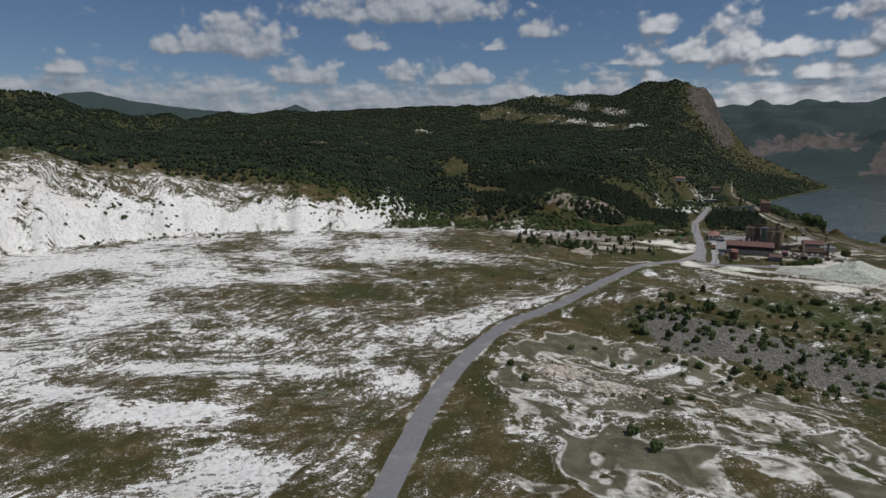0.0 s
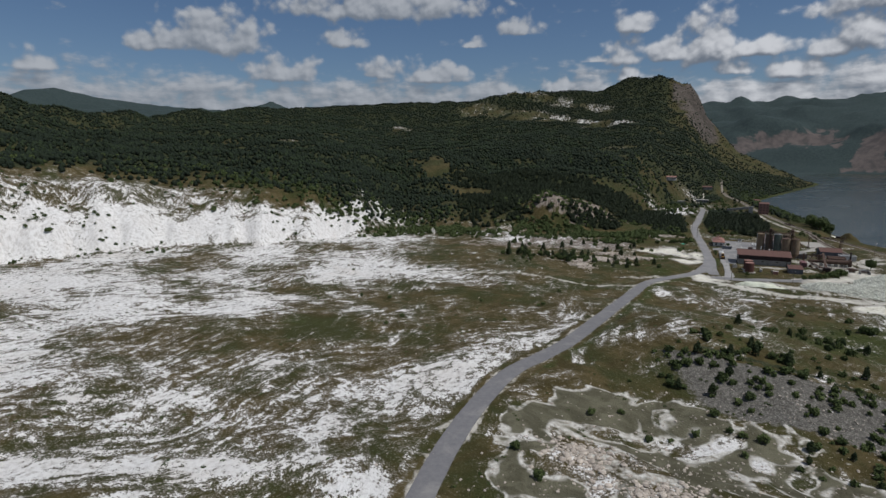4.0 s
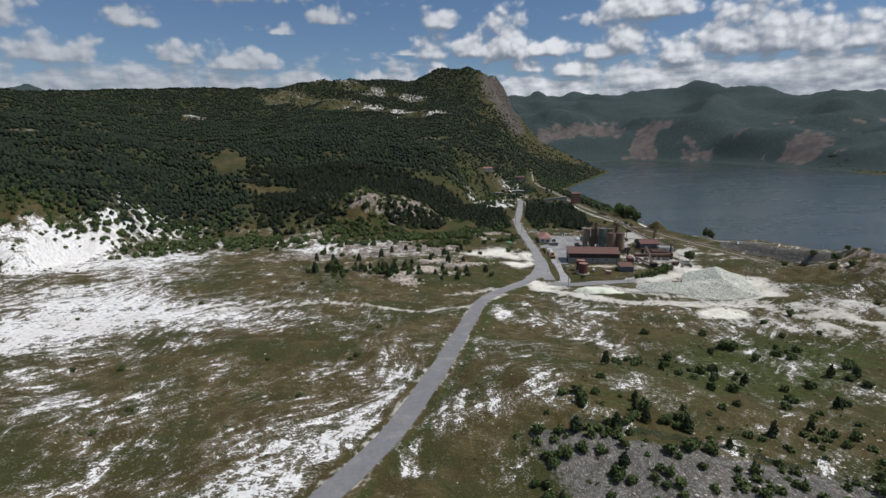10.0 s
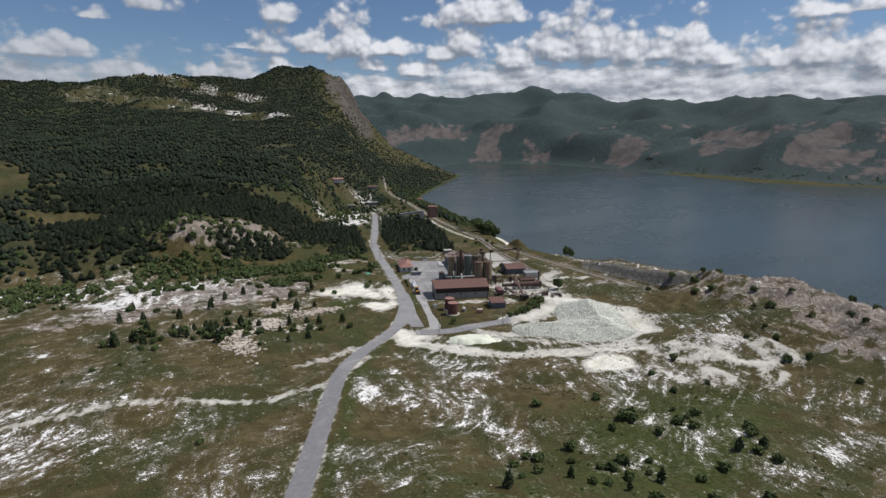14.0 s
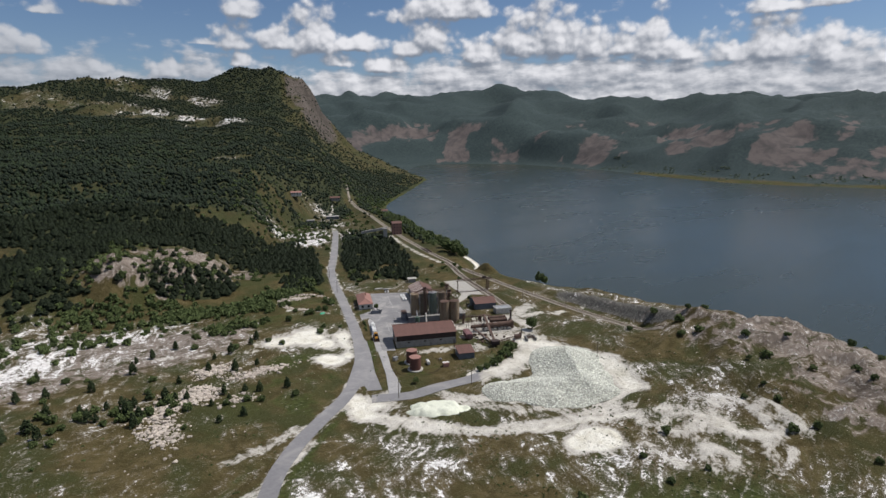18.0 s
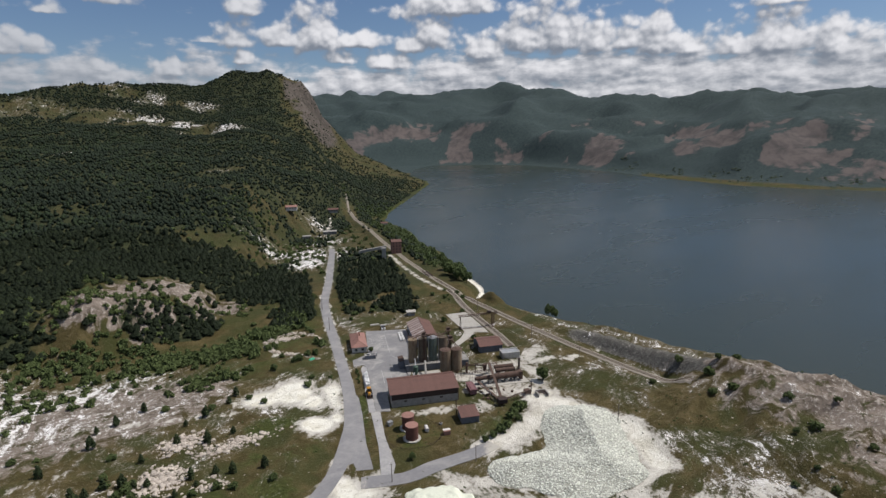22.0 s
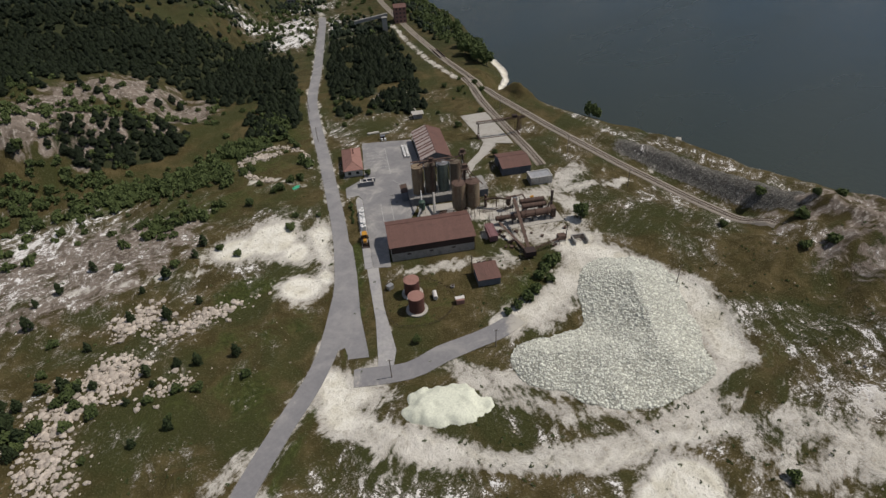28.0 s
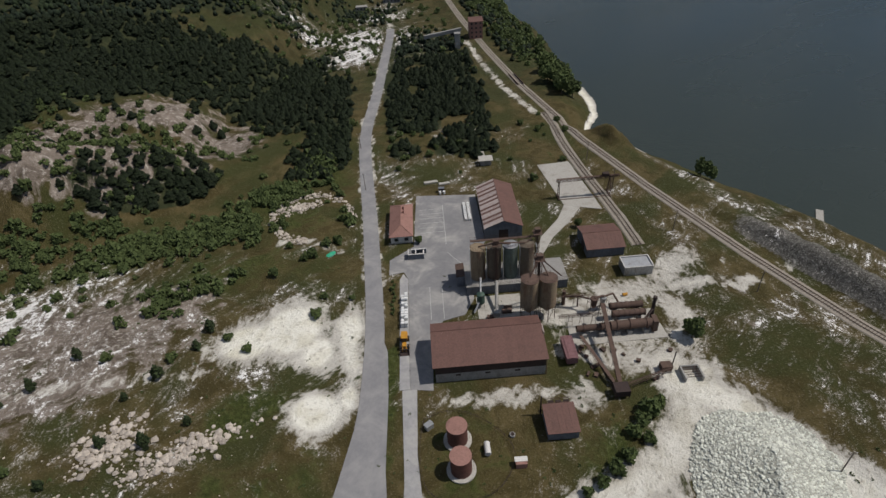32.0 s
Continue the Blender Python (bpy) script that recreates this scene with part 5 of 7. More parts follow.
def tower(lx, ly, z0, z1, w, label, arms=()):
    t = thing("elevator_tower", lx, ly, label, "elevator", z=0.0)
    part("mast", build(add_truss, (0, 0, z0), (0, 0, z1), w, w, max(3, int((z1 - z0) / w / 1.2)), 0.09), M_RUST, t)
    part("casing", build(add_box, -w * 0.22, w * 0.22, -w * 0.22, w * 0.22, z0, z1 + 0.4), M_RUST, t)
    box_part("head", M_RUST, t, -w * 0.6, w * 0.6, -w * 0.5, w * 0.5, z1 + 0.4, z1 + 1.6)
    box_part("platform", M_RUST, t, -w, w, -w, w, z1 - 0.1, z1)
    r = bmesh.new()
    for x, y in ((-w, -w), (w, -w), (w, w), (-w, w)):
        add_beam(r, (x, y, z1), (x, y, z1 + 1.1), 0.04)
    for h in (0.55, 1.1):
        for (x, y), (u, v) in (((-w, -w), (w, -w)), ((w, -w), (w, w)), ((w, w), (-w, w)), ((-w, w), (-w, -w))):
            add_beam(r, (x, y, z1 + h), (u, v, z1 + h), 0.035)
    part("guard_rail", r, M_RUST, t)
    for x, y, z in arms:
        part("chute", build(add_tube, (0, 0, z1 + 0.6), (x, y, z), 0.22, None, 8), M_RUST, t)
    return t


tower(36.9, 57.4, 3.5, 18.2, 1.3, "rusty bucket elevator with slanting chutes above the silos", ((-5.2, 2.6, 15.8), (4.8, 2.6, 15.9), (-0.3, 3, 15.8), (9.8, 2.8, 15.8)))
tower(50.6, 62.5, 0, 17.6, 1.4, "rusty lattice elevator at the end of the silo row", ((-3.6, -2.2, 15.8),))
tower(48.4, 48.2, 0, 18.6, 1.5, "rusty lattice elevator behind the twin silos", ((-3.4, -4.4, 15.6), (1.9, -4.4, 15.6), (8, 4, 8)))
walkw = thing("silo_walkway", 29.5, 62.9, "rusty steel catwalk along the silo tops", "catwalk", z=0.0)
box_part("deck", M_RUST, walkw, 0, 21, -0.5, 0.5, 15.95, 16.05)
r = bmesh.new()
for k in range(15):
    add_beam(r, (1.5 * k, -0.5, 16.05), (1.5 * k, -0.5, 17.1), 0.04)
    add_beam(r, (1.5 * k, 0.5, 15.4 - (11.9 if k % 5 == 0 else 0)), (1.5 * k, 0.5, 17.1), 0.04)
add_beam(r, (0, -0.5, 17.1), (21, -0.5, 17.1), 0.04), add_beam(r, (0, 0.5, 17.1), (21, 0.5, 17.1), 0.04)
part("guard_rail", r, M_RUST, walkw)

# green mixer, pipes and low plant between warehouse and silos
mix = thing("dust_filter", 31.2, 50.0, "dark green upright filter drum on legs", "filter", z=0.0)
part("drum", build(add_tube, (0, 0, 2.0), (0, 0, 5.2), 1.25, None, 20), M_GREEN_TANK, mix)
part("hopper", build(add_tube, (0, 0, 2.0), (0, 0, 0.7), 1.2, 0.3, 16), M_GREEN_TANK, mix)
part("dome", build(add_tube, (0, 0, 5.2), (0, 0, 5.7), 1.25, 0.4, 20), M_GREEN_TANK, mix)
for x, y in ((-1, -1), (1, -1), (1, 1), (-1, 1)):
    part("leg", build(add_beam, (x, y, 0), (x * 0.85, y * 0.85, 2.6), 0.1), M_RUST, mix)
part("duct", build(add_tube, (0, 0.3, 5.6), (0.6, 5.4, 7.0), 0.3, None, 10), M_STEEL, mix)
part("duct", build(add_tube, (-0.3, -0.5, 3), (-2.4, -3.2, 0.6), 0.32, None, 10), M_STEEL, mix)
inc = thing("inclined_conveyor", 35.6, 46.0, "pale enclosed inclined conveyor leaning on the plinth", "conveyor", z=0.0)
part("casing", build(add_tube, (0, 0, 0.8), (1.2, 9.4, 5.2), 0.55, None, 8), M_CONC, inc)
part("leg", build(add_beam, (0.9, 6.5, 0), (0.9, 6.5, 3.7), 0.12), M_RUST, inc)
box_part("boot", M_CONC, inc, -0.8, 0.8, -1.2, 0.6, 0, 1.5)
for lx, ly, w, d, h, lab in ((39.4, 48.6, 2.6, 0.7, 0.6, "low steel trough on the dusty floor"), (38.8, 46.5, 3.0, 1.5, 1.0, "rusty hopper frame on the dusty floor"), (33.5, 44.6, 2.0, 1.2, 0.8, "small steel box by the warehouse wall")):
    b = thing("machine_box", lx, ly, lab, "machinery", z=0.03)
    box_part("casing", M_RUST, b, -w / 2, w / 2, -d / 2, d / 2, 0.15, h)
    for sx in (-1, 1):
        box_part("foot", M_RUST, b, sx * w * 0.4 - 0.1, sx * w * 0.4 + 0.1, -d / 2, d / 2, 0, 0.15)

# ---- kiln plant ----
kiln = thing("rotary_kiln", 57, 34.3, "long rusty rotary kiln on concrete piers", "kiln", z=0.0)
part("shell", build(add_tube, (0, 0, 2.9), (9.8, 0, 3.0), 0.95, None, 24), M_RUST, kiln)
part("shell", build(add_tube, (9.8, 0, 3.0), (21.8, 0, 3.2), 1.35, None, 24), M_RUST, kiln, "wider red-brown kiln drum")
for x, r_ in ((2, 1.15), (7, 1.15), (11.5, 1.6), (15.2, 1.6), (20, 1.6)):
    part("tyre", build(add_tube, (x, 0, 2.95 + x * 0.01), (x + 0.45, 0, 2.95 + x * 0.01), r_, None, 24), M_RUST, kiln)
    box_part("pier", M_CONC, kiln, x - 0.5, x + 0.9, -1.4, 1.4, 0, 1.5)
box_part("end_hood", M_RUST, kiln, 21.8, 23.2, -1.5, 1.5, 0.8, 4.6)
for y, z, lab in ((3.3, 4.4, "slim rusty drum of the drier"), (6.0, 4.9, "rusty ribbed drum of the drier")):
    d = thing("drying_drum", 68.2, 34.3 + y, lab, "drum", group="drying drums", z=0.0)
    part("shell", build(add_tube, (0, 0, z), (9.6, 0, z), 1.0, None, 20), M_RUST, d)
    for x in np.linspace(0.3, 9.2, 7):
        part("rib", build(add_tube, (x, 0, z), (x + 0.25, 0, z), 1.12, None, 20), M_RUST, d)
    for x in (1.5, 8.0):
        box_part("pier", M_CONC, d, x - 0.4, x + 0.4, -0.8, 0.8, 0, z - 0.9)
ch = thing("chimney", 80.2, 38.1, "dark steel chimney with a slanting duct", "chimney", z=0.0)
part("stack", build(add_tube, (0, 0, 0), (0, 0, 9.2), 0.55, 0.5, 16), M_DARK, ch)
part("collar", build(add_tube, (0, 0, 8.6), (0, 0, 9.3), 0.62, None, 16), M_DARK, ch)
part("duct", build(add_tube, (-2.6, -2.2, 3.4), (0, 0, 5.0), 0.4, None, 12), M_DARK, ch)
box_part("footing", M_CONC, ch, -0.9, 0.9, -0.9, 0.9, 0, 0.5)


def conveyor(a, b, w, label, props=3):
    """A trussed belt conveyor between two points in the works' axes."""
    c = thing("belt_conveyor", a[0], a[1], label, "conveyor", z=0.0)
    e = (b[0] - a[0], b[1] - a[1], b[2])
    part("frame", build(add_truss, (0, 0, a[2]), e, w, 0.7, 12, 0.07), M_RUST, c)
    part("belt", build(add_sheet, [(-w / 2, 0, a[2] + 0.4), (w / 2, 0, a[2] + 0.4), (e[0] + w / 2, e[1], e[2] + 0.4), (e[0] - w / 2, e[1], e[2] + 0.4)], 0.06), M_RUST, c)
    for k in range(1, props + 1):
        q = Vector((0, 0, a[2])).lerp(Vector(e), k / (props + 0.6))
        bm = bmesh.new()
        for s in (-0.8, 0.8):
            add_beam(bm, (q.x + s, q.y, 0), (q.x + s * 0.5, q.y, q.z - 0.3), 0.09)
        add_beam(bm, (q.x - 0.7, q.y, q.z * 0.4), (q.x + 0.7, q.y, q.z * 0.5), 0.06)
        part("trestle", bm, M_RUST, c)
    return c


conveyor((63.6, 14.5, 2.0), (65.4, 39, 7.4), 1.1, "rusty inclined belt conveyor over the kiln")
conveyor((62.4, 15.5, 1.5), (57.6, 31.5, 2.6), 0.9, "rusty low conveyor running to the kiln", 2)
conveyor((66, 14.5, 1.6), (78, 17.5, 2.6), 0.9, "rusty feed conveyor from the stone hopper", 2)
conveyor((50.5, 49, 3.0), (62.5, 45.5, 5.2), 0.9, "rusty conveyor between kiln and silos", 2)
conveyor((52.8, 38.5, 4.2), (65, 37.5, 5.0), 0.8, "pale dusty screw conveyor from the kiln", 3)
hop = thing("feed_hopper", 63.4, 12.8, "dark steel feed hopper with a dusty rim", "hopper", z=0.0)
box_part("bin", M_DARK, hop, -1.9, 1.9, -1.6, 1.6, 1.0, 3.0)
part("chute", build(add_tube, (0, 0, 1.0), (0, 0, 0.2), 1.4, 0.5, 4), M_DARK, hop)
for x, y in ((-1.8, -1.5), (1.8, -1.5), (1.8, 1.5), (-1.8, 1.5)):
    part("leg", build(add_beam, (x, y, 0), (x, y, 1.2), 0.12), M_RUST, hop)
heat = thing("heat_exchanger", 64.5, 43.5, "tangle of rusty pipework round a cyclone", "pipework", z=0.0)
part("cyclone", build(add_tube, (0, 0, 2.2), (0, 0, 5.6), 0.7, 1.2, 16), M_RUST, heat)
part("cyclone", build(add_tube, (3.0, 1.0, 1.4), (3.0, 1.0, 4.8), 0.6, 1.0, 16), M_STEEL, heat)
for a, b, r_ in (((0, 0, 5.6), (3, 1, 5.4), 0.35), ((3, 1, 5), (6.6, 3, 4.2), 0.3), ((-4, 3, 4.2), (0, 0, 5.0), 0.3), ((-9, 3.5, 4.0), (-4, 3, 4.2), 0.25), ((6.6, 3, 4.2), (8.2, -1.5, 2.0), 0.3), ((-4, 3, 0), (-4, 3, 4.4), 0.22), ((-8, 4.5, 0), (-8, 4.5, 5.4), 0.55)):
    part("pipe", build(add_tube, a, b, r_, None, 10), M_RUST, heat)
for x, y in ((-1.4, -1.4), (1.4, -1.4), (1.4, 1.6), (-1.4, 1.6), (4.4, 1.6), (4.4, -0.4)):
    part("post", build(add_beam, (x, y, 0), (x, y, 5.2), 0.1), M_RUST, heat)
r = bmesh.new()
for a, b in (((-1.4, -1.4, 3), (4.4, -0.4, 3)), ((-1.4, 1.6, 3), (4.4, 1.6, 3)), ((-1.4, -1.4, 5.2), (1.4, 1.6, 5.2)), ((-1.4, -1.4, 0.4), (1.4, -1.4, 3)), ((1.4, 1.6, 0.4), (-1.4, 1.6, 3))):
    add_beam(r, a, b, 0.09)
part("frame", r, M_RUST, heat)
orange = thing("orange_drum", 75.5, 49.5, "bright orange drum lying on pale dust", "drum", z=0.0)
part("shell", build(add_tube, (0, 0, 0.45), (1.5, 0.2, 0.45), 0.45, None, 16), M_YELLOW, orange)
part("rim", build(add_tube, (0.65, 0.09, 0.45), (0.85, 0.11, 0.45), 0.49, None, 16), M_YELLOW, orange)
rnd = random.Random(12)
for k in range(13):
    lx, ly = rnd.uniform(56, 82), rnd.uniform(16, 31)
    if 60 < lx < 67 and ly < 20:
        continue
    j = thing("scrap_machine", lx, ly, "small rusty machine part dumped on dusty ground", "scrap metal", rnd.uniform(0, 180), "scrap by the kiln")
    w_, d_, h_ = rnd.uniform(0.4, 1.0), rnd.uniform(0.3, 0.6), rnd.uniform(0.35, 0.9)
    box_part("casing", M_RUST, j, -w_, w_, -d_, d_, 0.1, h_)
    part("wheel", build(add_tube, (w_ * 0.4, -d_ - 0.15, h_ * 0.6), (w_ * 0.4, -d_, h_ * 0.6), h_ * 0.5, None, 12), M_RUST, j)
    box_part("skid", M_RUST, j, -w_ - 0.2, w_ + 0.2, -0.1, 0.1, 0, 0.1)
crush = thing("stone_hopper", 83.5, 17.0, "walled stone feed hopper at the end of the pale ramp", "hopper", z=0.0)
box_part("wall", M_CONC, crush, -2.5, 2.5, 1.8, 2.2, 0, 1.6)
box_part("wall", M_CONC, crush, -2.5, -2.1, -2.2, 1.8, 0, 1.6)
box_part("wall", M_CONC, crush, 2.1, 2.5, -2.2, 1.8, 0, 1.6)
for k in range(5):
    part("grate_bar", build(add_beam, (-2.1, -1.6 + 0.8 * k, 1.3), (2.1, -1.6 + 0.8 * k, 1.3), 0.12), M_RUST, crush)
cs = thing("crusher", 77.5, 19.5, "small rusty crusher with a tall pipe", "crusher", z=0.0)
box_part("casing", M_RUST, cs, -1.4, 1.4, -1.1, 1.1, 0.4, 2.2)
part("flywheel", build(add_tube, (1.4, 0, 1.3), (1.7, 0, 1.3), 0.9, None, 18), M_DARK, cs)
part("pipe", build(add_tube, (2.4, 1.2, 0), (2.7, 1.4, 5.2), 0.16, None, 8), M_DARK, cs)
box_part("footing", M_CONC, cs, -1.6, 1.6, -1.3, 1.3, 0, 0.4)

# ---- smaller buildings ----
def gabled(name, x0, x1, y0, y1, eave, ridge, wall, roof, label, category, along="y", z=0.0, over=0.4, sheets=8, doors=(), windows=(), pale=0):
    """A plain building with a ridged roof of separate sheets; ridge along one axis of the works."""
    b = thing(name, x0, y0, label, category, z=z)
    w, d = x1 - x0, y1 - y0
    t = 0.25
    box_part("wall", wall, b, 0, w, 0, t, 0, eave), box_part("wall", wall, b, 0, w, d - t, d, 0, eave)
    box_part("wall", wall, b, 0, t, t, d - t, 0, eave), box_part("wall", wall, b, w - t, w, t, d - t, 0, eave)
    mid, ln = (w / 2, d) if along == "y" else (d / 2, w)
    put = (lambda q, s, zz: (q, s, zz)) if along == "y" else (lambda q, s, zz: (s, q, zz))
    for s in (0, ln - t):
        bm = bmesh.new()
        v = [bm.verts.new(put(q, ss, zz)) for ss in (s, s + t) for q, zz in ((0, eave), (2 * mid, eave), (mid, ridge))]
        bm.faces.new(v[:3]), bm.faces.new(v[3:][::-1])
        for i in range(3):
            bm.faces.new((v[i], v[3 + i], v[3 + (i + 1) % 3], v[(i + 1) % 3]))
        part("gable", bm, wall, b)
    drop = over * (ridge - eave) / mid
    for side in (0, 1):
        first = None
        for k in range(sheets):
            a0, a1 = -over + (ln + 2 * over) * k / sheets, -over + (ln + 2 * over) * (k + 1) / sheets - 0.03
            q0 = -over if side == 0 else 2 * mid + over
            mat = M_PALE_SHEET if side == 0 and pale and (k * 7) % 5 < pale else roof
            bm = bmesh.new()
            add_sheet(bm, [put(q0, a0, eave - drop + 0.12), put(q0, a1, eave - drop + 0.12), put(mid, a1, ridge + 0.12), put(mid, a0, ridge + 0.12)], 0.1)
            part("roof_sheet", bm, mat, b, "bleached worn roof sheet" if mat is M_PALE_SHEET else "")
    part("ridge_cap", build(add_tube, put(mid, -over, ridge + 0.14), put(mid, ln + over, ridge + 0.14), 0.13, None, 6), roof, b)
    for x, y, dx, dy, h in doors:
        box_part("door", M_DARK, b, x - 0.02, x + dx, y - 0.04, y + dy, 0, h)
    for x, y, dx, dy, z0, z1 in windows:
        wnd = box_part("window", M_PLASTER, b, x - 0.08, x + dx + 0.08, y - 0.06, y + dy + 0.06, z0 - 0.08, z1 + 0.08)
        box_part("pane", M_GLASS, wnd, x, x + dx, y - 0.08, y + dy + 0.08, z0, z1)
    return b


gabled("storage_hall", 36.6, 50.0, 85.0, 114.0, 4.8, 7.6, M_BLUEGREY, M_ROOF, "storage hall with a dark red and bleached sheet roof", "hall", sheets=24, pale=3, doors=((5, 0, 3.4, 0.05, 3.6),))
gabled("workshop", 69.6, 82.2, 69.6, 83.0, 3.6, 5.4, M_BLUEGREY, M_ROOF, "dark-walled workshop with a red-brown roof", "workshop", along="x", sheets=10, doors=((-0.03, 4, 0.05, 3.5, 3.0),))

off = thing("office_building", 2.4, 86.6, "small white office with a terracotta hip roof", "office", z=0.0)
W_, D_ = 7.8, 20.6
box_part("wall", M_PLASTER, off, 0, W_, 0, 0.3, 0, 3.3), box_part("wall", M_PLASTER, off, 0, W_, D_ - 0.3, D_, 0, 3.3)
box_part("wall", M_PLASTER, off, 0, 0.3, 0.3, D_ - 0.3, 0, 3.3), box_part("wall", M_PLASTER, off, W_ - 0.3, W_, 0.3, D_ - 0.3, 0, 3.3)
box_part("plinth", M_CONC, off, -0.06, W_ + 0.06, -0.06, D_ + 0.06, 0, 0.5)
e0, e1, f0, f1 = -0.5, W_ + 0.5, -0.5, D_ + 0.5
h0, h1, ze, zr = (W_ / 2, 4.0), (W_ / 2, D_ - 4.0), 3.3, 5.6
for pts in ([(e0, f0, ze), (e1, f0, ze), (*h0, zr)], [(e1, f0, ze), (e1, f1, ze), (*h1, zr), (*h0, zr)], [(e1, f1, ze), (e0, f1, ze), (*h1, zr)], [(e0, f1, ze), (e0, f0, ze), (*h0, zr), (*h1, zr)]):
    part("roof_slope", build(add_sheet, pts, 0.14), M_TILE, off, "terracotta tiled slope")
for a, b in (((*h0, zr + 0.04), (*h1, zr + 0.04)), ((e0, f0, ze), (*h0, zr)), ((e1, f0, ze), (*h0, zr)), ((e0, f1, ze), (*h1, zr)), ((e1, f1, ze), (*h1, zr))):
    part("ridge_tile", build(add_tube, a, b, 0.13, None, 6), M_TILE, off)
for y in (12.0, 14.6):
    box_part("chimney", M_TILE, off, W_ / 2 + 0.6, W_ / 2 + 1.2, y, y + 0.6, 4.6, 6.4)
for x in (1.4, 5.0):
    wnd = box_part("window", M_WOOD, off, x - 0.08, x + 1.38, -0.08, 0.05, 1.1, 2.5)
    box_part("pane", M_GLASS, wnd, x, x + 1.3, -0.1, 0.03, 1.18, 2.42)
for y in (2, 5, 8, 13, 16):
    wnd = box_part("window", M_WOOD, off, W_ - 0.05, W_ + 0.08, y - 0.08, y + 1.38, 1.1, 2.5)
    box_part("pane", M_GLASS, wnd, W_ - 0.02, W_ + 0.1, y, y + 1.3, 1.18, 2.42)
box_part("door", M_WOOD, off, W_ - 0.05, W_ + 0.07, 10.4, 11.5, 0.5, 2.6)

gate = thing("weighbridge_house", 8.6, 76.4, "low grey roofless walls beside the yard entrance", "ruin", z=0.0)
for d in ((0, 5.6, 0, 0.3, 0, 2.2), (0, 0.3, 0.3, 3.2, 0, 2.2), (1.2, 6.4, 3.2, 3.5, 0, 1.9), (5.3, 5.6, 0.3, 3.2, 0, 1.6), (2.6, 2.9, 0.3, 3.2, 0, 2.2)):
    box_part("wall", M_BLUEGREY, gate, *d)
    box_part("coping", M_PLASTER, gate, d[0] - 0.05, d[1] + 0.05, d[2] - 0.05, d[3] + 0.05, d[5], d[5] + 0.14)

wb = thing("container_shed", 78.8, 58.6, "pale grey corrugated metal shed with a flat rimmed roof", "shed", z=0.0)
Ww, Dw = 9.3, 5.8
for d in ((0, Ww, 0, 0.15), (0, Ww, Dw - 0.15, Dw), (0, 0.15, 0.15, Dw - 0.15), (Ww - 0.15, Ww, 0.15, Dw - 0.15)):
    box_part("wall", M_STEEL, wb, *d, 0, 3.3)
box_part("roof", M_STEEL, wb, 0.15, Ww - 0.15, 0.15, Dw - 0.15, 2.9, 3.05)
for d in ((-0.1, Ww + 0.1, -0.12, 0.2), (-0.1, Ww + 0.1, Dw - 0.2, Dw + 0.12), (-0.12, 0.2, 0.2, Dw - 0.2), (Ww - 0.2, Ww + 0.12, 0.2, Dw - 0.2)):
    box_part("roof_rim", M_PLASTER, wb, *d, 3.3, 3.5)
rib = None
for k in range(15):
    if rib is None:
        rib = box_part("wall_rib", M_STEEL, wb, -0.09, 0.09, -0.1, 0.0, 0, 3.3)
        rib.matrix_basis = pose(0.35, 0, 0)
    else:
        share(rib, wb, 0.35 + 0.615 * k)

hut = thing("pump_house", 42.2, 1.2, "small blockwork pump house with a red-brown lean-to roof", "hut", z=0.0)
box_part("wall", M_BLUEGREY, hut, 0, 7.4, 0, 0.3, 0, 2.8), box_part("wall", M_BLUEGREY, hut, 0, 7.4, 7.0, 7.3, 0, 3.7)
box_part("wall", M_BLUEGREY, hut, 0, 0.3, 0.3, 7.0, 0, 2.9), box_part("wall", M_BLUEGREY, hut, 7.1, 7.4, 0.3, 7.0, 0, 2.9)
for k in range(5):
    x = -0.3 + 1.6 * k
    part("roof_sheet", build(add_sheet, [(x, -0.4, 3.0), (x + 1.57, -0.4, 3.0), (x + 1.57, 7.7, 4.0), (x, 7.7, 4.0)], 0.12), M_ROOF, hut)
part("flue", build(add_tube, (-0.5, 7.6, 0), (-0.5, 7.6, 7.2), 0.18, None, 10), M_DARK, hut)
fr = bmesh.new()
for x in (0.6, 2.6, 4.6, 6.8):
    add_beam(fr, (x, 9.2, 0), (x, 9.2, 3.8), 0.09)
    add_beam(fr, (x, 8.0, 0), (x, 8.0, 3.8), 0.09)
for y in (8.0, 9.2):
    add_beam(fr, (0.6, y, 3.8), (6.8, y, 3.8), 0.09)
part("pipe_rack", fr, M_RUST, hut)
for x in (1.5, 3.4, 5.4):
    part("cooler", build(add_tube, (x, 8.6, 3.3), (x + 1.3, 8.6, 3.3), 0.4, None, 12), M_DARK, hut)

wag = thing("cabin_wagon", 51.9, 23.6, "faded purple-brown works wagon on the dusty yard", "wagon", z=0.0)
box_part("body", M_WAGON, wag, 0, 3.0, 0, 8.2, 0.7, 2.9)
part("roof", build(add_sheet, [(-0.15, -0.15, 3.0), (3.15, -0.15, 3.0), (3.15, 8.35, 3.0), (-0.15, 8.35, 3.0)], 0.12), M_WAGON, wag)
part("roof_hump", build(add_sheet, [(0.6, -0.1, 3.15), (2.4, -0.1, 3.15), (2.4, 8.3, 3.15), (0.6, 8.3, 3.15)], 0.16), M_WAGON, wag)
box_part("frame", M_DARK, wag, 0.2, 2.8, 0.2, 8.0, 0.45, 0.7)
for x in (0.25, 2.75):
    for y in (1.4, 6.8):
        part("wheel", build(add_tube, (x - 0.12, y, 0.45), (x + 0.12, y, 0.45), 0.45, None, 16), M_TYRE, wag)


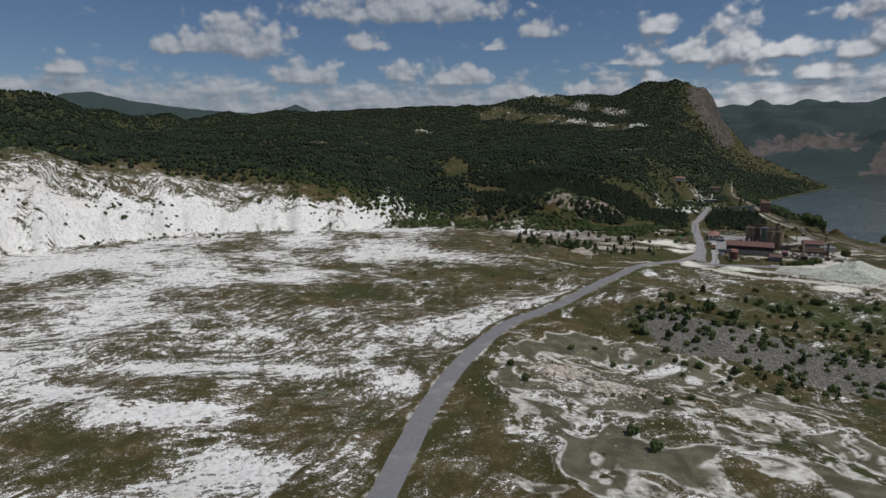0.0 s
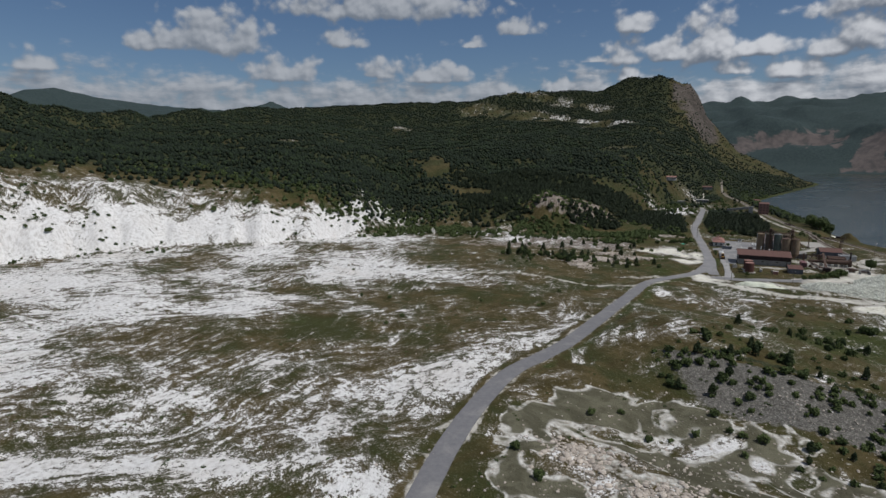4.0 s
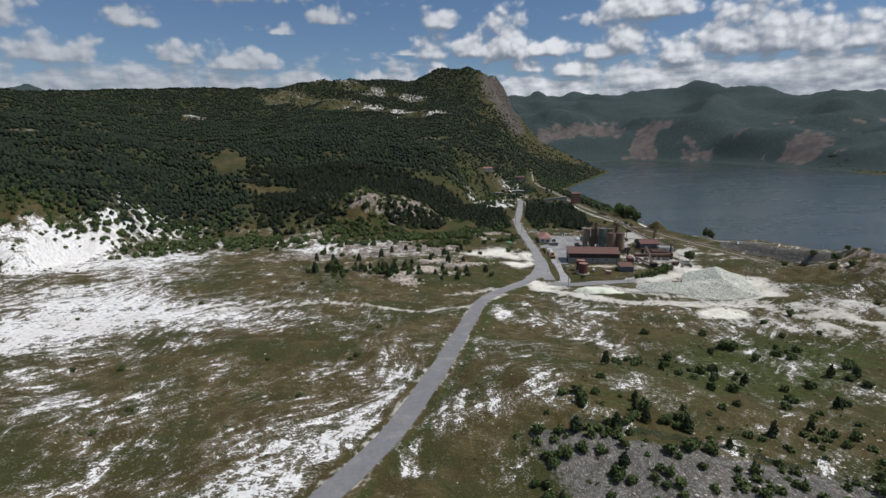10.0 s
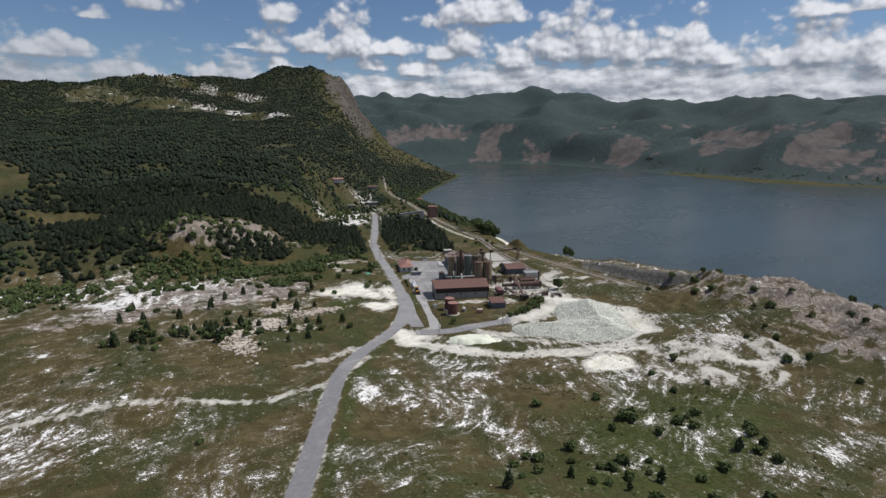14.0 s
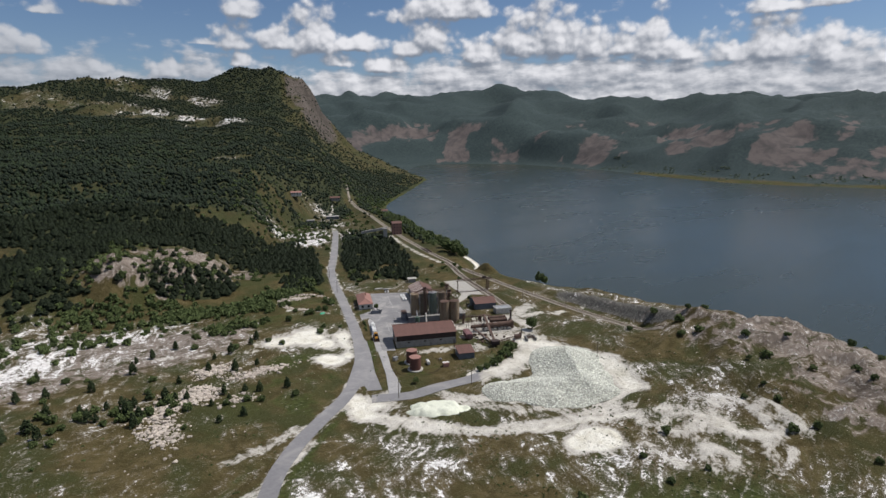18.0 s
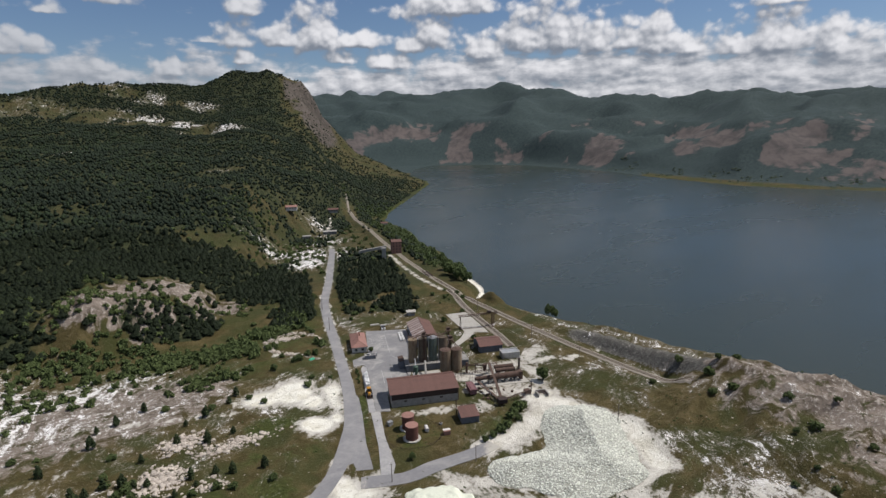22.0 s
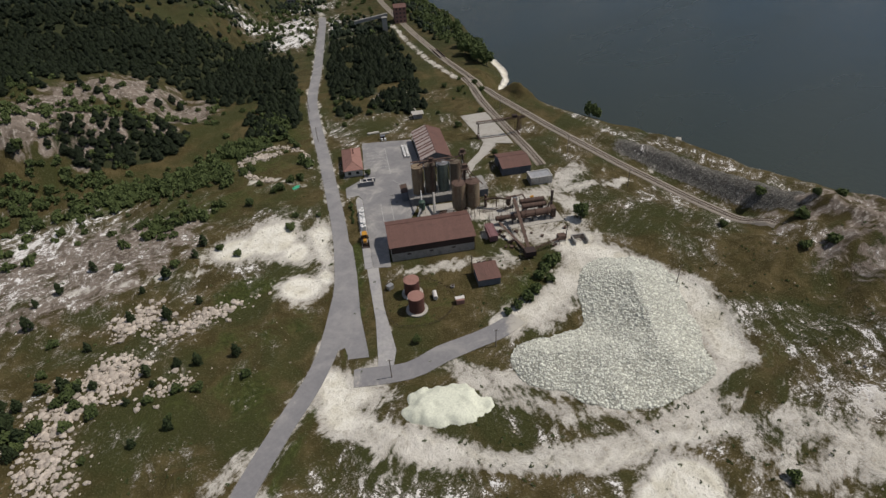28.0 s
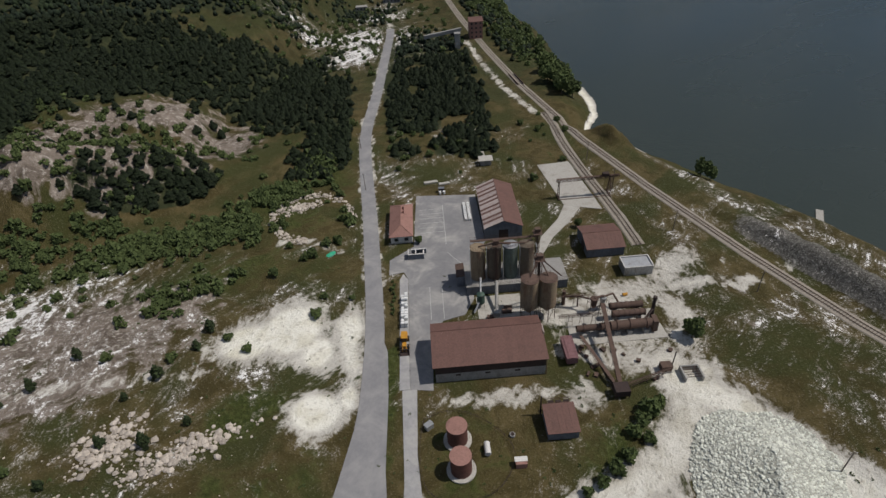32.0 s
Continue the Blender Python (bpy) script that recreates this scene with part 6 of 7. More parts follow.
def oil_tank(lx, ly):
    t = thing("oil_tank", lx, ly, "upright red-oxide oil tank on a round concrete pad", "tank", group="oil tanks", z=0.0)
    part("pad", build(add_tube, (0, 0, 0), (0, 0, 0.35), 3.5, None, 28), M_SLAB, t)
    part("shell", build(add_tube, (0, 0, 0.35), (0, 0, 6.0), 2.5, None, 32), M_TANK_RED, t)
    # lighter red than the shell: sun on the top put into the colour
    part("roof", build(add_tube, (0, 0, 6.0), (0, 0, 6.2), 2.6, 0.3, 32), M_TILE, t, "flat red tank roof, coloured lighter as if sunlit")
    for z in (2.1, 3.9, 5.8):
        part("weld_band", build(add_tube, (0, 0, z), (0, 0, z + 0.12), 2.54, None, 32), M_TANK_RED, t)
    la = bmesh.new()
    for o in (-0.22, 0.22):
        add_beam(la, (2.9, o, 0.3), (2.9, o, 6.8), 0.03)
    for k in range(13):
        add_beam(la, (2.9, -0.22, 0.5 + 0.42 * k), (2.9, 0.22, 0.5 + 0.42 * k), 0.02)
    part("ladder", la, M_RUST, t)


oil_tank(20.6, -4.6), oil_tank(20.3, 3.4)
wt = thing("white_tank", 27.2, -0.2, "small white horizontal tank on saddles", "tank", z=0.0)
part("shell", build(add_tube, (0, -1.6, 1.0), (0, 1.6, 1.0), 0.75, None, 20), M_PLASTER, wt)
for y in (-1, 1):
    box_part("saddle", M_CONC, wt, -0.6, 0.6, y - 0.15, y + 0.15, 0, 0.7)
gbx = thing("valve_box", 13.4, 7.6, "grey steel valve cabinet with a pale apron", "cabinet", 35, z=0.0)
box_part("cabinet", M_STEEL, gbx, -1, 1, -0.7, 0.7, 0, 1.5)
box_part("lid", M_STEEL, gbx, -1.1, 1.1, -0.8, 0.8, 1.5, 1.62)
bsh = thing("brick_kiosk", 34.6, -4.6, "tiny brick kiosk with a pale flat lid", "kiosk", z=0.0)
box_part("wall", M_TILE, bsh, -1.3, 1.3, -0.9, 0.9, 0, 1.7)
box_part("roof", M_PLASTER, bsh, -1.5, 1.5, -0.2, 1.1, 1.7, 1.85)
wl = thing("well_ring", 33.8, 3.4, "small concrete well ring", "well", z=0.0)
part("ring", build(add_tube, (0, 0, 0), (0, 0, 0.6), 0.7, None, 16), M_CONC, wl)
part("cover", build(add_tube, (0, 0, 0.6), (0, 0, 0.66), 0.5, None, 16), M_DARK, wl)

oval = road_curve([(12.2, 9.8), (18.1, 11.8), (25.8, 9.4), (32.6, 2.2), (33.1, -4.0), (28.2, -10.6), (20, -12.5), (12.6, -9.4), (11.0, 1.0), (12.2, 9.8)], 1.6)
fence = thing("fence", 0, 0, "low dark wire fence round the oil tanks", "fence", z=0.0)
post = None
for i in range(len(oval) - 1):
    a, b = oval[i], oval[i + 1]
    if post is None:
        post = part("post", build(add_beam, (0, 0, 0), (0, 0, 1.1), 0.06), M_DARK, fence)
        post.matrix_basis = pose(a[0], a[1], 0)
    else:
        share(post, fence, a[0], a[1])
wires = bmesh.new()
for i in range(len(oval) - 1):
    for h in (0.35, 0.7, 1.05):
        add_beam(wires, (*oval[i], h), (*oval[i + 1], h), 0.035)
part("wire", wires, M_DARK, fence)

# ---- loader, bags, pallets ----
ld = thing("wheel_loader", 7.3, 36.4, "yellow wheel loader parked beside the white bags", "loader", 180, z=0.036)
box_part("rear_body", M_YELLOW, ld, -0.95, 0.95, -3.2, -0.6, 1.0, 2.1)
box_part("engine_cover", M_YELLOW, ld, -0.8, 0.8, -3.1, -1.2, 2.1, 2.6)
cab = box_part("cab", M_DARK, ld, -0.75, 0.75, -1.1, 0.4, 1.6, 3.2)
box_part("cab_roof", M_YELLOW, cab, -0.85, 0.85, -1.2, 0.5, 3.2, 3.35)
box_part("windscreen", M_GLASS, cab, -0.65, 0.65, 0.4, 0.44, 2.1, 3.1)
box_part("front_frame", M_YELLOW, ld, -0.6, 0.6, 0.3, 2.0, 0.9, 1.6)
for x in (-0.5, 0.5):
    part("lift_arm", build(add_beam, (x, 1.0, 1.8), (x, 3.2, 0.7), 0.16), M_YELLOW, ld)
bk = bmesh.new()
add_sheet(bk, [(-1.35, 3.1, 0.12), (1.35, 3.1, 0.12), (1.35, 4.3, 0.08), (-1.35, 4.3, 0.08)], 0.08)
add_box(bk, -1.35, 1.35, 3.0, 3.12, 0.1, 1.3), add_box(bk, -1.35, -1.27, 3.1, 4.0, 0.1, 0.9), add_box(bk, 1.27, 1.35, 3.1, 4.0, 0.1, 0.9)
part("bucket", bk, M_DARK, ld)
for x in (-1.1, 1.1):
    for y in (-1.9, 1.3):
        wh = part("wheel", build(add_tube, (x - 0.25, y, 0.75), (x + 0.25, y, 0.75), 0.75, None, 20), M_TYRE, ld)
        part("rim", build(add_tube, (x - 0.27, y, 0.75), (x + 0.27, y, 0.75), 0.38, None, 14), M_YELLOW, wh)


def bag_mesh():
    bm = bmesh.new()
    add_box(bm, -0.5, 0.5, -0.5, 0.5, 0, 1.0)
    bmesh.ops.bevel(bm, geom=bm.edges[:] + bm.verts[:], offset=0.14, segments=2, affect="EDGES")
    return bm


bag = tagged(part("bulk_bag", bag_mesh(), M_BAG, None), "white woven bulk bag of powder in a row", "bag", "bulk bags by the verge")
top_n = 0
for i in range(2):
    for j in range(13):
        x, y = to_plan(6.75 + 1.08 * i, 43.8 + 1.1 * j)
        m = pose(x, y, 0.036, 0, 0, TURN_WORKS + rnd.uniform(-6, 6))
        if i == 0 and j == 0:
            bag.matrix_basis = m
        else:
            copy_thing(bag, m)
        if rnd.random() < 0.8:
            copy_thing(bag, pose(x, y, 1.03, 0, 0, TURN_WORKS + rnd.uniform(-6, 6)))
stack = thing("block_pallet", 30.8, 98.0, "pallet stacked with pale blocks at the yard edge", "pallet", z=0.03)
for x in (-0.45, 0, 0.45):
    box_part("runner", M_WOOD, stack, x - 0.06, x + 0.06, -0.5, 0.5, 0, 0.12)
box_part("deck", M_WOOD, stack, -0.55, 0.55, -0.55, 0.55, 0.12, 0.15)
for i in range(2):
    for j in range(2):
        for k in range(2):
            box_part("block", M_BAG, stack, -0.52 + 0.53 * i, -0.02 + 0.53 * i, -0.52 + 0.53 * j, -0.02 + 0.53 * j, 0.15 + 0.42 * k, 0.55 + 0.42 * k)
tagged(stack, group="block pallets")
for i in range(2):
    for j in range(9):
        if i or j:
            x, y = to_plan(30.8 + 1.5 * i, 98.0 + 1.35 * j)
            copy_thing(stack, pose(x, y, 0.03, 0, 0, TURN_WORKS + rnd.uniform(-4, 4)))
van = thing("dark_bin", 22.5, 120.5, "dark bin with two white drums at the yard edge", "bin", z=0.1)
box_part("body", M_DARK, van, -1.2, 1.2, -0.8, 0.8, 0, 1.6)
box_part("lid", M_BLUEGREY, van, -1.25, 1.25, -0.85, 0.85, 1.6, 1.75)
for x in (-0.6, 1.0):
    dr = thing("white_drum", 22.5 + x, 118.6, "white drum standing beside the dark bin", "drum", group="white drums", z=0.1)
    part("shell", build(add_tube, (0, 0, 0), (0, 0, 1.1), 0.5, None, 16), M_BAG, dr)
    part("lid", build(add_tube, (0, 0, 1.1), (0, 0, 1.16), 0.53, None, 16), M_BAG, dr)

# ---- gantry crane and rails ----
gan = thing("gantry_crane", 68.4, 108.5, "rusty gantry crane over the loading slab", "crane", z=0.05)
part("girder", build(add_truss, (-1.0, 0, 7.7), (23.5, 0, 8.0), 0.9, 1.0, 18, 0.12), M_RUST, gan)
box_part("top_plate", M_RUST, gan, -1.0, 23.5, -0.5, 0.5, 8.2, 8.35)
for x, s in ((0, 1.6), (20, 2.2)):
    for y in (-s, s):
        part("leg", build(add_beam, (x, y, 0), (x, y * 0.25, 7.4), 0.24), M_RUST, gan)
    part("tie", build(add_beam, (x, -s * 0.75, 2.2), (x, s * 0.75, 2.2), 0.14), M_RUST, gan)
    part("bogie", build(add_box, x - 0.3, x + 0.3, -s - 0.7, s + 0.7, 0, 0.5), M_RUST, gan)
box_part("trolley", M_DARK, gan, 16.8, 19.2, -0.9, 0.9, 8.4, 9.6)
part("brace", build(add_truss, (20.2, 0.2, 0.6), (20.6, 0.2, 7.4), 1.4, 1.4, 6, 0.09), M_RUST, gan)
part("hook_rope", build(add_tube, (18, 0, 8.3), (18, 0, 4.6), 0.04, None, 6), M_DARK, gan)
box_part("low_rail", M_RUST, gan, -0.5, 20.5, -1.9, -1.65, 0.0, 0.25)


def railway(name, line, z, label, sleepers):
    """Two rails on a ballast bed with sleepers."""
    t = np.gradient(line, axis=0)
    t /= np.hypot(t[:, :1], t[:, 1:])
    nrm = np.stack((t[:, 1], -t[:, 0]), 1)
    root = new(name)
    tagged(root, label, "railway", kind="structure")
    cols = []
    for off, h in ((-3.4, -0.7), (-2.2, 0.22), (2.2, 0.22), (3.4, -0.7)):
        cols.append(np.concatenate((line + nrm * off, (z + h)[:, None]), 1))
    mesh_object("ballast", np.stack(cols, 1).reshape(-1, 3), grid_faces(4, len(line)), M_BALLAST, False, root)
    for g_ in (-0.75, 0.75):
        cols = []
        for off, h in ((g_ - 0.05, 0.3), (g_ - 0.05, 0.48), (g_ + 0.05, 0.48), (g_ + 0.05, 0.3)):
            cols.append(np.concatenate((line + nrm * off, (z + h)[:, None]), 1))
        mesh_object("rail", np.stack(cols, 1).reshape(-1, 3), grid_faces(4, len(line)), M_RUST, False, root)
    first = None
    ang = np.degrees(np.arctan2(t[:, 1], t[:, 0]))
    n = min(sleepers, len(line))
    for i in range(n):
        m = pose(line[i, 0], line[i, 1], z[i] + 0.2, 0, 0, ang[i])
        if first is None:
            first = part("sleeper", build(add_box, -0.13, 0.13, -1.25, 1.25, 0, 0.12), M_WOOD, root)
            first.matrix_basis = m
        else:
            c = new("sleeper", first.data)
            c.parent = root
            c.matrix_basis = m


ry = np.arange(322, 560, 0.95)
rl = np.stack((rail_x(ry), ry), 1)
railway("railway_main", rl, ground_z(rl[:, 0], rl[:, 1]) - 0.02, "single rusty railway track on brown ballast", 240)
ry = np.arange(560, 985, 3.0)
rl = np.stack((rail_x(ry), ry), 1)
railway("railway_far", rl, ground_z(rl[:, 0], rl[:, 1]) - 0.05, "railway track running on along the lake", 0)
rl = road_curve([(302, 414), (309, 431), (320, 461), (331, 490), (337, 503), (344, 520)], 0.95)
railway("railway_siding", rl, ground_z(rl[:, 0], rl[:, 1]) - 0.02, "rusty railway siding beside the loading slab", 190)


# ---- poles ----
def pole(x, y, h, label, lamp=False, lean=0.0):
    p = world_thing("utility_pole", x, y, label, "pole", TURN_WORKS, "utility poles")
    part("post", build(add_tube, (0, 0, -0.3), (lean, 0, h), 0.16, 0.11, 8), M_WOOD, p)
    part("crossarm", build(add_beam, (lean - 0.9, 0, h - 0.5), (lean + 0.9, 0, h - 0.5), 0.08), M_WOOD, p)
    for s in (-0.75, 0.75):
        part("insulator", build(add_tube, (lean + s, 0, h - 0.42), (lean + s, 0, h - 0.2), 0.07, None, 8), M_BAG, p)
    return p


for x, y, h in ((276, 329, 8), (184, 357, 7.5), (214, 347, 7), (320, 446, 9), (316, 412, 9), (312, 376, 8), (328, 470, 9), (251, 540, 8), (238, 505, 8)):
    pole(x, y, h, "bare grey wooden utility pole on dry ground")

# ---- stone pile and heaps ----
M_STONE = weathered("pale_green_grey_stone", (0.65, 0.66, 0.58), (0.48, 0.49, 0.43), 0.8, 0.25, 0.9, 0.0, 0.4, 1.0, 0.32, single=True)
# body darker than its stones, so the shade in their gaps is painted
M_PILE = weathered("crushed_pale_stone", (0.40, 0.40, 0.34), (0.28, 0.28, 0.24), 1.6, 0.3, 0.95, 0.0, 0.5)
M_POWDER = weathered("pale_lime_powder", (0.66, 0.68, 0.56), (0.52, 0.54, 0.44), 3.0, 0.5, 0.95)
M_CHALKROCK = weathered("white_chalk_rock", (0.50, 0.44, 0.375), (0.34, 0.295, 0.25), 1.4, 0.3, 0.95, 0.0, 0.6, 1.0, 0.25, single=True)


def stone(seed, n=0):
    """Corners and triangles of one angular stone of radius about 1."""
    rnd_ = random.Random(seed)
    bm = bmesh.new()
    bmesh.ops.create_icosphere(bm, subdivisions=1, radius=1.0)
    for v in bm.verts:
        v.co *= rnd_.uniform(0.7, 1.15)
        v.co.z *= 0.75
    vs = np.array([v.co[:] for v in bm.verts])
    fs = np.array([[w.index for w in f.verts] for f in bm.faces])
    bm.free()
    return vs, fs


stones = [stone(s) for s in range(5)]


def pile_h(x, y):
    """Height of the crushed stone pile over the yard."""
    a = seg_dist(x, y, [(264, 338), (246, 317)]) + 2.5 * fbm(x, y, 14, 2, 111)
    b = seg_dist(x, y, [(236, 322), (221, 333)]) + 2.0 * fbm(x, y, 11, 2, 114)
    c = seg_dist(x, y, [(242, 317), (231, 320)]) + 2.0 * fbm(x, y, 12, 2, 115)
    body = np.log(np.exp(8.0 * np.clip(1 - a / 19, -1, 1)) + np.exp(5.2 * np.clip(1 - b / 13, -1, 1)) + np.exp(6.0 * np.clip(1 - c / 17, -1, 1))) - 1.1
    return np.where(body > 0.05, body + 0.35 * fbm(x, y, 6, 3, 112), 0)


def heap(name, x0, x1, y0, y1, step, fn, mat, label, category):
    gx_, gy_ = np.arange(x0, x1, step), np.arange(y0, y1, step)
    a, b = (q.ravel() for q in np.meshgrid(gx_, gy_))
    h = fn(a, b)
    z = ground_z(a, b) + np.where(h > 0.05, h, -0.6)
    return tagged(mesh_object(name, np.stack((a, b, z), 1), grid_faces(len(gx_), len(gy_)), mat, True), label, category)


heap("gravel_mound", 208, 290, 292, 370, 0.8, pile_h, M_PILE, "broad pile of crushed pale green-grey stone", "stone pile")
heap("powder_mound", 170, 210, 318, 360, 0.5, lambda x, y: 2.6 * np.clip(1 - ((0.81 * (x - 189.5) - 0.59 * (y - 339.5)) / 12) ** 2 - ((0.59 * (x - 189.5) + 0.81 * (y - 339.5)) / 7.5) ** 2 + 0.5 * fbm(x, y, 5, 2, 113), 0, 0.75), M_POWDER, "flat-topped heap of pale lime powder", "heap")


def scatter_stones(name, n, fx, size, mat, label, seed, lift=None):
    g_ = np.random.default_rng(seed)
    x, y = fx(g_, n)
    s = size[0] * (size[1] / size[0]) ** (g_.uniform(0, 1, len(x)) ** 2)
    z = ground_z(x, y) + (lift(x, y) if lift else 0) + s * 0.15
    return tagged(scatter_mesh(name, stones, x, y, z, s, s * g_.uniform(0.6, 1.0, len(x)), mat, g_), label, "stones", kind="stuff")


def on_pile(g_, n):
    x, y = g_.uniform(210, 288, n), g_.uniform(294, 368, n)
    k = pile_h(x, y) > 0.15
    return x[k], y[k]


def blob(*spots):
    """A sampler of places round elliptical spots (x, y, rx, ry, share)."""
    def pick(g_, n):
        xs, ys = [], []
        for cx, cy, rx, ry, share_ in spots:
            k = int(n * share_)
            xs.append(cx + rx * g_.normal(0, 0.5, k)), ys.append(cy + ry * g_.normal(0, 0.5, k))
        return np.concatenate(xs), np.concatenate(ys)
    return pick


scatter_stones("pile_stones", 50000, on_pile, (0.15, 0.48), M_STONE, "angular pale stones on the crushed stone pile", 21, pile_h)
scatter_stones("rubble_stones", 2300, blob((121, 406, 9, 9, 0.26), (133, 425, 9, 7, 0.16), (149, 414, 15, 4, 0.14), (108, 399, 9, 8, 0.16), (103, 384, 7, 14, 0.16), (134, 392, 8, 5, 0.04), (210, 506, 8, 4, 0.08)), (0.28, 1.25), M_CHALKROCK, "broken pinkish chalk rubble in grass", 22)
scatter_stones("ring_stones", 420, lambda g_, n: (lambda a, q: (212 + 15 * q * np.cos(a), 497 + 17 * q * np.sin(a)))(g_.uniform(-0.6, 4.2, n), g_.normal(1, 0.07, n)), (0.3, 1.1), M_CHALKROCK, "ring of tipped white rock in grass", 27)
scatter_stones("flat_stones", 500, blob((40, 166, 9, 8, 0.6), (52, 150, 12, 5, 0.4)), (0.3, 1.0), M_CHALKROCK, "tipped pinkish rock beside the mud pools", 28)
scatter_stones("valley_stones", 1600, lambda g_, n: (g_.uniform(-150, 170, n), g_.uniform(120, 470, n)), (0.12, 0.42), M_CHALKROCK, "loose white stones on the quarry floor", 23)
scatter_stones("slope_stones", 2400, blob((60, 150, 50, 40, 0.5), (130, 180, 80, 24, 0.3), (270, 270, 60, 40, 0.2)), (0.12, 0.5), M_CHALKROCK, "loose pale stones on the rough slope", 24)

# ---- buildings along the road's far end ----
def plain_house(x, y, w, d, storeys, wall, roof, label, category, rz, hip=1.6, flat=False):
    """A small house with storeys of windows, a door and a pitched or flat roof."""
    b = world_thing("house" if not flat else "flat_roofed_building", x, y, label, category, rz)
    h = 2.9 * storeys
    for dims in ((0, w, 0, 0.3), (0, w, d - 0.3, d), (0, 0.3, 0.3, d - 0.3), (w - 0.3, w, 0.3, d - 0.3)):
        box_part("wall", wall, b, *dims, -1.5, h)
    if flat:
        box_part("roof", M_CONC, b, -0.25, w + 0.25, -0.25, d + 0.25, h, h + 0.3)
    else:
        for pts in ([(-0.5, -0.5, h), (w + 0.5, -0.5, h), (w + 0.5, d / 2, h + hip), (-0.5, d / 2, h + hip)], [(w + 0.5, d + 0.5, h), (-0.5, d + 0.5, h), (-0.5, d / 2, h + hip), (w + 0.5, d / 2, h + hip)]):
            part("roof_slope", build(add_sheet, pts, 0.15), roof, b)
        for x_ in (0.0, w - 0.3):
            bm = bmesh.new()
            v = [bm.verts.new((xx, yy, zz)) for xx in (x_, x_ + 0.3) for yy, zz in ((0, h), (d, h), (d / 2, h + hip - 0.1))]
            bm.faces.new(v[:3]), bm.faces.new(v[3:][::-1])
            for i in range(3):
                bm.faces.new((v[i], v[3 + i], v[3 + (i + 1) % 3], v[(i + 1) % 3]))
            part("gable", bm, wall, b)
    for k in range(storeys):
        n = max(2, int(w / 2.8))
        for i in range(n):
            x_ = (i + 0.5) * w / n - 0.55
            wnd = box_part("window", M_WOOD, b, x_ - 0.08, x_ + 1.18, -0.06, 0.04, 0.95 + 2.9 * k, 2.25 + 2.9 * k)
            box_part("pane", M_GLASS, wnd, x_, x_ + 1.1, -0.08, 0.02, 1.03 + 2.9 * k, 2.17 + 2.9 * k)
    box_part("door", M_DARK, b, w - 0.05, w + 0.06, d * 0.4, d * 0.4 + 1.1, 0, 2.1)
    return b


plain_house(379, 646, 9, 12, 4, M_TILE, M_ROOF, "tall abandoned brick works tower with a red-brown roof", "factory tower", TURN_WORKS, 1.4)
plain_house(376, 782, 15, 9, 1, M_BLUEGREY, M_ROOF, "grey flat-roofed shed at the road's end", "shed", TURN_WORKS, flat=True)
plain_house(349, 778, 9, 6, 1, M_CONC, M_ROOF, "low grey hut on pale bare ground", "hut", TURN_WORKS, flat=True)
plain_house(430, 872, 13, 8, 1, M_CONC, M_ROOF, "grey station house with a dull red roof", "house", TURN_WORKS)
plain_house(344, 806, 12, 9, 1, M_PLASTER, M_TILE, "white house with a bright red tile roof in the wood", "house", TURN_WORKS)
plain_house(466, 800, 8, 6, 1, M_PLASTER, M_ROOF, "small pale cabin among lakeside trees", "cabin", TURN_WORKS)
gal = world_thing("belt_gallery", 350, 659, "grey covered belt gallery leading into the brick tower", "gallery", TURN_WORKS)
part("casing", build(add_sheet, [(0, 0, 5.5), (0, 2.2, 5.5), (26, 2.2, 9.0), (26, 0, 9.0)], 2.2), M_CONC, gal)
for x in (5, 13, 20):
    part("trestle", build(add_truss, (x, 1.1, -1), (x, 1.1, 3.6 + x * 0.13), 1.6, 1.6, 4, 0.12), M_RUST, gal)
sil = world_thing("concrete_bin", 360, 634, "small square concrete bin among pines", "bin", TURN_WORKS)
box_part("shaft", M_CONC, sil, 0, 3.5, 0, 3.5, -1, 10)
box_part("cap", M_CONC, sil, -0.3, 3.8, -0.3, 3.8, 10, 10.5)
kios = thing("flat_hut", 41.0, 139.5, "small pale hut with a flat overhanging roof", "hut", z=0.0)
box_part("wall", M_CONC, kios, 0, 4.6, 0, 0.25, -0.5, 2.4), box_part("wall", M_CONC, kios, 0, 4.6, 3.2, 3.45, -0.5, 2.4)
box_part("wall", M_CONC, kios, 0, 0.25, 0.25, 3.2, -0.5, 2.4), box_part("wall", M_CONC, kios, 4.35, 4.6, 0.25, 3.2, -0.5, 2.4)
box_part("roof", M_SLAB, kios, -0.8, 5.4, -0.8, 4.2, 2.4, 2.65)
steps_ = thing("garden_steps", 41.5, 146, "long pale concrete steps climbing through the grove", "steps")
for k in range(26):
    box_part("step", M_SLAB, steps_, 0 - 0.10 * k, 2.4 - 0.10 * k, 1.6 * k, 1.6 * k + 1.7, -0.6, 0.25 + 0.06 * k)
for lx, ly, w in ((24, 126.5, 5), (18.5, 128.5, 6), (9, 112, 3)):
    r_ = thing("slab_stack", lx, ly, "stack of pale concrete slabs in grass", "slabs", 8, "slab stacks")
    for k in range(3):
        box_part("slab", M_SLAB, r_, -w / 2 + 0.1 * k, w / 2 - 0.15 * k, -0.8, 0.8, 0.28 * k - 0.2, 0.28 * k + 0.04)
tarp = world_thing("tarpaulin_heap", 209, 470, "bright green tarpaulin over a small heap", "tarpaulin", 20)
bm = bmesh.new()
bmesh.ops.create_icosphere(bm, subdivisions=3, radius=1.0)
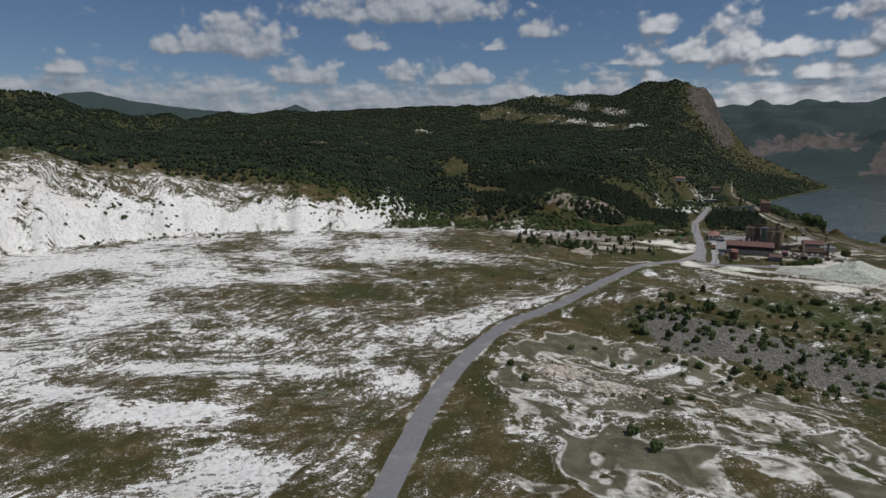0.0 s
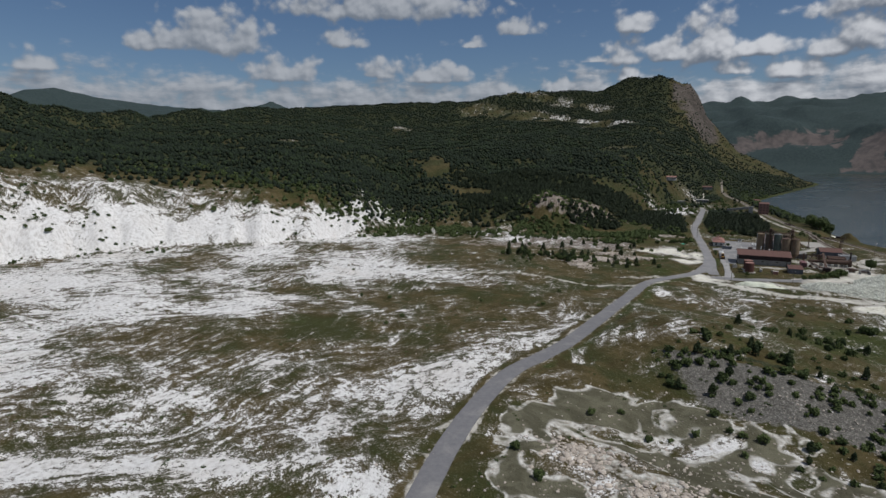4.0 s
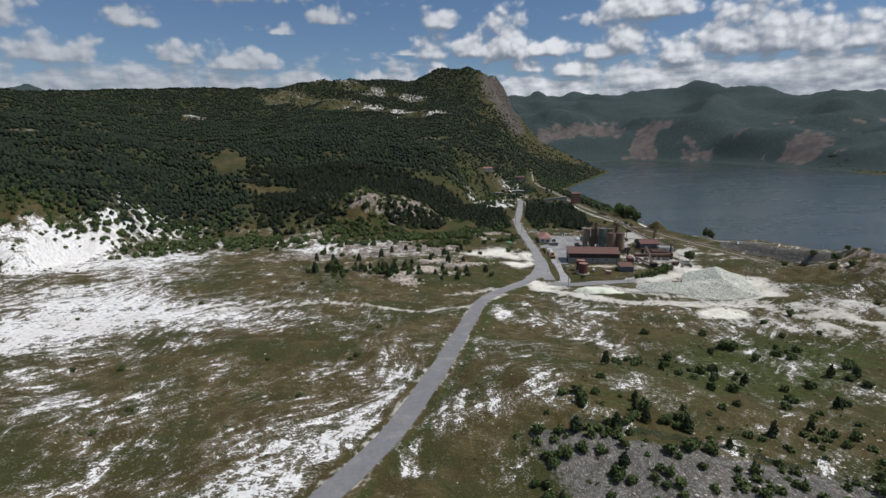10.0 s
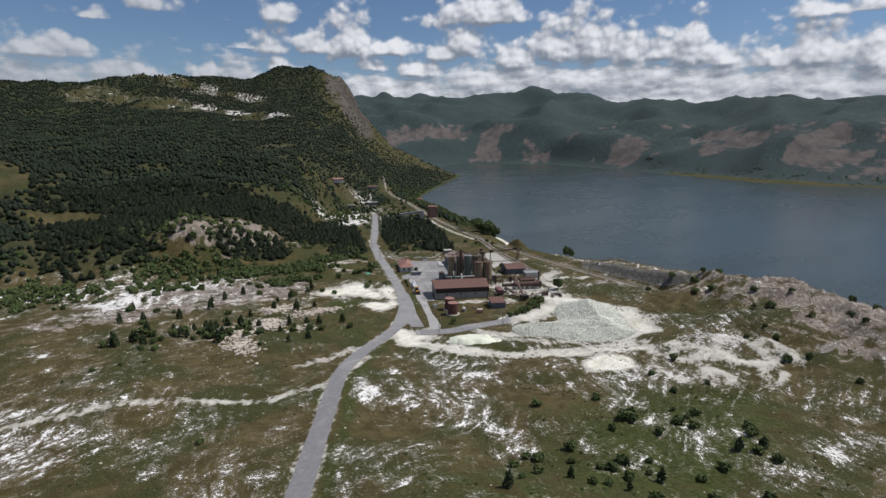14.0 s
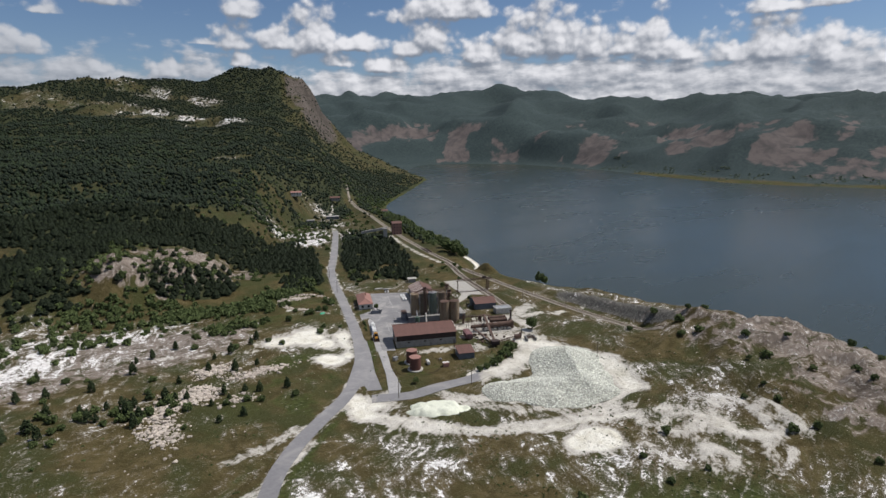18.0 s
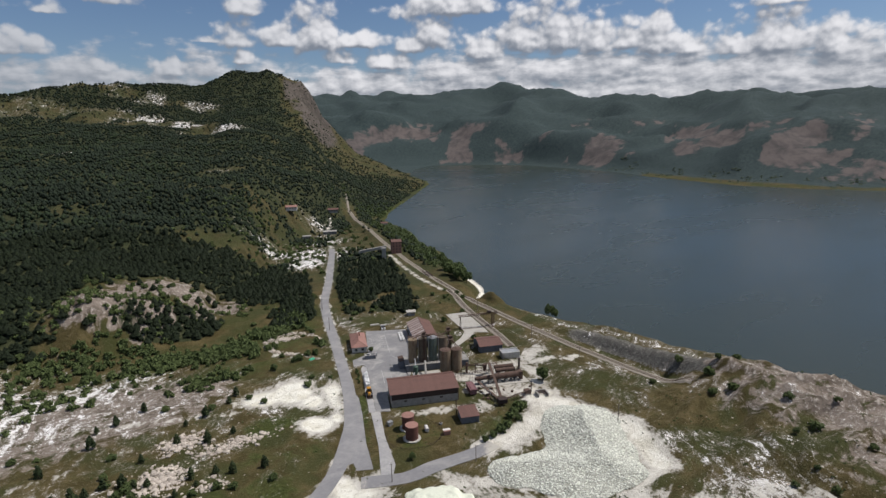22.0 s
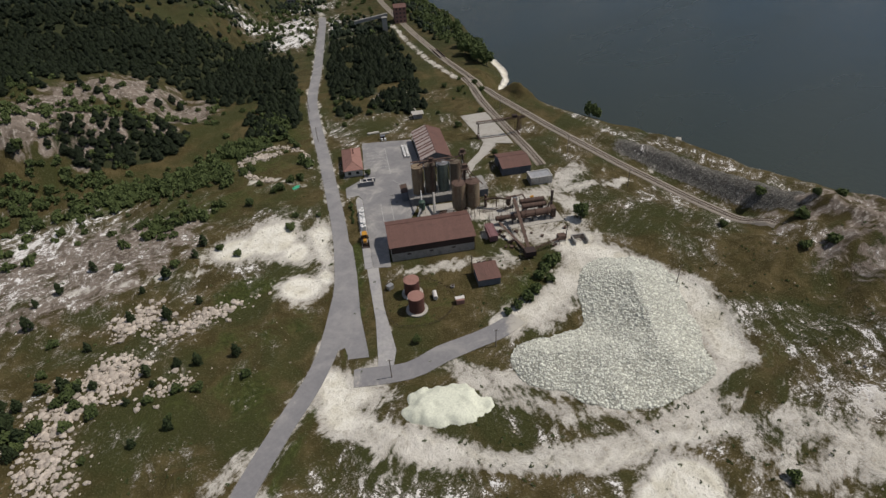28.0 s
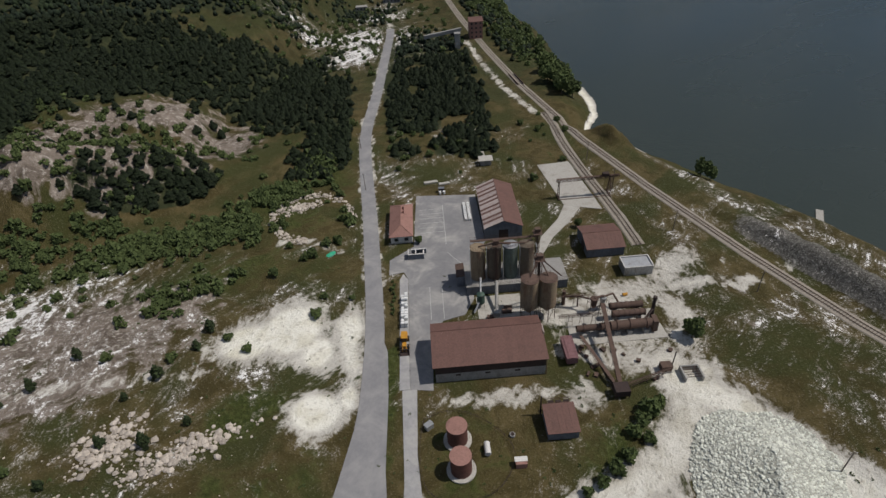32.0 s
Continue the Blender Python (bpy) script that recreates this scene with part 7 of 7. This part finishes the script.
for v in bm.verts:
    v.co = Vector((v.co.x * 2.3, v.co.y * 1.1, max(v.co.z, -0.1) * 0.75 * (1 + 0.35 * noise.noise(v.co * 2.5))))
part("sheet", bm, M_TARP, tarp)
for k in range(5):
    part("weight_stone", build(add_tube, (-2 + k, -1.2, 0), (-2 + k, -1.2, 0.3), 0.25, 0.15, 6), M_CONC, tarp)
rb = world_thing("rail_bridge", 360, 566, "short girder bridge of the railway over the shore", "bridge", math.degrees(math.atan2(122, 40)))
for y in (-1.6, 1.6):
    box_part("girder", M_RUST, rb, -9, 9, y - 0.15, y + 0.15, -0.6, 1.0)
for x in (-9, 9):
    box_part("abutment", M_CONC, rb, x - 0.8, x + 0.8, -2.2, 2.2, -3.5, -0.1)
pl = world_thing("jetty", 381, 396, "pale concrete jetty slab at the water's edge", "jetty", TURN_WORKS + 60)
box_part("slab", M_SLAB, pl, -5, 5, -1.3, 1.3, -1.5, 0.9)
for x in (-4, 0, 4):
    box_part("pile", M_CONC, pl, x - 0.25, x + 0.25, -0.25, 0.25, -4, -1.5)

# ---- woods ----
def conifer(seed, sides=6, rings=((0.10, 0.62), (0.28, 1.0), (0.52, 0.92), (0.76, 0.66), (0.92, 0.32))):
    """Corners and triangles of one ragged crown, 1 high and about 1 in radius."""
    rnd = random.Random(seed)
    v, f = [(0, 0, 0.02)], []
    for k, (z, r) in enumerate(rings):
        for i in range(sides):
            a = 2 * math.pi * (i + 0.5 * (k % 2) + rnd.uniform(-0.25, 0.25)) / sides
            q = r * rnd.uniform(0.68, 1.2)
            v.append((q * math.cos(a), q * math.sin(a), z + rnd.uniform(-0.07, 0.07)))
    v.append((rnd.uniform(-0.1, 0.1), rnd.uniform(-0.1, 0.1), 1.0))
    n = len(rings)
    for i in range(sides):
        j = (i + 1) % sides
        f.append((0, 1 + j, 1 + i))
        f.append((1 + (n - 1) * sides + i, 1 + (n - 1) * sides + j, 1 + n * sides))
        for k in range(n - 1):
            a, b, c, d = 1 + k * sides + i, 1 + k * sides + j, 1 + (k + 1) * sides + j, 1 + (k + 1) * sides + i
            f += [(a, b, c), (a, c, d)]
    return np.array(v), np.array(f)


rng = np.random.default_rng(4)
shapes = [conifer(s, 5, ((0.18, 0.95), (0.58, 0.74))) for s in range(8)]
small = [conifer(s, 4, ((0.32, 1.0),)) for s in range(10, 20)]


def place_wood(name, kinds, n, x0, x1, y0, y1, near, far, rad, label, sparse=0.0):
    x, y = rng.uniform(x0, x1, n), rng.uniform(y0, y1, n)
    r = np.hypot(x, y)
    if name == "pine_wood_near":
        r = np.where((x > 40) & (x < 420) & (y > 480) & (r < 720), -1, r)
    keep = (rng.uniform(0, 1, n) < wood_density(x, y) + sparse) & (r > near) & (r <= far) & (road_near(x, y)[0] > 7.5)
    x, y = x[keep], y[keep]
    z = ground_z(x, y)
    keep = z > LAKE + 1
    x, y, z = x[keep], y[keep], z[keep]
    size = rad * rng.uniform(0.65, 1.3, len(x))
    # close pines take the plain needles, the others the haze-tinted copy
    ob = scatter_mesh(name, kinds, x, y, z - 0.3, size, size * (rng.uniform(1.35, 2.0, len(x)) if name == "pine_wood_close" else rng.uniform(1.25, 1.9, len(x))), M_PINE if name == "pine_wood_close" else M_PINE_HAZY, rng, name != "pine_wood_close")
    return tagged(ob, label, "forest", kind="stuff")


def ragged(seed):
    """A pine crown of whorls of drooping boughs round a leader, 1 high and about 1 in radius."""
    rnd = random.Random(seed)
    v, f = [], []
    for k in range(6):
        z, r = 0.12 + 0.14 * k, (0.85, 1.0, 0.95, 0.78, 0.55, 0.34)[k]
        for i in range(6 - k // 3):
            a = 6.283 * i / (6 - k // 3) + k * 0.9 + rnd.uniform(-0.3, 0.3)
            q, w_ = r * rnd.uniform(0.7, 1.2), 0.42 * r + 0.1
            c, n = math.cos(a), math.sin(a)
            b = len(v)
            v += [(0.05 * c, 0.05 * n, z + 0.16), (q * c * 0.6 - w_ * n, q * n * 0.6 + w_ * c, z + rnd.uniform(-0.03, 0.05)), (q * c, q * n, z - rnd.uniform(0.0, 0.07)),
                  (q * c * 0.6 + w_ * n, q * n * 0.6 - w_ * c, z + rnd.uniform(-0.03, 0.05)), (q * c * 0.55, q * n * 0.55, z + 0.13)]
            f += [(b, b + 1, b + 4), (b + 1, b + 2, b + 4), (b + 2, b + 3, b + 4), (b + 3, b, b + 4)]
    b = len(v)
    v += [(0.14, 0, 0.8), (-0.08, 0.13, 0.8), (-0.08, -0.13, 0.8), (0, 0, 1.0)]
    f += [(b, b + 1, b + 3), (b + 1, b + 2, b + 3), (b + 2, b, b + 3)]
    return np.array(v), np.array(f)


place_wood("pine_wood_close", [ragged(s) for s in range(20, 27)], 12000, 40, 420, 480, 720, 0, 720, 2.35, "dark green pines with ragged crowns above the road")
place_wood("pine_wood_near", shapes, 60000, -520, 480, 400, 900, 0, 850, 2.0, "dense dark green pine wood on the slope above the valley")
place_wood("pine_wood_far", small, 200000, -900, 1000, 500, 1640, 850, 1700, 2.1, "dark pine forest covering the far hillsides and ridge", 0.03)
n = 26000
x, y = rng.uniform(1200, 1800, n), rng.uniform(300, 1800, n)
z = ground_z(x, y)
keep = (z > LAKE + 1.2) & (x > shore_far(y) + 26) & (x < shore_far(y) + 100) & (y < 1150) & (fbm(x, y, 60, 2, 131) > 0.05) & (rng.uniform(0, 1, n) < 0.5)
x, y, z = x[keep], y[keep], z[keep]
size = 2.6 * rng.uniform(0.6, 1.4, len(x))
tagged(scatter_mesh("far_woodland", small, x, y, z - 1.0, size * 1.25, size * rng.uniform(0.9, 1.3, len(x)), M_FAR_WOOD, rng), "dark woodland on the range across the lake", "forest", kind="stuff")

# ---- trees and bushes one by one ----
def leafy(seed, clumps, leaf, rx, rz, z0, cone=0.0):
    """A crown of many small leaf clumps round a centre, uneven, with gaps."""
    rnd_ = random.Random(seed)
    v, f = [], []
    for _ in range(clumps):
        a, u = rnd_.uniform(0, 2 * math.pi), rnd_.uniform(-0.75, 1)
        q = rnd_.uniform(0.55, 1.0) * (1 + 0.25 * math.sin(3 * a + seed))
        wd = math.sqrt(max(0, 1 - u * u)) * (1 - cone * (u + 0.75) / 1.75)
        c = Vector((rx * q * wd * math.cos(a), rx * q * wd * math.sin(a), z0 + rz * u * q))
        s = leaf * rnd_.uniform(0.6, 1.4)
        m = Matrix.Rotation(rnd_.uniform(0, 6.28), 3, Vector((rnd_.uniform(-1, 1), rnd_.uniform(-1, 1), rnd_.uniform(-1, 1))).normalized())
        base_i = len(v)
        for p_ in ((1, 0, -0.4), (-0.6, 0.9, -0.4), (-0.6, -0.9, -0.4), (0.1, 0, 0.8)):
            v.append(c + m @ (Vector(p_) * s))
        f += [(base_i, base_i + 1, base_i + 3), (base_i + 1, base_i + 2, base_i + 3), (base_i + 2, base_i, base_i + 3), (base_i, base_i + 2, base_i + 1)]
    return np.array([p_[:] for p_ in v]), np.array(f)


def plant(name, seed, crown, mat, trunk, label, category, group=""):
    """A thing with trunk, limbs and crown, standing at the origin."""
    t = new(name)
    tagged(t, label, category, group)
    rnd_ = random.Random(seed)
    h, r_ = trunk
    bm = bmesh.new()
    add_tube(bm, (0, 0, -0.4), (rnd_.uniform(-0.1, 0.1), rnd_.uniform(-0.1, 0.1), h), r_, r_ * 0.45, 7)
    for k in range(4):
        a = k * 1.7 + seed
        z = h * (0.45 + 0.13 * k)
        add_tube(bm, (0, 0, z), (h * 0.28 * math.cos(a), h * 0.28 * math.sin(a), z + h * 0.22), r_ * 0.4, r_ * 0.12, 5)
    part("trunk", bm, M_BARK, t)
    mesh_object("crown", crown[0], crown[1], mat, False, t)
    return t


bushes = [plant("bush", s, leafy(s, 110, 0.34, 1.15, 0.95, 0.95), M_LEAF, (0.9, 0.07), "round dark green bush on pale stony ground", "bush", "bushes on the slope") for s in (1, 2, 3)]
pines = [plant("young_pine", s, leafy(s, 130, 0.36, 1.15, 1.7, 1.75, 0.75), M_YOUNG, (2.6, 0.09), "young dark green pine on dry ground", "tree", "young pines") for s in (4, 5, 6)]
oaks = [plant("tree", s, leafy(s, 420, 0.62, 3.3, 2.9, 4.6), M_LEAF, (4.6, 0.26), "leafy green tree with an uneven crown", "tree", "leafy trees") for s in (7, 8, 9)]
used = {}
rnd = random.Random(31)


def stand(kinds, x, y, scale, sink=0.0):
    """Puts a copy of one of the kinds at a place."""
    ob = rnd.choice(kinds)
    z = float(ground_z(np.array([x]), np.array([y]))[0])
    if z < LAKE + 0.4:
        return
    m = pose(x, y, z - sink, 0, 0, rnd.uniform(0, 360)) @ Matrix.Diagonal((scale, scale, scale * rnd.uniform(0.85, 1.15), 1))
    if ob.name not in used:
        used[ob.name] = 1
        ob.matrix_basis = m
        return
    c = copy_thing(ob, pose(x, y, z - sink))
    c.matrix_basis = m


def sow(kinds, n, cx, cy, rx, ry, lo, hi, clear=6.0):
    for _ in range(n):
        for _try in range(6):
            x, y = cx + rx * rnd.uniform(-1, 1), cy + ry * rnd.uniform(-1, 1)
            if ((x - cx) / rx) ** 2 + ((y - cy) / ry) ** 2 < 1 and float(road_near(np.array([x]), np.array([y]))[0][0]) > clear:
                stand(kinds, x, y, rnd.uniform(lo, hi))
                break


# the scree knoll and its neighbourhood
sow(bushes * 4 + pines, 50, 126, 178, 48, 28, 0.45, 1.1)
sow(bushes * 4 + pines, 44, 96, 208, 22, 20, 0.7, 1.25)
sow(bushes * 4 + pines, 44, 165, 236, 46, 26, 0.7, 1.4)
sow(bushes, 10, 50, 150, 30, 40, 0.6, 1.2)
sow(bushes, 10, 200, 262, 50, 22, 0.8, 1.6)
# thicket on the valley floor and round the rubble
sow(pines + bushes, 46, 88, 404, 32, 13, 0.9, 1.7)
sow(pines + bushes, 18, 128, 388, 28, 14, 0.7, 1.3)
sow(bushes, 16, 30, 330, 70, 90, 0.4, 0.8)
sow(pines + bushes, 26, 120, 440, 55, 26, 0.9, 1.6)
sow(bushes, 12, 200, 470, 22, 30, 0.9, 1.7)
# round the works
for lx, ly, s in ((66, 4, 1.5), (69, 7, 1.9), (63, 1, 1.4), (60, -5, 1.3), (56, -8, 1.5), (52, -11, 1.2), (66, -1, 1.2), (72, 9, 1.3), (48, -13, 1.0)):
    x, y = to_plan(lx, ly)
    stand(bushes, x, y, s * 1.1)
for lx, ly, s in ((89.5, 30.5, 0.85), (18.5, -18.5, 0.35), (12.5, 86, 0.4), (71, 88, 0.4)):
    x, y = to_plan(lx, ly)
    stand(oaks, x, y, s)
for k in range(9):
    x, y = to_plan(3.9 + rnd.uniform(-0.8, 0.8), 50 + 1.9 * k)
    stand(bushes, x, y, rnd.uniform(0.4, 0.7))
# shore and mounds
for x, y, s in ((357, 434, 0.95), (358, 430, 0.7), (372, 540, 1.6), (378, 549, 1.7), (371, 551, 1.4), (384, 558, 1.5), (367, 534, 1.2), (380, 565, 1.3), (389, 570, 1.1), (374, 533, 1.2)):
    stand(oaks, x, y, s)
sow(bushes, 14, 335, 285, 45, 60, 1.0, 1.9)
sow(bushes, 8, 370, 330, 8, 70, 0.9, 1.8)
sow(bushes, 16, 300, 240, 50, 40, 0.8, 1.5)
sow(bushes, 20, 310, 500, 36, 34, 0.6, 1.4)
sow(bushes, 10, 270, 520, 14, 22, 0.7, 1.5)

# scrub too thick to count
def scrub(name, spots, size, seed, label, n):
    g_ = np.random.default_rng(seed)
    x, y = blob(*spots)(g_, n)
    keep = (road_near(x, y)[0] > 6) & (ground_z(x, y) > LAKE + 0.5) & ((np.abs(x - rail_x(y)) > 12) | (y > 980))
    x, y = x[keep], y[keep]
    s = g_.uniform(size[0], size[1], len(x))
    return tagged(scatter_mesh(name, [leafy(q, 24, 0.48, 1.0, 0.8, 0.7) for q in (41, 42, 43, 44)], x, y, ground_z(x, y) - 0.1, s, s * g_.uniform(0.8, 1.3, len(x)), M_LEAF, g_), label, "scrub", kind="stuff")


scrub("valley_scrub", ((110, 528, 34, 9, 0.12), (150, 513, 28, 9, 0.14), (178, 506, 20, 10, 0.12), (206, 521, 20, 8, 0.1), (229, 536, 9, 9, 0.05), (160, 476, 20, 8, 0.03), (30, 500, 110, 22, 0.25), (226, 480, 5, 14, 0.03)), (0.8, 2.0), 51, "low green scrub along the foot of the wooded slope", 1300)
scrub("shore_scrub", ((420, 620, 60, 70, 0.3), (470, 740, 60, 90, 0.4), (560, 900, 70, 90, 0.3)), (1.0, 2.6), 52, "green scrub and low trees between railway and lake", 1500)
scrub("cliff_scrub", ((-130, 500, 150, 30, 0.5), (-330, 440, 120, 60, 0.3), (-10, 545, 40, 18, 0.2)), (0.8, 1.9), 53, "dark scrub along the top of the white quarry face", 800)
scrub("hill_scrub", ((300, 720, 90, 90, 0.5), (130, 556, 60, 22, 0.15), (150, 580, 70, 40, 0.3)), (0.9, 2.0), 54, "scattered scrub on pale bare hillside", 700)
scrub("scree_scrub", ((128, 176, 46, 28, 0.7), (100, 206, 30, 20, 0.3)), (0.45, 1.15), 56, "low dark bushes scattered over grey scree", 170)
scrub("face_scrub", ((-206, 390, 70, 24, 0.3), (-116, 452, 70, 14, 0.3), (-245, 361, 40, 36, 0.2), (-61, 488, 40, 16, 0.2)), (0.4, 1.1), 57, "small dark shrubs dotted over the white quarry face", 240)
g_ = np.random.default_rng(55)
x = np.concatenate((g_.uniform(-300, 250, 5200), g_.uniform(80, 390, 3000)))
y = np.concatenate((g_.uniform(110, 470, 5200), g_.uniform(130, 330, 3000)))
keep = (road_near(x, y)[0] > 4.5) & (fbm(x, y, 34, 3, 121) > 0.02) & (ground_z(x, y) > LAKE + 1)
x, y = x[keep], y[keep]
s = g_.uniform(0.15, 0.5, len(x))
tagged(scatter_mesh("grass_tufts", [leafy(q, 9, 0.5, 1.0, 0.4, 0.35) for q in (61, 62, 63)], x, y, ground_z(x, y), s, s, M_LEAF, g_), "small grass tufts and herbs on stony ground", "grass", kind="stuff")
